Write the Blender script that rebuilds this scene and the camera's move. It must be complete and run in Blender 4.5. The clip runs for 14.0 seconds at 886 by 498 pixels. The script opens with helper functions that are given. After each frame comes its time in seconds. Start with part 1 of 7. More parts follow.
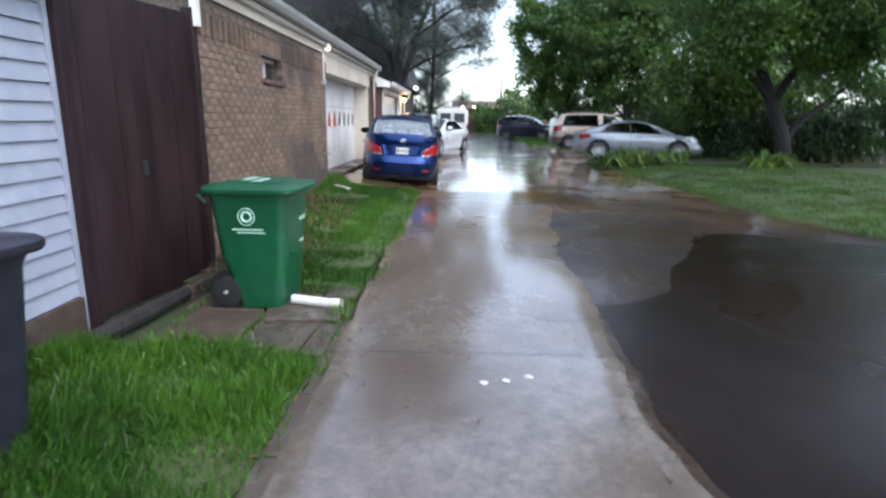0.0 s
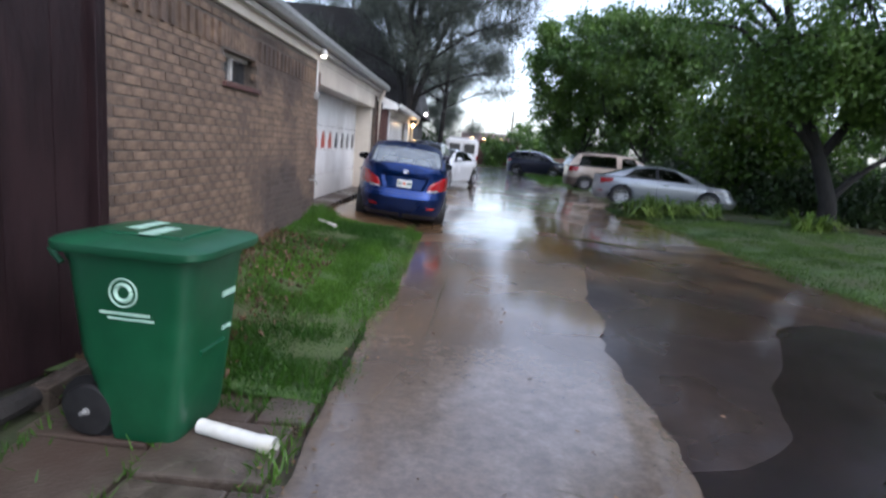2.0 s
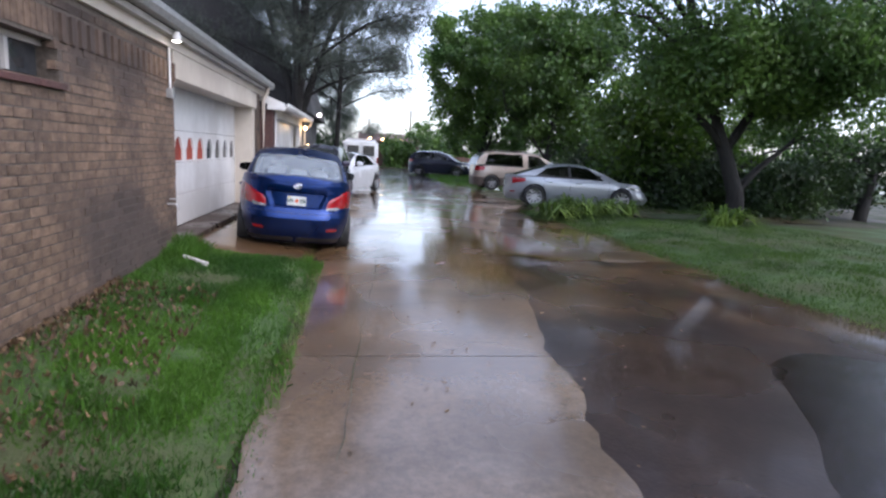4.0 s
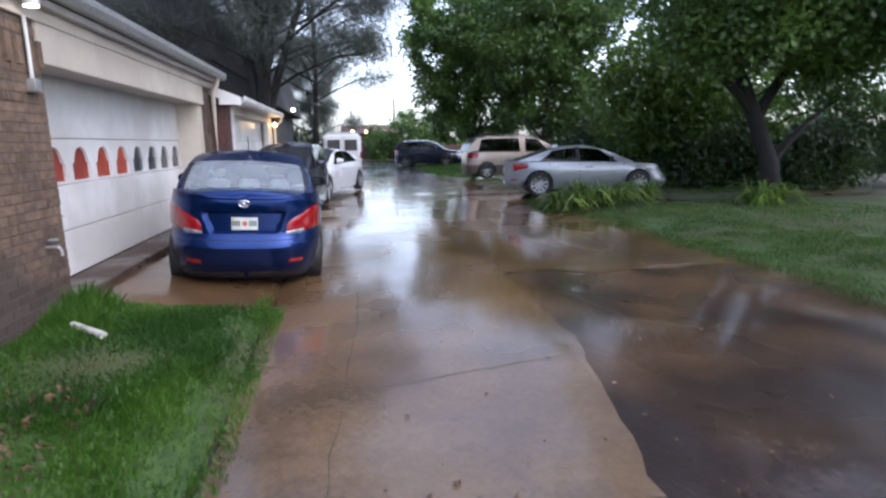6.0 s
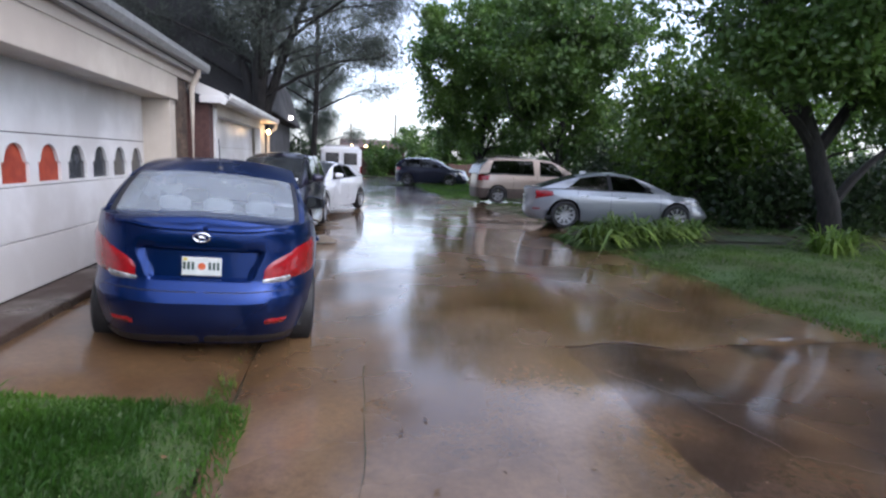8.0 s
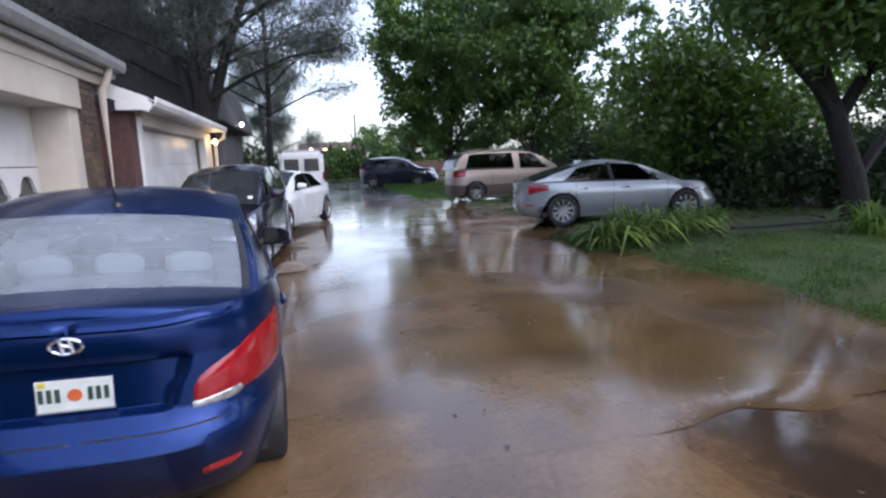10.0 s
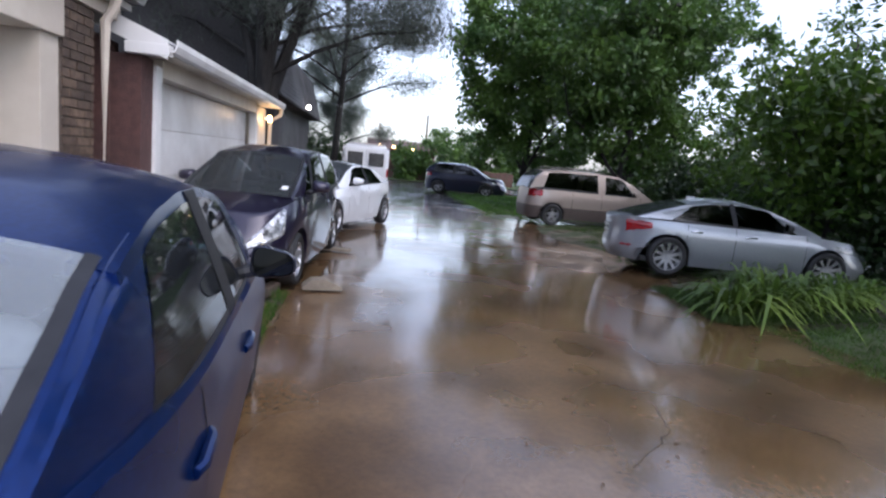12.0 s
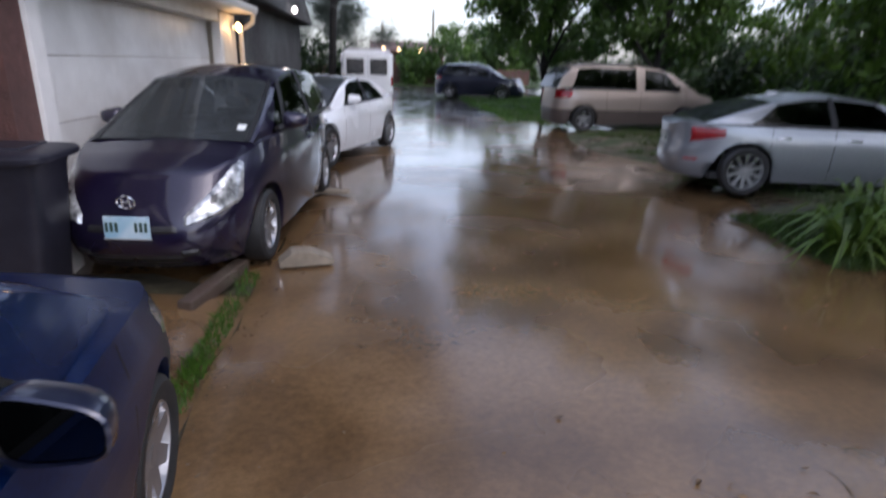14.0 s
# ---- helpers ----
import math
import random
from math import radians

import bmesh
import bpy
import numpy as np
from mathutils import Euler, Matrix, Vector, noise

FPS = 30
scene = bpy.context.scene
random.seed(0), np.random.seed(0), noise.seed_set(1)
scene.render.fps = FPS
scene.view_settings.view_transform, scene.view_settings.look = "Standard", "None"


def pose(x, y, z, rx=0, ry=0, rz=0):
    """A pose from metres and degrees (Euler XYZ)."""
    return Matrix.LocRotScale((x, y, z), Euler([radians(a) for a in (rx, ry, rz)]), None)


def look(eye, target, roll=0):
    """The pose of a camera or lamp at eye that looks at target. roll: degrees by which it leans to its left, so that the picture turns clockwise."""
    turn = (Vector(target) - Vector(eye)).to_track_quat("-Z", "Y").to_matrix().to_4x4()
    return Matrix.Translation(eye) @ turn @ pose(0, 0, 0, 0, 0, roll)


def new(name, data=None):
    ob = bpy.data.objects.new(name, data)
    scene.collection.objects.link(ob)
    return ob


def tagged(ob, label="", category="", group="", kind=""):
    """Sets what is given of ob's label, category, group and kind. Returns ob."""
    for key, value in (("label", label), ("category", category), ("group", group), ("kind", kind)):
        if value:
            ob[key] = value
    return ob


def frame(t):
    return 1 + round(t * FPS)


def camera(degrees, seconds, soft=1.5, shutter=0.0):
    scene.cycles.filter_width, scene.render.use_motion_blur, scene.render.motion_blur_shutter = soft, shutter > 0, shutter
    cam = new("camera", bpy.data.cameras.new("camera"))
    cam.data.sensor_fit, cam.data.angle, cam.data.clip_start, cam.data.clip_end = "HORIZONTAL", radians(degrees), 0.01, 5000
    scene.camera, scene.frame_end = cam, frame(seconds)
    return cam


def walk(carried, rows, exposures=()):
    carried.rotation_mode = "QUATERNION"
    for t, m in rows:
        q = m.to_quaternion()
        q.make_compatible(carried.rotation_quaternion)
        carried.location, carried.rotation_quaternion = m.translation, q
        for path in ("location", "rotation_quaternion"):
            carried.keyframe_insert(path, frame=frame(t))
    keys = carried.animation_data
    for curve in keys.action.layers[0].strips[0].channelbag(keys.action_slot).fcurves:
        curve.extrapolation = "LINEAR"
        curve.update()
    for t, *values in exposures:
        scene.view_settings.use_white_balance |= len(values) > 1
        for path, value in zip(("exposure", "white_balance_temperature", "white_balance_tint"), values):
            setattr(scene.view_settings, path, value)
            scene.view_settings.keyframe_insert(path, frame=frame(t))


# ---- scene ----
cam = camera(76.0, 14.0, soft=2.4, shutter=0.4)
PATH = [
    (0, (0.949, 2.317, 1.348), (0.898, 4.265, 0.899), 0.5),
    (0.5, (0.886, 2.767, 1.366), (0.821, 4.731, 0.992), 4.9),
    (1, (0.799, 3.278, 1.373), (0.755, 5.244, 1.009), 3.4),
    (1.5, (0.898, 3.737, 1.383), (0.774, 5.718, 1.137), -3.0),
    (2, (0.808, 4.188, 1.368), (0.757, 6.156, 1.015), 4.9),
    (2.5, (0.81, 4.619, 1.411), (0.726, 6.541, 0.864), 0.9),
    (3, (0.755, 5.01, 1.455), (1.103, 6.93, 1.015), 0.5),
    (3.5, (0.701, 5.4, 1.43), (0.983, 7.353, 1.104), 3.7),
    (5.8, (0.853, 7.58, 1.526), (1.167, 9.519, 1.152), -2.2),
    (6, (0.886, 7.819, 1.48), (1.195, 9.76, 1.107), -1.0),
    (6.5, (0.788, 8.298, 1.48), (1.065, 10.242, 1.102), 4.9),
    (7, (0.783, 8.79, 1.469), (1.104, 10.734, 1.122), 2.1),
    (9.3, (0.657, 10.798, 1.49), (1.082, 12.731, 1.199), 4.2),
    (9.5, (0.628, 10.981, 1.523), (1.087, 12.9, 1.195), 4.2),
    (10, (0.712, 11.379, 1.525), (1.161, 13.301, 1.202), -2.2),
    (10.5, (0.742, 11.817, 1.522), (1.195, 13.737, 1.191), 2.0),
    (11, (0.779, 12.258, 1.539), (1.21, 14.181, 1.198), 4.1),
    (11.5, (0.921, 12.775, 1.547), (1.163, 14.708, 1.095), -0.2),
    (12, (0.864, 13.324, 1.483), (1.129, 15.285, 1.187), 5.5),
    (12.5, (0.879, 13.744, 1.558), (1.139, 15.683, 1.141), 1.2),
    (13, (0.986, 14.154, 1.564), (1.233, 16.114, 1.253), -2.3),
    (13.5, (0.937, 14.571, 1.553), (1.227, 16.524, 1.236), 4.6),
    (14, (1.013, 15.045, 1.585), (1.228, 16.933, 0.96), 1.6),
]
walk(cam, [(t, look(eye, target, roll)) for t, eye, target, roll in PATH],
     exposures=((0.0, 1.88, 6100, 10), (1.0, 1.70, 6050, 12), (2.0, 1.46, 6050, 14), (3.5, 1.58, 6100, 17), (7.0, 1.58, 6050, 17), (10.0, 1.48, 6050, 17), (13.0, 1.37, 6150, 18), (14.0, 1.16, 6200, 18)))

# ---- world and light: overcast, late in the day ----
world = bpy.data.worlds.new("world")
scene.world = world
world.use_nodes = True
wn = world.node_tree
sky = wn.nodes.new("ShaderNodeTexSky")
sky.sky_type, sky.sun_disc = "NISHITA", False
sky.sun_elevation, sky.sun_rotation = radians(50), radians(135)
sky.air_density, sky.dust_density, sky.ozone_density = 1.0, 2.0, 2.0
soft_sky = wn.nodes.new("ShaderNodeHueSaturation")
soft_sky.inputs["Saturation"].default_value = 0.6
wn.links.new(sky.outputs["Color"], soft_sky.inputs["Color"])
wn.links.new(soft_sky.outputs["Color"], wn.nodes["Background"].inputs["Color"])
wn.nodes["Background"].inputs["Strength"].default_value = 0.15
sun = new("sun", bpy.data.lights.new("sun", "SUN"))
sun.data.energy, sun.data.angle, sun.data.color = 0.22, radians(60), (1.0, 0.98, 0.96)
sun.matrix_world = look((14, -6, 22), (0, 8, 0))


# ---- materials ----
def surface(name, c1, c2, scale=8.0, rough=(0.5, 0.7), bump=0.15, bscale=None, metal=0.0, coat=0.0, c3=None, big=0.6, rand=0.0, spec=0.5, stretch=(1, 1, 1)):
    """A two-scale procedural surface in object space: c1 to c2 by fine grain, c3 by large stains."""
    m = bpy.data.materials.new(name)
    m.use_nodes = True
    nt = m.node_tree
    N, L = nt.nodes, nt.links
    b = N["Principled BSDF"]
    co = N.new("ShaderNodeTexCoord")
    mp = N.new("ShaderNodeMapping")
    mp.inputs["Scale"].default_value = stretch
    L.new(co.outputs["Object"], mp.inputs["Vector"])
    fine, large = N.new("ShaderNodeTexNoise"), N.new("ShaderNodeTexNoise")
    for n, sc, d in ((fine, scale, 6), (large, big, 4)):
        n.inputs["Scale"].default_value, n.inputs["Detail"].default_value = sc, d
        L.new(mp.outputs["Vector"], n.inputs["Vector"])
    r1 = N.new("ShaderNodeValToRGB")
    r1.color_ramp.elements[0].color, r1.color_ramp.elements[1].color = (*c1, 1), (*c2, 1)
    r1.color_ramp.elements[0].position, r1.color_ramp.elements[1].position = 0.35, 0.65
    L.new(fine.outputs["Fac"], r1.inputs["Fac"])
    col = r1.outputs["Color"]
    if c3:
        r2 = N.new("ShaderNodeValToRGB")
        r2.color_ramp.elements[0].position, r2.color_ramp.elements[1].position = 0.42, 0.62
        L.new(large.outputs["Fac"], r2.inputs["Fac"])
        mx = N.new("ShaderNodeMixRGB")
        mx.inputs["Color2"].default_value = (*c3, 1)
        L.new(r2.outputs["Color"], mx.inputs["Fac"])
        L.new(col, mx.inputs["Color1"])
        col = mx.outputs["Color"]
    if rand:
        oi, geo = N.new("ShaderNodeObjectInfo"), N.new("ShaderNodeNewGeometry")
        ad = N.new("ShaderNodeMath")
        ad.operation = "ADD"
        L.new(oi.outputs["Random"], ad.inputs[0])
        L.new(geo.outputs["Random Per Island"], ad.inputs[1])
        mr = N.new("ShaderNodeMapRange")
        mr.inputs["From Min"].default_value, mr.inputs["From Max"].default_value = 0.0, 2.0
        mr.inputs["To Min"].default_value, mr.inputs["To Max"].default_value = 1 - rand, 1 + rand
        L.new(ad.outputs[0], mr.inputs["Value"])
        hs = N.new("ShaderNodeHueSaturation")
        L.new(col, hs.inputs["Color"])
        L.new(mr.outputs["Result"], hs.inputs["Value"])
        col = hs.outputs["Color"]
    L.new(col, b.inputs["Base Color"])
    mr2 = N.new("ShaderNodeMapRange")
    mr2.inputs["From Min"].default_value, mr2.inputs["From Max"].default_value = 0.38, 0.62
    mr2.inputs["To Min"].default_value, mr2.inputs["To Max"].default_value = rough
    L.new(large.outputs["Fac"], mr2.inputs["Value"])
    L.new(mr2.outputs["Result"], b.inputs["Roughness"])
    b.inputs["Metallic"].default_value = metal
    b.inputs["Coat Weight"].default_value = coat
    b.inputs["Coat Roughness"].default_value = 0.04
    b.inputs["Specular IOR Level"].default_value = spec
    if bump:
        bn = N.new("ShaderNodeTexNoise")
        bn.inputs["Scale"].default_value, bn.inputs["Detail"].default_value = bscale or scale * 3, 5
        L.new(mp.outputs["Vector"], bn.inputs["Vector"])
        bp = N.new("ShaderNodeBump")
        bp.inputs["Strength"].default_value, bp.inputs["Distance"].default_value = bump, 0.02
        L.new(bn.outputs["Fac"], bp.inputs["Height"])
        L.new(bp.outputs["Normal"], b.inputs["Normal"])
    return m


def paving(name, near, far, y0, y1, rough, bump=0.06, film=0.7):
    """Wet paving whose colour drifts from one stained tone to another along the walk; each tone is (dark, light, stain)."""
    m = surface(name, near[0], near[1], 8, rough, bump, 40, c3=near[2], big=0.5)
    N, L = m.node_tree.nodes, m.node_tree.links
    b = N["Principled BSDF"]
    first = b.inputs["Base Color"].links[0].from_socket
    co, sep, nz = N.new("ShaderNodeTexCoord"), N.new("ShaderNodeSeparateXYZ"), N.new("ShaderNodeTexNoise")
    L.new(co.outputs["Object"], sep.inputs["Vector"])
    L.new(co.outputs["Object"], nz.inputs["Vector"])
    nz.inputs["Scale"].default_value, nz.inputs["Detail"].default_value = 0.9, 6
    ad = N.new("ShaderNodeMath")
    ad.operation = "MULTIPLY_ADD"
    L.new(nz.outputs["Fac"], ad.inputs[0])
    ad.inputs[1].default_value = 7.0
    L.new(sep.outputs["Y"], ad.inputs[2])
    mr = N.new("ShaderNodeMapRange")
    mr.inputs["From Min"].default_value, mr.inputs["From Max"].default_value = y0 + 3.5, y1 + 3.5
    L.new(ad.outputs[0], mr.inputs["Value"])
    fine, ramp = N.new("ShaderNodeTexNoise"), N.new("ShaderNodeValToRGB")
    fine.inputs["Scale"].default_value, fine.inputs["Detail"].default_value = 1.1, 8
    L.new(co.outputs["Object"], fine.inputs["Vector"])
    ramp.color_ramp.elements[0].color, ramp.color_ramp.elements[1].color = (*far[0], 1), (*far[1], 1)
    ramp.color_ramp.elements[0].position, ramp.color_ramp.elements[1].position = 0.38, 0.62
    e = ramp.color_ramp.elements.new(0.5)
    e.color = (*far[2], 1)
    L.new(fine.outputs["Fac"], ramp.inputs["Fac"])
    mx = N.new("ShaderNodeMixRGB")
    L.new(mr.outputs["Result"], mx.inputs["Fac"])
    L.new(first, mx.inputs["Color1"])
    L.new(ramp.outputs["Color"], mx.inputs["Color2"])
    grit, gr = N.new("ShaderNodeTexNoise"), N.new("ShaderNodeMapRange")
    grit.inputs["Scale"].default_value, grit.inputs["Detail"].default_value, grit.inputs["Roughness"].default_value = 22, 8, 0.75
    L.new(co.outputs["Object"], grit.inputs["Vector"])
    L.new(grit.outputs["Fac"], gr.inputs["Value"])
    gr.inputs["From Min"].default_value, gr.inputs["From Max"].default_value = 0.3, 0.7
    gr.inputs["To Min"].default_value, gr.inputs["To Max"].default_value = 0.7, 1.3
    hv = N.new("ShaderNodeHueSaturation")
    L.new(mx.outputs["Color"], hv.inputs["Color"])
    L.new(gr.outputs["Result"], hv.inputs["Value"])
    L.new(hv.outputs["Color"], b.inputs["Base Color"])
    # the film of water: uneven depth and small ripples
    pool, pr = N.new("ShaderNodeTexNoise"), N.new("ShaderNodeMapRange")
    pool.inputs["Scale"].default_value, pool.inputs["Detail"].default_value = 1.6, 7
    L.new(co.outputs["Object"], pool.inputs["Vector"])
    L.new(pool.outputs["Fac"], pr.inputs["Value"])
    pr.inputs["From Min"].default_value, pr.inputs["From Max"].default_value = 0.36, 0.62
    pr.inputs["To Min"].default_value, pr.inputs["To Max"].default_value = 0.02, 0.11
    L.new(pr.outputs["Result"], b.inputs["Coat Roughness"])
    rip, rb_ = N.new("ShaderNodeTexNoise"), N.new("ShaderNodeBump")
    rip.inputs["Scale"].default_value, rip.inputs["Detail"].default_value = 16, 3
    L.new(co.outputs["Object"], rip.inputs["Vector"])
    L.new(rip.outputs["Fac"], rb_.inputs["Height"])
    rb_.inputs["Strength"].default_value, rb_.inputs["Distance"].default_value = 0.10, 0.01
    L.new(rb_.outputs["Normal"], b.inputs["Coat Normal"])
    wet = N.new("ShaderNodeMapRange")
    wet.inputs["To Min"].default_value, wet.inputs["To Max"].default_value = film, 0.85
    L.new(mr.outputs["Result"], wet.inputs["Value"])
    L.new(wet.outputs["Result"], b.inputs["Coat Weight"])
    b.inputs["Coat IOR"].default_value = 1.37
    return m


def leaf_material(name, c1, c2):
    m = surface(name, c1, c2, scale=0.7, rough=(0.3, 0.5), bump=0, rand=0.55, big=0.4)
    b = m.node_tree.nodes["Principled BSDF"]
    out = m.node_tree.nodes["Material Output"]
    tr = m.node_tree.nodes.new("ShaderNodeBsdfTranslucent")
    mix = m.node_tree.nodes.new("ShaderNodeMixShader")
    mix.inputs["Fac"].default_value = 0.42
    src = b.inputs["Base Color"].links[0].from_socket
    m.node_tree.links.new(src, tr.inputs["Color"])
    m.node_tree.links.new(b.outputs["BSDF"], mix.inputs[1])
    m.node_tree.links.new(tr.outputs["BSDF"], mix.inputs[2])
    m.node_tree.links.new(mix.outputs["Shader"], out.inputs["Surface"])
    return m


def glass(name, tint, fog=0.0, ior=1.7):
    """A window pane: clear or tinted, glossy by Fresnel, with fog as a share of pale diffuse colour."""
    m = bpy.data.materials.new(name)
    m.use_nodes = True
    nt = m.node_tree
    N, L = nt.nodes, nt.links
    N.remove(N["Principled BSDF"])
    tr, gl, df = N.new("ShaderNodeBsdfTransparent"), N.new("ShaderNodeBsdfGlossy"), N.new("ShaderNodeBsdfDiffuse")
    tr.inputs["Color"].default_value = (*tint, 1)
    gl.inputs["Roughness"].default_value = 0.03
    df.inputs["Color"].default_value = (0.55, 0.62, 0.66, 1)
    fr = N.new("ShaderNodeFresnel")
    fr.inputs["IOR"].default_value = ior
    m1, m2 = N.new("ShaderNodeMixShader"), N.new("ShaderNodeMixShader")
    if fog:
        co, nz, mr = N.new("ShaderNodeTexCoord"), N.new("ShaderNodeTexNoise"), N.new("ShaderNodeMapRange")
        nz.inputs["Scale"].default_value = 3.0
        L.new(co.outputs["Object"], nz.inputs["Vector"])
        L.new(nz.outputs["Fac"], mr.inputs["Value"])
        mr.inputs["From Min"].default_value, mr.inputs["From Max"].default_value = 0.3, 0.7
        mr.inputs["To Min"].default_value, mr.inputs["To Max"].default_value = fog * 0.8, min(1, fog * 1.2)
        L.new(mr.outputs["Result"], m1.inputs["Fac"])
    else:
        m1.inputs["Fac"].default_value = 0
    L.new(tr.outputs["BSDF"], m1.inputs[1])
    L.new(df.outputs["BSDF"], m1.inputs[2])
    L.new(fr.outputs["Fac"], m2.inputs["Fac"])
    L.new(m1.outputs["Shader"], m2.inputs[1])
    L.new(gl.outputs["BSDF"], m2.inputs[2])
    L.new(m2.outputs["Shader"], N["Material Output"].inputs["Surface"])
    return m


def glow(name, color, strength):
    m = bpy.data.materials.new(name)
    m.use_nodes = True
    b = m.node_tree.nodes["Principled BSDF"]
    b.inputs["Base Color"].default_value = (*color, 1)
    b.inputs["Emission Color"].default_value = (*color, 1)
    b.inputs["Emission Strength"].default_value = strength
    return m


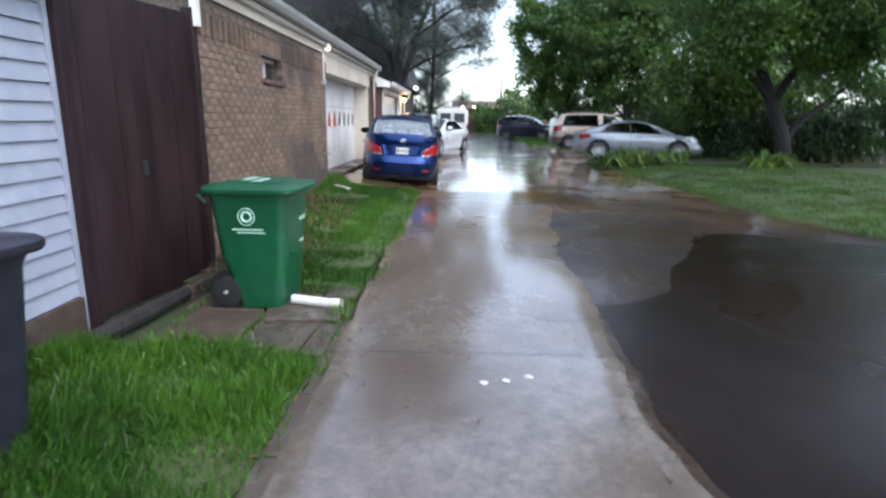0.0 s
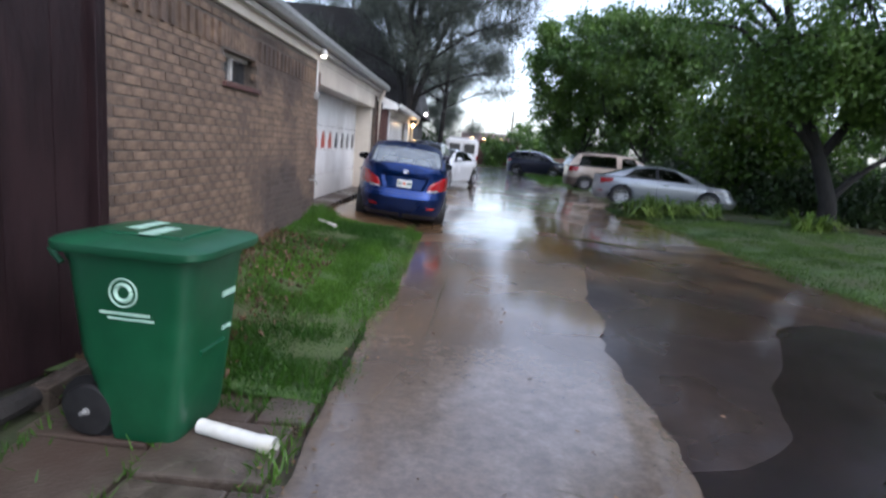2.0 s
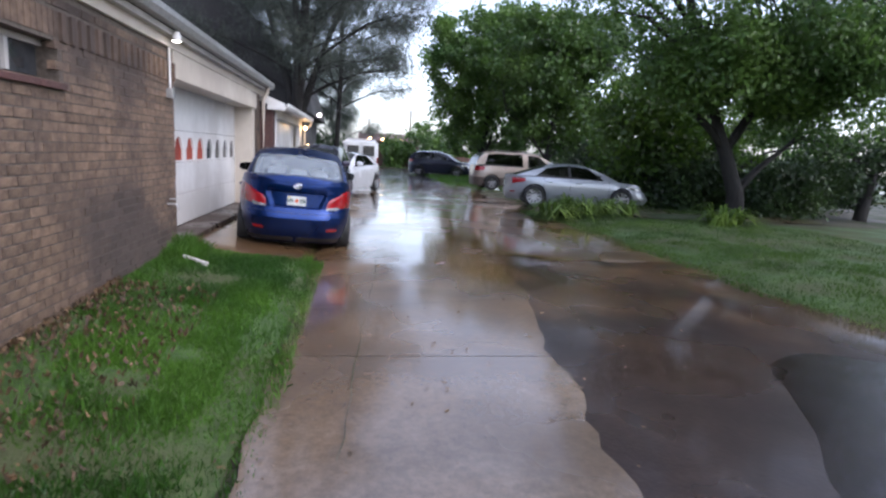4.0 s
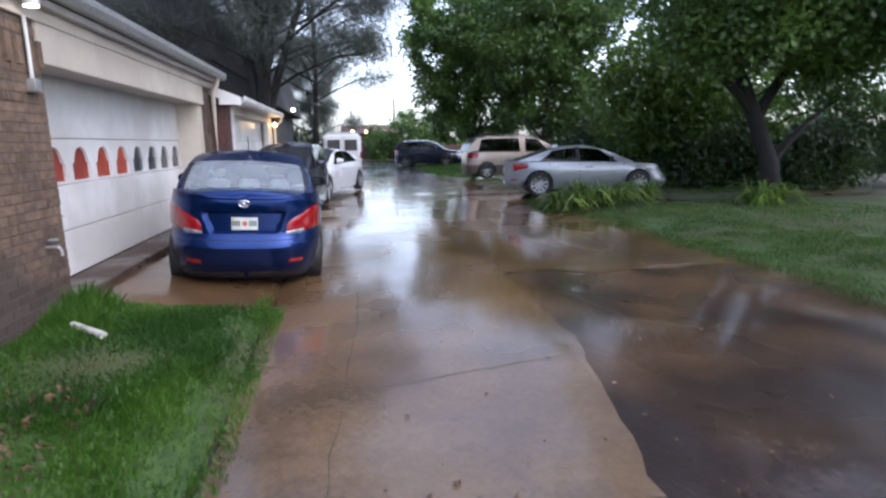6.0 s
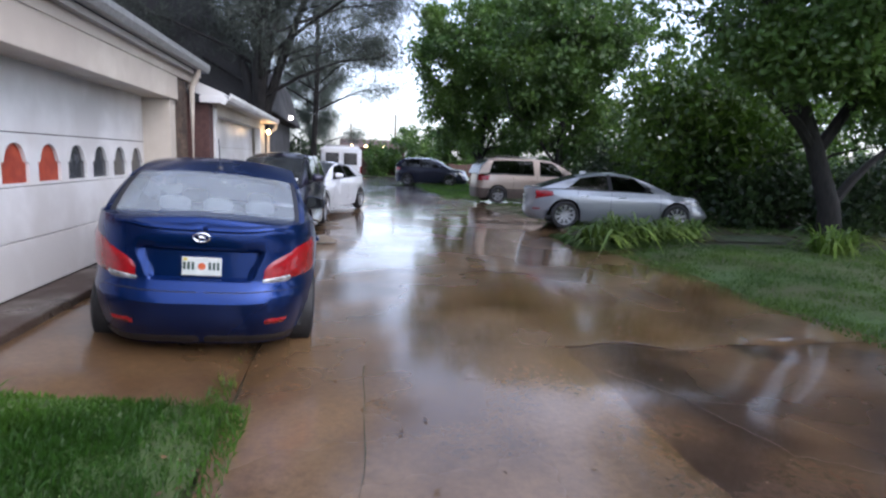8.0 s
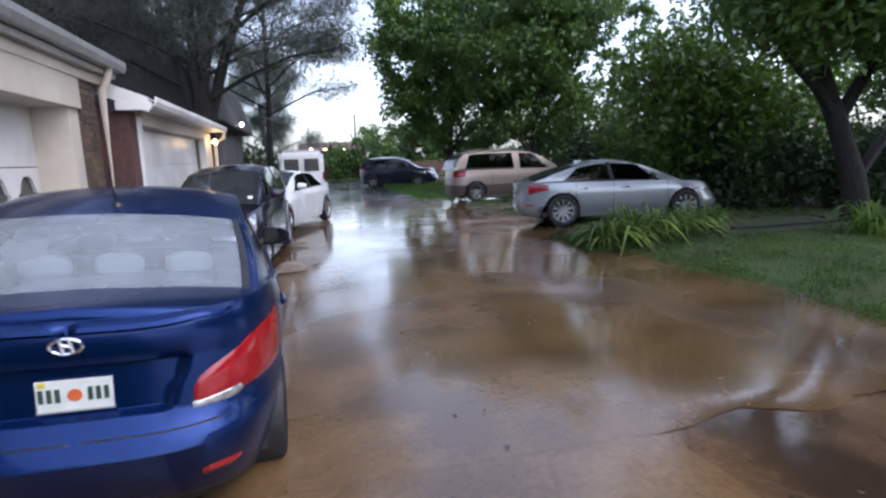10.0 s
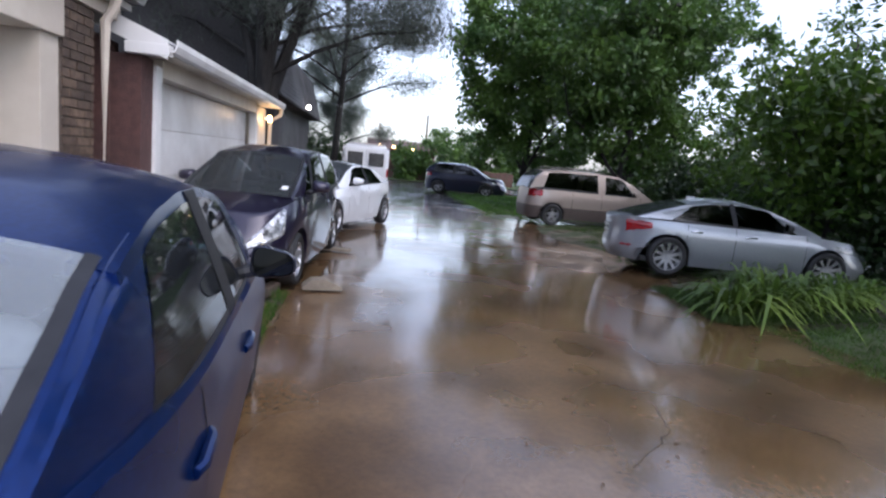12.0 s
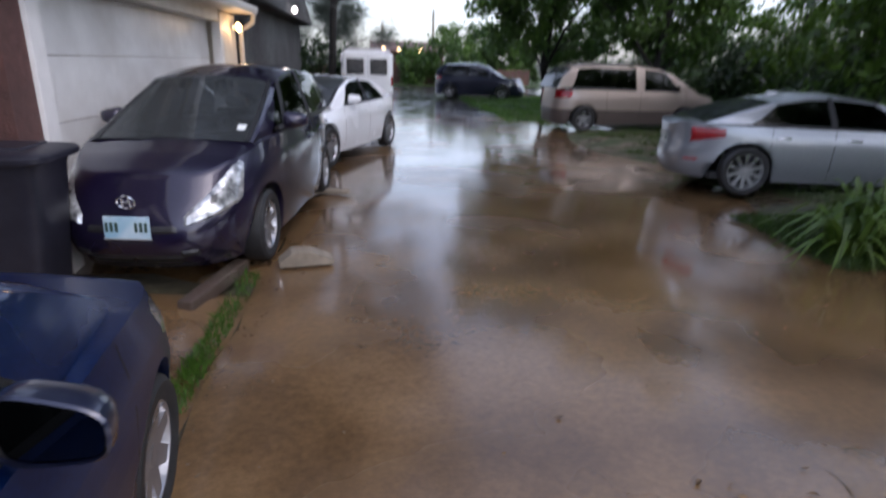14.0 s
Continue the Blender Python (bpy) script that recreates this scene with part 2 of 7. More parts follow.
M = dict(
    brick=surface("brick", (0.10, 0.064, 0.043), (0.18, 0.12, 0.08), 14, (0.6, 0.85), 0.5, 60, c3=(0.06, 0.043, 0.035), big=1.1, rand=0.5),
    brick_red=surface("brick_red", (0.085, 0.036, 0.032), (0.14, 0.06, 0.05), 14, (0.6, 0.85), 0.5, 60, c3=(0.07, 0.04, 0.035), rand=0.3),
    mortar=surface("mortar", (0.075, 0.06, 0.048), (0.13, 0.105, 0.085), 30, (0.8, 0.95), 0.4),
    siding=surface("siding", (0.23, 0.255, 0.31), (0.30, 0.325, 0.38), 5, (0.4, 0.65), 0.2, 40, c3=(0.25, 0.27, 0.33), big=1.5, rand=0.06),
    gate=surface("gate", (0.013, 0.007, 0.008), (0.024, 0.013, 0.014), 6, (0.35, 0.6), 0.3, 30, c3=(0.028, 0.018, 0.02), stretch=(1, 1, 0.25), rand=0.15, spec=0.2),
    cream=surface("cream", (0.55, 0.49, 0.40), (0.62, 0.56, 0.47), 5, (0.45, 0.65), 0.1, c3=(0.48, 0.42, 0.35)),
    white_paint=surface("white_paint", (0.70, 0.69, 0.67), (0.78, 0.77, 0.75), 4, (0.35, 0.55), 0.06, c3=(0.62, 0.6, 0.57), big=1.2),
    trim=surface("trim", (0.50, 0.48, 0.45), (0.60, 0.58, 0.55), 6, (0.35, 0.55), 0.1, c3=(0.42, 0.4, 0.37)),
    shingle=surface("shingle", (0.022, 0.021, 0.022), (0.042, 0.04, 0.04), 25, (0.6, 0.9), 0.5, rand=0.2),
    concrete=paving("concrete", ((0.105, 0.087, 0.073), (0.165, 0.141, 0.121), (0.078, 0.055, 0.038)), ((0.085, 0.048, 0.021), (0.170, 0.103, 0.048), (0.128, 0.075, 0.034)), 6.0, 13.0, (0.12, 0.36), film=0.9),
    slab=surface("slab", (0.055, 0.043, 0.034), (0.098, 0.078, 0.062), 9, (0.25, 0.6), 0.3, 40, c3=(0.06, 0.040, 0.030), big=1.8),
    # the far dark tone is worn asphalt plus tree reflections put into the colour
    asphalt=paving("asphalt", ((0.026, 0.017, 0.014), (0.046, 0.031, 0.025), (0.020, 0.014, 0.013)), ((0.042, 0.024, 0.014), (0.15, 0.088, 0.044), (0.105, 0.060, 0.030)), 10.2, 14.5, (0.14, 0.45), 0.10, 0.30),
    street=surface("street_asphalt", (0.05, 0.048, 0.046), (0.08, 0.076, 0.072), 5, (0.06, 0.25), 0.05, 30, c3=(0.04, 0.038, 0.036)),
    soil=surface("soil", (0.035, 0.03, 0.02), (0.07, 0.058, 0.035), 12, (0.6, 0.9), 0.5, c3=(0.03, 0.045, 0.015)),
    turf=surface("turf", (0.026, 0.058, 0.010), (0.058, 0.108, 0.020), 14, (0.6, 0.9), 0.6, 50, c3=(0.055, 0.065, 0.022), big=0.8),
    mud_turf=surface("mud_turf", (0.045, 0.033, 0.020), (0.075, 0.058, 0.033), 10, (0.25, 0.7), 0.4, 40, c3=(0.038, 0.060, 0.018), big=1.6),
    grass=leaf_material("grass", (0.034, 0.100, 0.012), (0.098, 0.215, 0.024)),
    # dark green lawn grass, darkened further in colour for the trees' shade
    grass_lawn_shaded=leaf_material("grass_lawn_shaded", (0.036, 0.078, 0.013), (0.075, 0.13, 0.023)),
    litter=surface("litter", (0.05, 0.03, 0.015), (0.17, 0.10, 0.045), 20, (0.6, 0.9), 0, rand=0.6),
    leaf=leaf_material("leaf", (0.038, 0.085, 0.020), (0.105, 0.185, 0.036)),
    # fresh pale leaves; on the woodland crowns the colour stands for light from above
    leaf_light=leaf_material("leaf_light", (0.05, 0.115, 0.016), (0.12, 0.21, 0.028)),
    # dark shrub green that also holds the shade under the canopy
    leaf_dark=leaf_material("leaf_dark", (0.024, 0.048, 0.018), (0.055, 0.098, 0.028)),
    needle=leaf_material("needle", (0.062, 0.078, 0.062), (0.11, 0.13, 0.10)),
    strap=leaf_material("strap_leaf", (0.05, 0.11, 0.016), (0.18, 0.26, 0.05)),
    bark=surface("bark", (0.007, 0.006, 0.0055), (0.019, 0.016, 0.014), 14, (0.7, 0.95), 0.8, 20, stretch=(1, 1, 0.3)),
    bin_green=surface("bin_green", (0.005, 0.060, 0.024), (0.008, 0.080, 0.033), 6, (0.28, 0.45), 0.04, c3=(0.005, 0.062, 0.026), big=2),
    bin_dark=surface("bin_dark", (0.012, 0.012, 0.02), (0.02, 0.02, 0.03), 8, (0.35, 0.5), 0.05),
    black=surface("black_rubber", (0.010, 0.010, 0.011), (0.018, 0.018, 0.019), 20, (0.5, 0.75), 0.1),
    plastic=surface("black_plastic", (0.012, 0.012, 0.013), (0.02, 0.02, 0.022), 15, (0.3, 0.45), 0.03),
    pipe=surface("pipe", (0.62, 0.62, 0.58), (0.75, 0.75, 0.7), 9, (0.3, 0.5), 0.05, c3=(0.5, 0.48, 0.4), big=4),
    # mirror glass; the dark reflection of car and ground is put into its colour
    mirror=surface("dimmed_mirror", (0.06, 0.065, 0.07), (0.08, 0.085, 0.09), 8, (0.03, 0.05), 0, metal=1.0),
    chrome=surface("chrome", (0.62, 0.63, 0.65), (0.7, 0.7, 0.72), 8, (0.08, 0.16), 0, metal=1.0),
    alloy=surface("alloy", (0.40, 0.40, 0.42), (0.5, 0.5, 0.52), 12, (0.22, 0.34), 0.02, metal=0.9),
    blue=surface("blue_paint", (0.0014, 0.017, 0.095), (0.0024, 0.025, 0.13), 60, (0.23, 0.31), 0, metal=0.72, coat=0.22),
    plum=surface("plum_paint", (0.009, 0.006, 0.025), (0.012, 0.008, 0.032), 60, (0.25, 0.34), 0, metal=0.4, coat=1.0),
    white_car=surface("white_car_paint", (0.74, 0.76, 0.78), (0.78, 0.8, 0.82), 40, (0.2, 0.3), 0, coat=1.0),
    silver=surface("silver_paint", (0.30, 0.32, 0.345), (0.35, 0.37, 0.395), 60, (0.28, 0.36), 0, metal=0.7, coat=1.0),
    gold=surface("champagne_paint", (0.36, 0.30, 0.26), (0.40, 0.335, 0.29), 60, (0.3, 0.4), 0, metal=0.5, coat=0.8),
    taupe=surface("taupe_cladding", (0.075, 0.058, 0.052), (0.10, 0.078, 0.068), 30, (0.35, 0.5), 0),
    navy=surface("navy_paint", (0.012, 0.016, 0.04), (0.016, 0.02, 0.05), 60, (0.25, 0.34), 0, metal=0.4, coat=1.0),
    red_lens=surface("red_lens", (0.24, 0.004, 0.008), (0.32, 0.006, 0.011), 30, (0.12, 0.2), 0, coat=0.5),
    clear_lens=surface("clear_lens", (0.16, 0.165, 0.17), (0.72, 0.73, 0.74), 18, (0.08, 0.14), 0, metal=0.5, coat=1.0),
    plate=surface("plate", (0.62, 0.66, 0.62), (0.72, 0.75, 0.72), 12, (0.35, 0.5), 0),
    plate_blue=surface("plate_blue", (0.25, 0.45, 0.58), (0.5, 0.62, 0.68), 5, (0.35, 0.5), 0),
    ink=surface("ink", (0.02, 0.05, 0.04), (0.03, 0.07, 0.05), 20, (0.4, 0.6), 0),
    orange=surface("orange", (0.6, 0.10, 0.03), (0.65, 0.14, 0.04), 20, (0.4, 0.6), 0),
    bin_print=surface("bin_print", (0.28, 0.46, 0.36), (0.36, 0.54, 0.43), 20, (0.4, 0.6), 0),
    white_ink=surface("white_ink", (0.72, 0.74, 0.72), (0.78, 0.8, 0.78), 20, (0.4, 0.6), 0.05),
    yellow=surface("yellow", (0.6, 0.5, 0.08), (0.65, 0.55, 0.1), 20, (0.4, 0.6), 0),
    seat=surface("seat_cloth", (0.07, 0.07, 0.075), (0.11, 0.11, 0.115), 40, (0.7, 0.9), 0.1),
    seat_pale=surface("seat_pale", (0.66, 0.67, 0.68), (0.74, 0.75, 0.76), 40, (0.7, 0.9), 0.1),
    red_board=surface("red_board", (0.30, 0.04, 0.02), (0.42, 0.07, 0.03), 9, (0.5, 0.7), 0.05, c3=(0.2, 0.03, 0.02)),
    dark_pane=surface("dark_pane", (0.03, 0.032, 0.035), (0.06, 0.062, 0.065), 5, (0.08, 0.15), 0),
    galvanised=surface("galvanised", (0.35, 0.35, 0.34), (0.45, 0.45, 0.44), 20, (0.35, 0.5), 0.05, metal=0.6),
    wood=surface("weathered_wood", (0.16, 0.13, 0.095), (0.25, 0.21, 0.16), 10, (0.5, 0.75), 0.4, stretch=(1, 0.2, 1)),
    red_wall=surface("red_wall", (0.07, 0.036, 0.028), (0.11, 0.055, 0.04), 5, (0.6, 0.8), 0.2),
    grey_shake=surface("grey_shake", (0.04, 0.04, 0.042), (0.075, 0.073, 0.072), 9, (0.6, 0.85), 0.4, rand=0.3),
    # mist on the rear window, its pale colour also standing for reflected sky
    glass_fog=glass("glass_fogged", (0.72, 0.78, 0.80), 0.30, 1.5),
    glass_haze=glass("glass_hazed", (0.12, 0.145, 0.155), 0.025, 1.5),
    glass_dark=glass("glass_dark", (0.06, 0.065, 0.07)),
    glass_mid=glass("glass_mid", (0.2, 0.23, 0.24), 0.06),
    lamp=glow("lamp_glass", (1.0, 0.62, 0.25), 9),
    lamp_white=glow("lamp_white", (1.0, 0.92, 0.82), 5),
)


M["asphalt"].node_tree.nodes["Principled BSDF"].inputs["Specular IOR Level"].default_value = 0.18


# ---- small builders ----
def mesh_object(name, bm, material, parent=None, smooth=False):
    me = bpy.data.meshes.new(name)
    bm.normal_update()
    bm.to_mesh(me)
    bm.free()
    for k in (material if isinstance(material, (list, tuple)) else [material]):
        me.materials.append(k)
    if smooth:
        me.polygons.foreach_set("use_smooth", [True] * len(me.polygons))
        me.set_sharp_from_angle(angle=radians(38))
    ob = new(name, me)
    ob.parent = parent
    return ob


def part(name, bm, material, parent, label="", smooth=False):
    ob = mesh_object(name, bm, material, parent, smooth)
    return tagged(ob, label) if label else ob


def thing(name, m, label, category, group="", kind=""):
    ob = new(name)
    ob.empty_display_size = 0.2
    ob.matrix_world = m
    return tagged(ob, label, category, group, kind)


def box(x0, x1, y0, y1, z0, z1, bevel=0.0, bm=None):
    bm = bm or bmesh.new()
    r = bmesh.ops.create_cube(bm, size=1.0, matrix=Matrix.LocRotScale(((x0 + x1) / 2, (y0 + y1) / 2, (z0 + z1) / 2), None, (x1 - x0, y1 - y0, z1 - z0)))
    if bevel:
        es = {e for v in r["verts"] for e in v.link_edges}
        bmesh.ops.bevel(bm, geom=list(es), offset=bevel, segments=2, affect="EDGES", profile=0.6)
    return bm


def tube(points, radii, sides=10, bm=None, caps=True):
    """A swept tube through points with a radius at each."""
    bm = bm or bmesh.new()
    pts = [Vector(p) for p in points]
    rings = []
    for i, p in enumerate(pts):
        d = (pts[min(i + 1, len(pts) - 1)] - pts[max(i - 1, 0)]).normalized()
        q = d.to_track_quat("Z", "Y")
        r = radii[i] if isinstance(radii, (list, tuple)) else radii
        rings.append([bm.verts.new(p + q @ Vector((r * math.cos(a), r * math.sin(a), 0))) for a in [math.tau * k / sides for k in range(sides)]])
    for a, b in zip(rings, rings[1:]):
        for k in range(sides):
            bm.faces.new((a[k], a[(k + 1) % sides], b[(k + 1) % sides], b[k]))
    if caps:
        bm.faces.new(list(reversed(rings[0])))
        bm.faces.new(rings[-1])
    return bm


def lathe(profile, sides=24, axis="Z", bm=None, m=None):
    """Turns a profile of (radius, height) round an axis."""
    bm = bm or bmesh.new()
    rings = []
    for r, h in profile:
        ring = []
        for k in range(sides):
            a = math.tau * k / sides
            c, s_ = r * math.cos(a), r * math.sin(a)
            v = Vector((c, s_, h)) if axis == "Z" else Vector((c, h, s_)) if axis == "Y" else Vector((h, c, s_))
            ring.append(bm.verts.new(m @ v if m else v))
        rings.append(ring)
    for a, b in zip(rings, rings[1:]):
        for k in range(sides):
            bm.faces.new((a[k], a[(k + 1) % sides], b[(k + 1) % sides], b[k]))
    bmesh.ops.recalc_face_normals(bm, faces=bm.faces)
    return bm


def sheet(nx, ny, f, bm=None):
    """A grid surface: f(u, v) gives a place for u, v in 0..1."""
    bm = bm or bmesh.new()
    g = [[bm.verts.new(f(i / nx, j / ny)) for j in range(ny + 1)] for i in range(nx + 1)]
    for i in range(nx):
        for j in range(ny):
            bm.faces.new((g[i][j], g[i + 1][j], g[i + 1][j + 1], g[i][j + 1]))
    return bm


def lerp(a, b, k):
    return a + (b - a) * k


def interp(x, table):
    if x <= table[0][0]:
        return table[0][1]
    for (x0, y0), (x1, y1) in zip(table, table[1:]):
        if x <= x1:
            return lerp(y0, y1, (x - x0) / (x1 - x0))
    return table[-1][1]


def smooth_step(x, a, b):
    k = min(1, max(0, (x - a) / (b - a)))
    return k * k * (3 - 2 * k)


# ---- ground ----
def verge(y):
    """How far the lawn edge swings away near the start."""
    return 2.4 * (1 - smooth_step(y, 6.5, 12.5))


def gz(x, y):
    """Height of the ground."""
    z = interp(y, ((6.0, -0.24), (13.0, 0.0)))
    if x < 0.12:
        rise = 0.15 * smooth_step(y, 7.4, 9.2) * (1 - smooth_step(y, 18.0, 19.5)) + 0.03
        z += rise * min(1, (0.12 - x) / 1.6)
    if x > 2.2:
        out = verge(y)
        fade = 1 - smooth_step(y, 18.5, 23)
        z -= 0.10 * fade * smooth_step(x, 2.2, 4.6)
        z += (0.05 + 0.10 * fade) * smooth_step(x, 5.3 + out, 7.5 + out)
        if x < 7 and y < 24:
            z += (0.022 * noise.noise((x * 0.55, y * 0.4, 7.1)) + 0.010 * noise.noise((x * 1.7, y * 1.4, 2.3)) * (y < 14)) * smooth_step(x, 2.3, 3.2)
    return z


def ground_sheet(name, x0, x1, y0, y1, lift, step, material, label, category, outline=None, thick=0.0, kind="structure"):
    """A surfaced part of the ground that follows its height; outline(u, v) may bend its edges."""
    nx, ny = max(2, int((x1 - x0) / step)), max(2, int((y1 - y0) / step))

    def f(u, v):
        x, y = lerp(x0, x1, u), lerp(y0, y1, v)
        if outline:
            x, y = outline(x, y, u, v)
        edge = thick if (u in (0, 1) or v in (0, 1)) else 0
        return (x, y, gz(x, y) + lift - edge)
    ob = mesh_object(name, sheet(nx, ny, f), material, smooth=True)
    return tagged(ob, label, category, kind=kind)


def far_ground():
    xs = [-3000, -800, -200, -60, -20, -8, -4, -2, 0, 2, 4, 5, 6, 8, 12, 20, 40, 90, 300, 1000, 3000]
    ys = [-2000, -300, -60, -20, -8, 0, 3, 5, 6, 7, 8, 9, 10, 12, 13, 16, 18, 20, 23, 28, 36, 50, 80, 160, 500, 3000]
    bm = bmesh.new()
    g = [[bm.verts.new((x, y, gz(x, y) - 0.06)) for y in ys] for x in xs]
    for i in range(len(xs) - 1):
        for j in range(len(ys) - 1):
            bm.faces.new((g[i][j], g[i + 1][j], g[i + 1][j + 1], g[i][j + 1]))
    tagged(mesh_object("ground", bm, M["soil"], smooth=True), "wide damp soil and rough grass around the houses", "ground", kind="structure")


def wob(a, b, amp, scale=0.7):
    return amp * noise.noise((a * scale, b * scale, 3.7))


far_ground()


# ---- paved surfaces ----
def drive_right(y):
    """Right edge of the concrete: a strip at first, then the whole lane."""
    return 2.12 + 0.45 * smooth_step(y, 8.5, 13.0) + wob(y, 5, 0.16, 1.1) + wob(y, 8, 0.06, 5.0)


def drive_panel(y0, y1, wide=False):
    def place(u, v):
        y = lerp(y0, y1, v)
        right = 5.75 + verge(y) + wob(y, 9, 0.16, 0.9) if wide else drive_right(y)
        x = lerp(0.12, right, u) + (wob(y, 0, 0.05, 2.2) if u == 0 else 0)
        if wide and v == 0 and y0 < 14:
            y += (wob(x, 2.0, 0.25, 1.3) + 0.12 * (x - 2.5)) * smooth_step(x, 2.4, 3.0)
        edge = 0.05 * (1 - smooth_step(y, 6, 8.5)) if u == 1 else 0.012 if u == 0 else 0
        low = 0.004 if (u == 1 and y > 8) or (wide and (u == 1 or (v == 0 and x > 2.6))) else 0
        return (x, y, gz(x, y) + lerp(0.044, 0.008, smooth_step(y, 6, 13)) - edge - low)
    return sheet(26 if wide else 14, max(3, int((y1 - y0) / (0.22 if wide else 0.16))), place)


driveway = tagged(new("driveway"), "wet worn concrete driveway with cracked joints and brown silt", "driveway", kind="structure")
joints = (-6.0, -2.0, 2.0, 5.9, 9.9, 13.9)
for a, b in zip(joints, joints[1:]):
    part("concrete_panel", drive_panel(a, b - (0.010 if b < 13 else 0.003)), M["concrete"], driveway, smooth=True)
joints = (13.9, 33.0)
for a, b in zip(joints, joints[1:]):
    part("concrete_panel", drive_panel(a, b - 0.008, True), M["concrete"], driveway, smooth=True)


def lane_edge(x, y, u, v):
    return x + u * verge(y) + (wob(y, 9, 0.16, 0.9) if u == 1 else 0), y


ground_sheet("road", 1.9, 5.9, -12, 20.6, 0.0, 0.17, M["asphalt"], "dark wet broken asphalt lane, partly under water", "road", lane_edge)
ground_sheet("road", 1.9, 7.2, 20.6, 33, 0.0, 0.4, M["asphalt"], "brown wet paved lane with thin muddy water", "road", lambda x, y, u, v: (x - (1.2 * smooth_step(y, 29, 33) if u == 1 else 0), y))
ground_sheet("road", -0.6, 5.4, 33, 46, 0.004, 0.6, M["street"], "wet concrete end of the lane meeting the street", "road")
ground_sheet("road", -40, 60, 46, 54, 0.002, 2.0, M["street"], "wet asphalt street crossing the end of the lane", "road")
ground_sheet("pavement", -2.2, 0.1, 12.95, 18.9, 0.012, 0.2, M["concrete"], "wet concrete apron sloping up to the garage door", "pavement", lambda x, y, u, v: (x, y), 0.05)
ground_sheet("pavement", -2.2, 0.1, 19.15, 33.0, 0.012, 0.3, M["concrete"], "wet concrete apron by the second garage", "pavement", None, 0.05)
tagged(mesh_object("step", box(-1.85, -1.42, 12.95, 18.0, 0.02, 0.25, 0.02), M["slab"]), "low concrete step below the garage door", "step", kind="structure")


def verge_edge(x, y, u, v):
    if u == 1:
        x += wob(y, 2, 0.10, 1.8)
    if v in (0, 1):
        y += wob(x, 4.4, 0.45, 1.9) * (1 if v == 0 else 0.3)
    return x, y


ground_sheet("lawn", -2.6, 0.10, -4.0, 5.75, 0.01, 0.25, M["turf"], "rough green grass verge beside the white wall", "lawn", verge_edge)
ground_sheet("lawn", -2.2, 0.10, 7.35, 12.94, 0.012, 0.2, M["turf"], "green grass strip below the brick wall", "lawn", verge_edge)
ground_sheet("lawn", 5.55, 26, 6.0, 19.4, 0.03, 0.5, M["turf"], "mown green lawn under the trees", "lawn", lambda x, y, u, v: (x + (1 - u) * (verge(y) + wob(y, 4, 0.16, 0.9)), y), 0.09)
ground_sheet("lawn", 4.4, 40, 31.2, 43.5, 0.05, 0.8, M["turf"], "bright green lawn by the street", "lawn", lambda x, y, u, v: (x + (1.6 * (1 - smooth_step(y, 31, 36)) if u == 0 else 0), y + (0.9 * math.sin(u * 3) if v == 0 else 0)), 0.1)
ground_sheet("lawn", -30, 60, 54.2, 75, 0.05, 3.0, M["turf"], "far green verge across the street", "lawn")

ground_sheet("lawn", 5.3, 14, 20.2, 29.5, 0.035, 0.3, M["mud_turf"], "muddy thin grass where the cars are parked", "lawn", lambda x, y, u, v: (x + (1 - u) * (0.45 * math.sin(y * 0.9) + wob(y, 6, 0.5, 0.8)), y), 0.07)
# paving slabs beside the bin
slab_base = tagged(new("pavement"), "broken concrete paving slabs with grass in the joints", "pavement", kind="structure")
rs = random.Random(4)
for sx0, sx1, sy0, sy1 in ((-1.25, -0.62, 5.85, 6.7), (-0.6, -0.12, 5.8, 6.45), (-0.6, 0.02, 6.48, 7.0), (-1.3, -0.64, 6.72, 7.5), (-0.62, -0.25, 7.03, 7.55), (-0.22, 0.06, 7.05, 7.5), (-0.1, 0.06, 5.8, 6.42)):
    bm = box(sx0, sx1, sy0, sy1, -0.33, -0.195 + rs.uniform(-0.012, 0.012), 0.015)
    bmesh.ops.rotate(bm, verts=bm.verts, cent=((sx0 + sx1) / 2, (sy0 + sy1) / 2, -0.2), matrix=Matrix.Rotation(rs.uniform(-0.05, 0.05), 3, "Z") @ Matrix.Rotation(rs.uniform(-0.02, 0.02), 3, "X"))
    part("slab", bm, M["slab"], slab_base)
# raised concrete edging of the drive
edging = tagged(new("kerb"), "old concrete edging strip beside the grass", "kerb", kind="structure")
for k in range(7):
    y = 2.2 + k * 0.62
    bm = box(0.03, 0.15, y, y + 0.6, gz(0.1, y) - 0.1, gz(0.1, y) + 0.035, 0.012)
    part("edging_block", bm, M["slab"], edging)

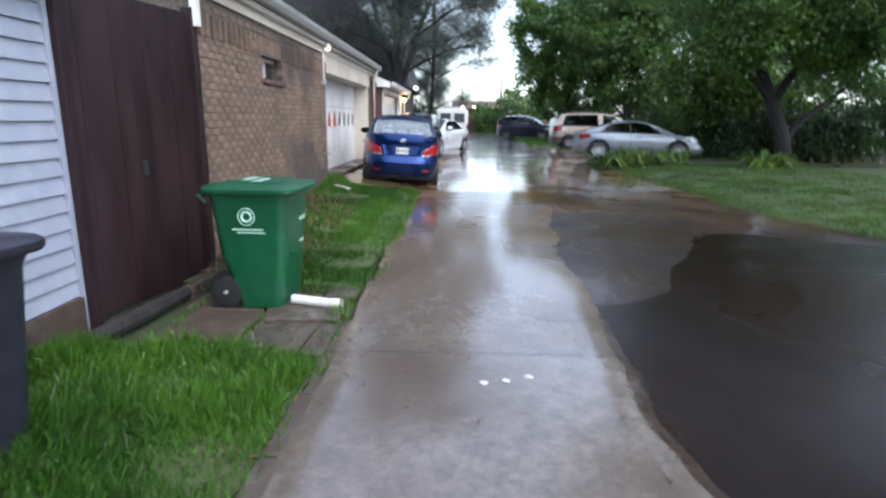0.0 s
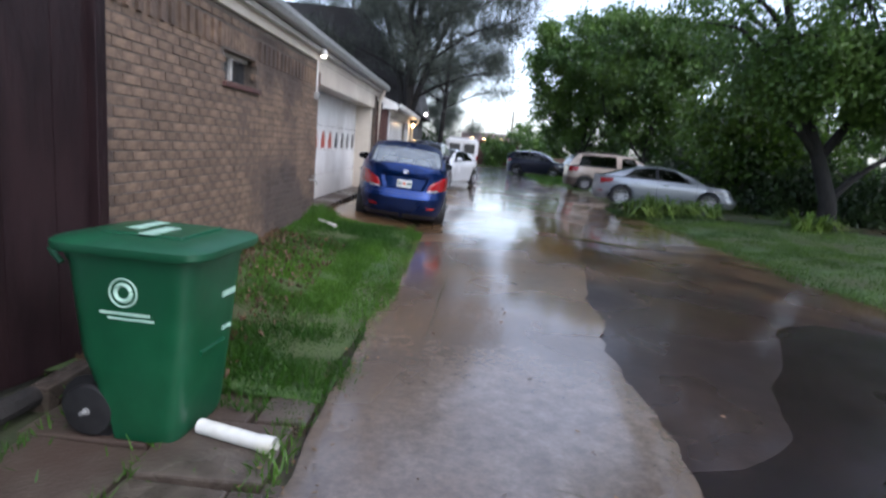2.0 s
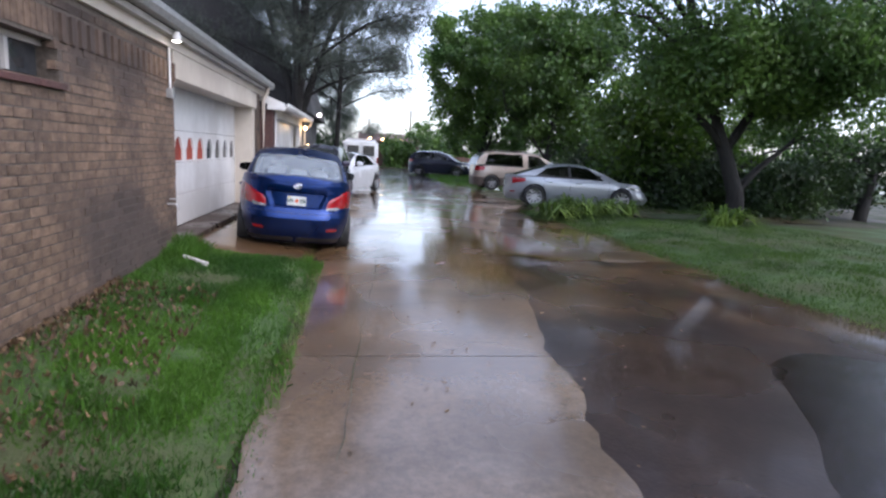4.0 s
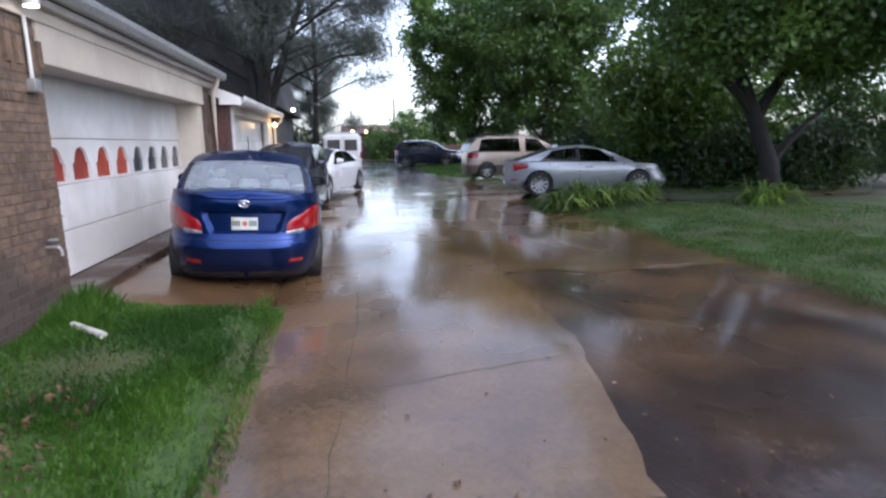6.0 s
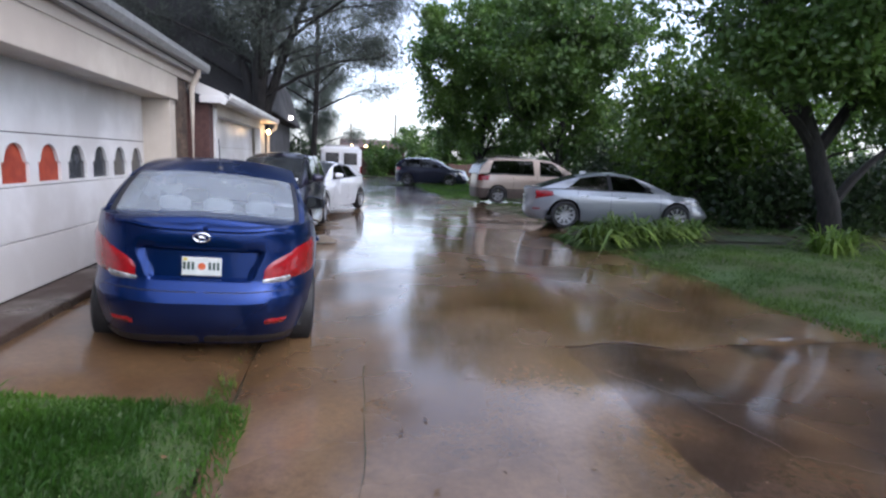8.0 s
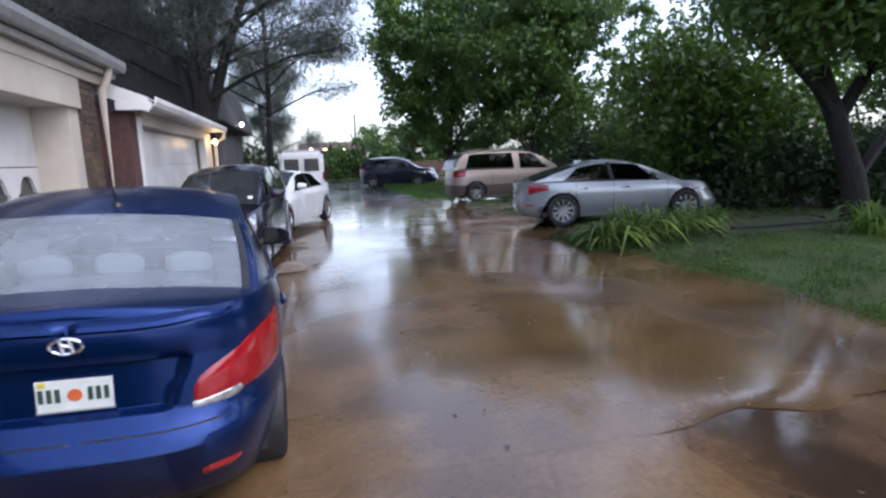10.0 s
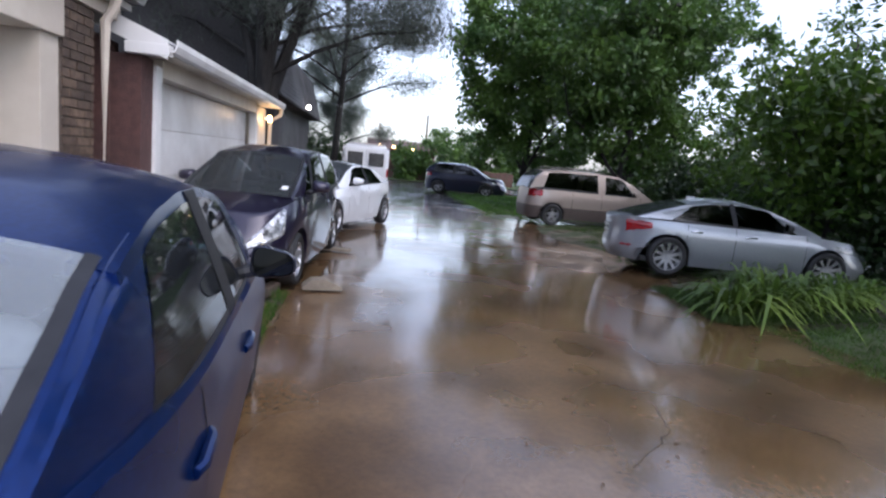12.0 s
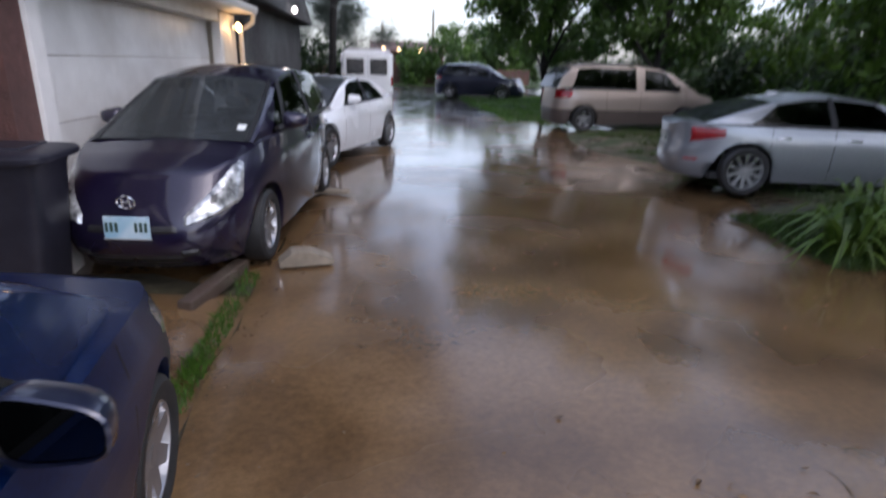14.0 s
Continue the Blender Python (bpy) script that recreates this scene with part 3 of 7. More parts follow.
# standing water, level, over the low side of the lane
bm = sheet(60, 90, lambda u, v: (lerp(1.9, 9.5, u), lerp(-14, 12, v), -0.206))
def water_material():
    m = bpy.data.materials.new("water")
    m.use_nodes = True
    N, L = m.node_tree.nodes, m.node_tree.links
    N.remove(N["Principled BSDF"])
    co = N.new("ShaderNodeTexCoord")
    swell, drops, total, bump = N.new("ShaderNodeTexNoise"), N.new("ShaderNodeTexNoise"), N.new("ShaderNodeMath"), N.new("ShaderNodeBump")
    swell.inputs["Scale"].default_value, swell.inputs["Detail"].default_value = 2.2, 3
    drops.inputs["Scale"].default_value, drops.inputs["Detail"].default_value = 17, 4
    for n in (swell, drops):
        L.new(co.outputs["Object"], n.inputs["Vector"])
    total.operation = "MULTIPLY"
    L.new(swell.outputs["Fac"], total.inputs[0])
    L.new(drops.outputs["Fac"], total.inputs[1])
    L.new(total.outputs[0], bump.inputs["Height"])
    bump.inputs["Strength"].default_value, bump.inputs["Distance"].default_value = 0.55, 0.03
    clear, gloss, mix, fres = N.new("ShaderNodeBsdfTransparent"), N.new("ShaderNodeBsdfGlossy"), N.new("ShaderNodeMixShader"), N.new("ShaderNodeFresnel")
    clear.inputs["Color"].default_value = (0.86, 0.80, 0.77, 1)
    gloss.inputs["Roughness"].default_value = 0.02
    fres.inputs["IOR"].default_value = 1.36
    for n in (gloss, fres):
        L.new(bump.outputs["Normal"], n.inputs["Normal"])
    L.new(fres.outputs["Fac"], mix.inputs["Fac"])
    L.new(clear.outputs["BSDF"], mix.inputs[1])
    L.new(gloss.outputs["BSDF"], mix.inputs[2])
    L.new(mix.outputs["Shader"], N["Material Output"].inputs["Surface"])
    return m


tagged(mesh_object("water", bm, water_material(), smooth=True), "shallow rain puddle rippled by drops over the lane", "puddle", kind="structure")


# ---- first garage ----
WX = -1.49   # face of the brick wall


def prism(points_xz, y0, y1, bm=None):
    """A closed outline in x, z drawn out along y."""
    bm = bm or bmesh.new()
    a = [bm.verts.new((x, y0, z)) for x, z in points_xz]
    b = [bm.verts.new((x, y1, z)) for x, z in points_xz]
    bm.faces.new(a)
    bm.faces.new(list(reversed(b)))
    for k in range(len(a)):
        n = (k + 1) % len(a)
        bm.faces.new((a[k], b[k], b[n], a[n]))
    bmesh.ops.recalc_face_normals(bm, faces=bm.faces)
    return bm


def prism_y(points_yz, x0, x1, bm=None):
    bm = prism(points_yz, x0, x1, bm)
    for v in bm.verts:
        v.co.x, v.co.y = v.co.y, v.co.x
    bmesh.ops.recalc_face_normals(bm, faces=bm.faces)
    return bm


wall_1 = tagged(mesh_object("wall_1", box(WX - 0.3, WX - 0.005, 7.75, 9.56, -0.5, 2.45), M["mortar"]), "weathered tan brick garage wall, dark stains", "wall", kind="structure")
for args in ((9.56, 10.40, -0.5, 1.80), (9.56, 10.40, 2.09, 2.45), (10.40, 12.93, -0.5, 2.45)):
    part("backing", box(WX - 0.3, WX - 0.005, *args), M["mortar"], wall_1)
wall_2 = tagged(mesh_object("wall_2", box(WX - 0.3, WX - 0.012, 18.02, 18.52, -0.3, 2.45), M["mortar"]), "brown brick pier beside the garage door", "wall", kind="structure")
tagged(mesh_object("wall_3", box(-8, WX - 0.3, 7.75, 7.95, -0.5, 2.45), M["mortar"]), "brick end wall of the garage behind the gate", "wall", kind="structure")
tagged(mesh_object("wall_4", box(-8, -7.8, 7.95, 18.9, -0.5, 2.45), M["mortar"]), "plain back wall of the garage", "wall", kind="structure")
part("return", box(-8, WX - 0.3, 18.34, 18.52, -0.3, 2.45), M["mortar"], wall_2)
# small high window
window_1 = tagged(new("window_1"), "small high window with dark panes and a brick sill", "window", kind="structure")
part("window_frame", box(WX - 0.16, WX - 0.11, 9.56, 10.40, 1.80, 1.83), M["trim"], window_1)
part("window_frame", box(WX - 0.16, WX - 0.11, 9.56, 10.40, 2.05, 2.09), M["trim"], window_1)
part("window_frame", box(WX - 0.16, WX - 0.11, 9.96, 10.00, 1.84, 2.05), M["trim"], window_1)
for a in (9.58, 10.0):
    part("pane", box(WX - 0.15, WX - 0.14, a, a + 0.38, 1.84, 2.05), M["dark_pane"], window_1)
part("window_sill", box(WX - 0.14, WX + 0.035, 9.52, 10.44, 1.755, 1.80, 0.006), M["brick_red"], window_1)
# timber band, soffit and gutter over the brick
tagged(mesh_object("trim", box(WX - 0.02, WX + 0.03, 7.72, 18.95, 2.45, 2.56, 0.006), M["cream"]), "painted timber band under the eaves", "trim", kind="structure")
tagged(mesh_object("trim", box(WX - 0.3, WX + 0.10, 7.6, 19.0, 2.56, 2.62), M["trim"]), "painted soffit board under the gutter", "trim", kind="structure")
roof_1 = tagged(mesh_object("roof_1", prism([(WX + 0.18, 2.70), (WX + 0.18, 2.75), (-6.0, 3.75), (-6.0, 3.65)], 7.5, 19.02), M["shingle"]), "low shingle roof of the garage", "roof", kind="structure")
part("slope", prism([(-6.0, 3.75), (-6.0, 3.65), (-8.2, 2.7), (-8.2, 2.8)], 7.5, 19.02), M["shingle"], roof_1)
part("gable", prism_y([(7.6, 2.6), (7.66, 2.6), (7.66, 2.66), (7.6, 2.66)], -8, WX), M["trim"], roof_1)
part("gable_board", prism([(WX + 0.14, 2.60), (WX + 0.14, 2.72), (-6.0, 3.70), (-8.2, 2.75), (-8.2, 2.55)], 7.62, 7.66), M["trim"], roof_1)
gutter = tagged(new("gutter"), "pale metal gutter along the garage eaves", "gutter", kind="structure")


def gutter_run(x, y0, y1, z, d=0.12):
    return prism([(x, z), (x, z + d), (x + 0.012, z + d), (x + 0.012, z + 0.015), (x + 0.09, z + 0.015), (x + 0.11, z + d * 0.55), (x + 0.11, z + d), (x + 0.125, z + d), (x + 0.125, z + d * 0.5), (x + 0.10, z)], y0, y1)


part("trough", gutter_run(WX + 0.10, 7.5, 19.02, 2.63), M["galvanised"], gutter)
part("downspout", tube([(WX + 0.16, 18.6, 2.66), (WX + 0.12, 18.6, 2.5), (WX + 0.06, 18.58, 2.38), (WX + 0.06, 18.58, 0.15), (WX + 0.15, 18.57, 0.08)], 0.042, 8), M["cream"], gutter, "cream downspout")
part("downspout", box(WX + 0.005, WX + 0.07, 7.68, 7.76, 2.14, 2.62, 0.006), M["white_paint"], gutter, "short white box downspout")

# header, jambs, sectional door
tagged(mesh_object("header", box(WX - 0.35, WX + 0.02, 12.90, 18.03, 2.14, 2.45, 0.008), M["cream"]), "cream painted panel above the garage door", "trim", kind="structure")
tagged(mesh_object("jamb", box(WX - 0.36, WX - 0.02, 17.78, 18.03, 0.2, 2.14, 0.006), M["cream"]), "cream painted door jamb", "trim", kind="structure")
tagged(mesh_object("jamb", box(WX - 0.36, WX - 0.10, 12.80, 12.94, 0.2, 2.14), M["cream"]), "cream painted door jamb", "trim", kind="structure")

DX = WX - 0.36
door_1 = tagged(new("door_1"), "white sectional garage door with a row of arched panes", "garage door", kind="structure")
DY0, DY1, DZ0 = 12.9, 17.80, 0.25
ROWS_Z = (DZ0, 0.69, 1.13, 1.57, 2.16)


def arch_outline(yc, w, z0, h):
    pts = [(yc - w / 2, z0), (yc + w / 2, z0), (yc + w / 2, z0 + h * 0.5), (yc + w * 0.40, z0 + h * 0.53), (yc + w * 0.36, z0 + h * 0.68)]
    for k in range(1, 6):
        a = math.pi * k / 6
        pts.append((yc + w * 0.33 * math.cos(a), z0 + h * 0.70 + h * 0.30 * math.sin(a)))
    return pts + [(yc - w * 0.36, z0 + h * 0.68), (yc - w * 0.40, z0 + h * 0.53), (yc - w / 2, z0 + h * 0.5)]


for k in range(4):
    z0, z1 = ROWS_Z[k], ROWS_Z[k + 1]
    if k == 2:
        continue
    part("door_panel", box(DX - 0.045, DX, DY0, DY1, z0 + 0.004, z1 - 0.004, 0.006), M["white_paint"], door_1)
# the glazed section: rails and posts round the openings
z0, z1 = ROWS_Z[2], ROWS_Z[3]
WZ, WH = z0 + 0.03, 0.33
part("door_panel", box(DX - 0.045, DX, DY0, DY1, WZ + WH + 0.015, z1 - 0.004), M["white_paint"], door_1)
part("door_panel", box(DX - 0.045, DX, DY0, DY1, z0 + 0.004, WZ - 0.012), M["white_paint"], door_1)
pitch = (DY1 - DY0) / 9.0
for k in range(9):
    yc = DY0 + pitch * (k + 0.5)
    w = pitch * 0.74
    outer = [(yc - pitch / 2, WZ - 0.012), (yc + pitch / 2, WZ - 0.012), (yc + pitch / 2, WZ + WH + 0.015), (yc - pitch / 2, WZ + WH + 0.015)]
    inner = arch_outline(yc, w, WZ, WH)
    bm = bmesh.new()
    vo, vi = [bm.verts.new((DX, a, b)) for a, b in outer], [bm.verts.new((DX, a, b)) for a, b in inner]
    eo = [bm.edges.new((vo[i], vo[(i + 1) % 4])) for i in range(4)]
    ei = [bm.edges.new((vi[i], vi[(i + 1) % len(vi)])) for i in range(len(vi))]
    bmesh.ops.triangle_fill(bm, edges=eo + ei, use_beauty=True)
    r = bmesh.ops.extrude_face_region(bm, geom=list(bm.faces))
    bmesh.ops.translate(bm, verts=[v for v in r["geom"] if isinstance(v, bmesh.types.BMVert)], vec=(-0.045, 0, 0))
    bmesh.ops.recalc_face_normals(bm, faces=bm.faces)
    part("arch_surround", bm, M["white_paint"], door_1)
    part("pane", box(DX - 0.04, DX - 0.03, yc - w / 2 - 0.02, yc + w / 2 + 0.02, WZ - 0.02, WZ + WH + 0.012), M["red_board"] if k < 5 else M["dark_pane"], door_1, "arched pane with a red board behind" if k < 5 else "dark arched pane")
bm = box(DX, DX + 0.02, 13.55, 13.58, 0.86, 0.98, 0.004)
tube([(DX + 0.01, 13.56, 0.87), (DX + 0.05, 13.56, 0.86), (DX + 0.05, 13.63, 0.85)], 0.009, 6, bm)
part("door_handle", bm, M["galvanised"], door_1, "small steel T handle")

# eaves lamp and hose tap on the first garage
flood = thing("floodlight", pose(WX + 0.14, 12.62, 2.60), "small white floodlight under the eaves", "light")
part("housing", lathe([(0.0, 0), (0.035, 0), (0.05, -0.06), (0.055, -0.10), (0.0, -0.10)], 14), M["white_paint"], flood, smooth=True)
part("lens", lathe([(0.0, -0.105), (0.05, -0.103), (0.0, -0.115)], 14), M["lamp_white"], flood)
pipe_d = thing("conduit", pose(WX + 0.03, 12.72, 0), "thin white conduit pipe on the brick", "pipe")
part("tube", tube([(0, 0, 2.45), (0, 0, 1.98)], 0.014, 8), M["white_paint"], pipe_d)
part("box", box(-0.03, 0.04, -0.05, 0.05, 1.9, 2.0, 0.008), M["galvanised"], pipe_d)
tap = thing("hose_tap", pose(WX, 12.62, 0.72), "small metal hose tap on the brick wall", "tap")
part("pipe", tube([(0, 0, 0), (0.09, 0, 0), (0.11, 0, -0.03), (0.11, 0, -0.07)], 0.014, 8), M["galvanised"], tap)
part("wheel", lathe([(0.005, 0.0), (0.035, 0.0), (0.035, 0.012), (0.005, 0.012)], 12, m=pose(0.06, 0, 0.05)), M["galvanised"], tap)

# ---- second garage ----
GX = -1.28
wall_5 = tagged(mesh_object("wall_5", box(GX - 0.28, GX - 0.012, 18.98, 19.26, -0.2, 2.2), M["brick_red"]), "dark red brick corner of the second garage", "wall", kind="structure")
part("gable_wall", prism([(-7.4, -0.2), (GX - 0.28, -0.2), (GX - 0.28, 2.3), (-4.3, 3.35), (-7.4, 2.3)], 18.97, 19.15), M["brick_red"], wall_5)
wall_6 = tagged(mesh_object("wall_6", box(GX - 0.3, GX - 0.012, 24.15, 25.05, -0.2, 2.2), M["cream"]), "cream wall end beside the second garage door", "wall", kind="structure")
part("side", box(-7.4, GX - 0.3, 24.85, 25.05, -0.2, 2.2), M["cream"], wall_6)
tagged(mesh_object("trim", box(GX - 0.10, GX + 0.02, 19.26, 19.42, 0.0, 2.15, 0.006), M["white_paint"]), "white painted door casing", "trim", kind="structure")
tagged(mesh_object("trim", box(GX - 0.10, GX + 0.02, 24.0, 24.15, 0.0, 2.05, 0.006), M["white_paint"]), "white painted door casing", "trim", kind="structure")
tagged(mesh_object("header", box(GX - 0.25, GX + 0.018, 19.44, 23.98, 2.06, 2.24, 0.006), M["cream"]), "cream painted panel over the second door", "trim", kind="structure")
door_2 = tagged(new("door_2"), "plain pale sectional garage door", "garage door", kind="structure")
for k in range(4):
    part("door_panel", box(GX - 0.22, GX - 0.17, 19.36, 24.04, 0.06 + k * 0.5, 0.555 + k * 0.5, 0.006), M["white_paint"], door_2)
roof_2 = tagged(mesh_object("roof_2", prism([(GX + 0.22, 2.27), (GX + 0.22, 2.33), (-4.3, 3.62), (-4.3, 3.54)], 18.92, 25.2), M["shingle"]), "shingle roof of the second garage with white rake boards", "roof", kind="structure")
part("slope", prism([(-4.3, 3.62), (-4.3, 3.54), (-7.7, 2.2), (-7.7, 2.28)], 18.92, 25.2), M["shingle"], roof_2)
part("rake_board", prism([(GX + 0.24, 2.17), (GX + 0.24, 2.345), (-4.3, 3.64), (-4.3, 3.46)], 18.88, 18.915), M["white_paint"], roof_2)
part("soffit", box(GX - 0.1, GX + 0.2, 18.95, 25.15, 2.235, 2.262), M["cream"], roof_2)
part("eaves_return", box(GX - 0.12, GX + 0.26, 18.875, 18.99, 2.20, 2.30, 0.006), M["white_paint"], roof_2)
gutter_2 = tagged(new("gutter"), "white metal gutter on the second garage", "gutter", kind="structure")
part("trough", gutter_run(GX + 0.20, 18.9, 25.25, 2.24, 0.11), M["white_paint"], gutter_2)
part("downspout", tube([(GX + 0.26, 25.2, 2.26), (GX + 0.24, 25.2, 2.12), (GX + 0.06, 25.12, 1.98), (GX + 0.05, 25.1, 0.1)], 0.04, 8), M["cream"], gutter_2)
wall_lamp = thing("wall_lamp", pose(GX + 0.02, 24.75, 2.02), "lit warm floodlamp under the eaves", "lamp")
part("base", lathe([(0.0, 0), (0.05, 0), (0.05, 0.02), (0, 0.02)], 14, "X"), M["white_paint"], wall_lamp)
part("arm", tube([(0.0, 0, 0.0), (0.08, -0.02, 0.03)], 0.014, 8), M["white_paint"], wall_lamp)
part("bulb", lathe([(0.0, 0.06), (0.022, 0.05), (0.036, 0.02), (0.042, -0.02), (0.034, -0.055), (0.0, -0.065)], 14, m=pose(0.10, -0.03, 0.0, 35, 0, 0)), M["lamp"], wall_lamp, smooth=True)
lamp_light = new("lamp_light", bpy.data.lights.new("lamp_light", "POINT"))
lamp_light.data.energy, lamp_light.data.color, lamp_light.data.shadow_soft_size = 2.0, (1.0, 0.66, 0.32), 0.06
lamp_light.location = (GX + 0.19, 24.66, 2.0)

# ---- white siding wall and brown gate at the start ----
wall_7 = tagged(mesh_object("wall_7", box(-2.3, -1.905, -3.0, 6.30, -0.6, 2.2), M["siding"]), "pale painted lap siding wall on a concrete footing", "wall", kind="structure")
n_board = 17
for k in range(n_board):
    z = 0.03 + k * 0.128
    bm = prism([(-1.9, z), (-1.868, z), (-1.893, z + 0.126), (-1.9, z + 0.126)], -3.0, 6.30)
    part("board", bm, M["siding"], wall_7)
part("footing", box(-1.905, -1.85, -3.0, 6.32, -0.5, 0.02, 0.01), M["slab"], wall_7, "dirty concrete footing")
part("corner_board", box(-1.95, -1.855, 6.30, 6.37, -0.3, 2.2, 0.005), M["siding"], wall_7)
roof_3 = tagged(mesh_object("roof_3", prism([(-1.7, 2.2), (-1.7, 2.28), (-5, 3.4), (-5, 3.3)], -3.2, 6.4), M["shingle"]), "edge of a low shingle roof over the siding wall", "roof", kind="structure")

gate = thing("gate", pose(0, 0, 0), "tall dark brown wooden gate beside the brick wall", "gate", kind="structure")
gy0, gy1, gx0, gx1 = 6.36, 7.74, -1.84, -1.5
n = 9
for k in range(n):
    a, b = k / n, (k + 1) / n - 0.0015
    xa, xb, ya, yb = lerp(gx0, gx1, a), lerp(gx0, gx1, b), lerp(gy0, gy1, a), lerp(gy0, gy1, b)
    bm = bmesh.new()
    d = 0.004 * (k % 2)
    vs = [bm.verts.new(p) for p in ((xa + d, ya, -0.18), (xb + d, yb, -0.18), (xb + d, yb, 2.25), (xa + d, ya, 2.25), (xa - 0.05, ya, -0.18), (xb - 0.05, yb, -0.18), (xb - 0.05, yb, 2.25), (xa - 0.05, ya, 2.25))]
    for q in ((0, 1, 2, 3), (7, 6, 5, 4), (0, 4, 5, 1), (3, 2, 6, 7), (1, 5, 6, 2), (0, 3, 7, 4)):
        bm.faces.new([vs[i] for i in q])
    bmesh.ops.recalc_face_normals(bm, faces=bm.faces)
    part("plank", bm, M["gate"], gate)
part("post", box(-1.56, -1.46, 7.66, 7.76, -0.3, 2.3, 0.008), M["gate"], gate)
part("post", box(-1.9, -1.80, 6.34, 6.44, -0.3, 2.24, 0.008), M["gate"], gate)
part("latch", box(-1.70, -1.66, 7.0, 7.06, 0.86, 0.98, 0.005), M["black"], gate, "dull dark latch")
tagged(mesh_object("kerb", box(-1.46, -1.34, 7.0, 7.7, -0.3, -0.1, 0.015), M["slab"]), "short pale concrete edging at the gate", "kerb", kind="structure")
log = tagged(mesh_object("timber", tube([(-1.62, 5.7, -0.17), (-1.5, 6.4, -0.16), (-1.42, 7.0, -0.15)], [0.05, 0.07, 0.06], 8), M["bark"], smooth=True), "dark rotten timber lying against the gate", "timber")


# ---- vehicles ----
class Car:
    """A car body as a stack of rounded plan outlines. x runs forward from the rear bumper, y to the left, z up."""

    def __init__(self, name, m, label, category, L, W, deck, roof, belt, wheels, R, track, paint, base=0.2, n=4.5, rear=(), front=(), roof_w=0.74, tumble=0.05, lower=None, glass_side="glass_dark", glass_rear="glass_mid", glass_front="glass_mid", seats="seat", scale=0.93, taper=0.12, recess=None):
        self.recess = recess
        self.root = thing(name, m @ Matrix.Scale(scale, 4), label, category)
        self.L, self.W, self.deck, self.roof, self.belt, self.wheels, self.R, self.track = L, W, deck, roof, belt, wheels, R, track
        self.base, self.n, self.rear, self.front, self.roof_w, self.tumble = base, n, rear or ((0, 0), (1, 0)), front or ((0, 0), (1, 0)), roof_w, tumble
        self.paint, self.taper = paint, taper
        self.body(lower)
        self.cabin(paint, glass_side, glass_rear, glass_front, seats)

    def low(self, x):
        z = self.base
        for xw in self.wheels:
            d = abs(x - xw)
            r = self.R + 0.055
            if d < r:
                z = max(z, self.R + math.sqrt(r * r - d * d))
        return z

    def plan(self, p):
        """Half outline, from the rear centre (p = 0) along the right side to the front centre (p = 1): x, y in -1..1 and 0..1."""
        c = 0.80
        e = (1 - c ** self.n) ** (1 / self.n)
        if p < 0.25:
            y = c * p / 0.25
            return -(1 - y ** self.n) ** (1 / self.n), y
        if p > 0.75:
            y = c * (1 - p) / 0.25
            return (1 - y ** self.n) ** (1 / self.n), y
        x = lerp(-e, e, (p - 0.25) / 0.5)
        return x, (1 - abs(x) ** self.n) ** (1 / self.n)

    def point(self, p, f, side=1, off=0.0):
        """A place on the body: p round the plan, f from the base (0) to the deck (1), on the right (1) or left (-1)."""
        x, y = self.plan(p)
        a, b = interp(f, self.rear), self.L - interp(f, self.front)
        w = self.W / 2 * interp(f, ((0, 0.93), (0.08, 0.945), (0.18, 0.965), (0.30, 0.982), (0.42, 0.988), (0.55, 0.996), (0.68, 1.0), (0.80, 0.996), (0.90, 0.972), (1.0, 1 - self.tumble)))
        X, Y = lerp(a, b, (x + 1) / 2), y * w
        if self.recess and p < 0.25:
            f0, f1, p0, p1, depth = self.recess
            u = (f - f0) / (f1 - f0)
            X += depth * smooth_step(u, 0.0, 0.12) * (1 - smooth_step(u, 0.90, 1.0)) * (1 - smooth_step(p, lerp(p0, p1, u) - 0.014, lerp(p0, p1, u)))
        z = max(lerp(self.base, interp(X, self.deck), f), min(self.low(X), interp(X, self.deck) - 0.02))
        if off:
            nx, ny = math.copysign(abs(x) ** (self.n - 1), x) / (self.L / 2), y ** (self.n - 1) / (self.W / 2)
            k = off / (math.hypot(nx, ny) or 1)
            X, Y = X + nx * k, Y + ny * k
        return Vector((X, -Y * side, z))

    def at_x(self, x, f):
        """p at which the side passes x."""
        lo, hi = 0.0, 1.0
        for _ in range(24):
            mid = (lo + hi) / 2
            if self.point(mid, f).x < x:
                lo = mid
            else:
                hi = mid
        return lo

    def patch(self, p0, p1, f0, f1, side=1, off=0.006, nu=10, nv=5, shape=None, bm=None):
        """A raised skin on the body between two plan places and two heights. shape(u, v) bends u, v."""
        bm = bm or bmesh.new()
        back = -0.004

        def f(u, v, o):
            if shape:
                u, v = shape(u, v)
            return self.point(lerp(p0, p1, u), lerp(f0, f1, v), side, o)
        top = [[bm.verts.new(f(i / nu, j / nv, back if i in (0, nu) or j in (0, nv) else off)) for j in range(nv + 1)] for i in range(nu + 1)]
        for i in range(nu):
            for j in range(nv):
                bm.faces.new((top[i][j], top[i + 1][j], top[i + 1][j + 1], top[i][j + 1]))
        bmesh.ops.recalc_face_normals(bm, faces=bm.faces)
        return bm

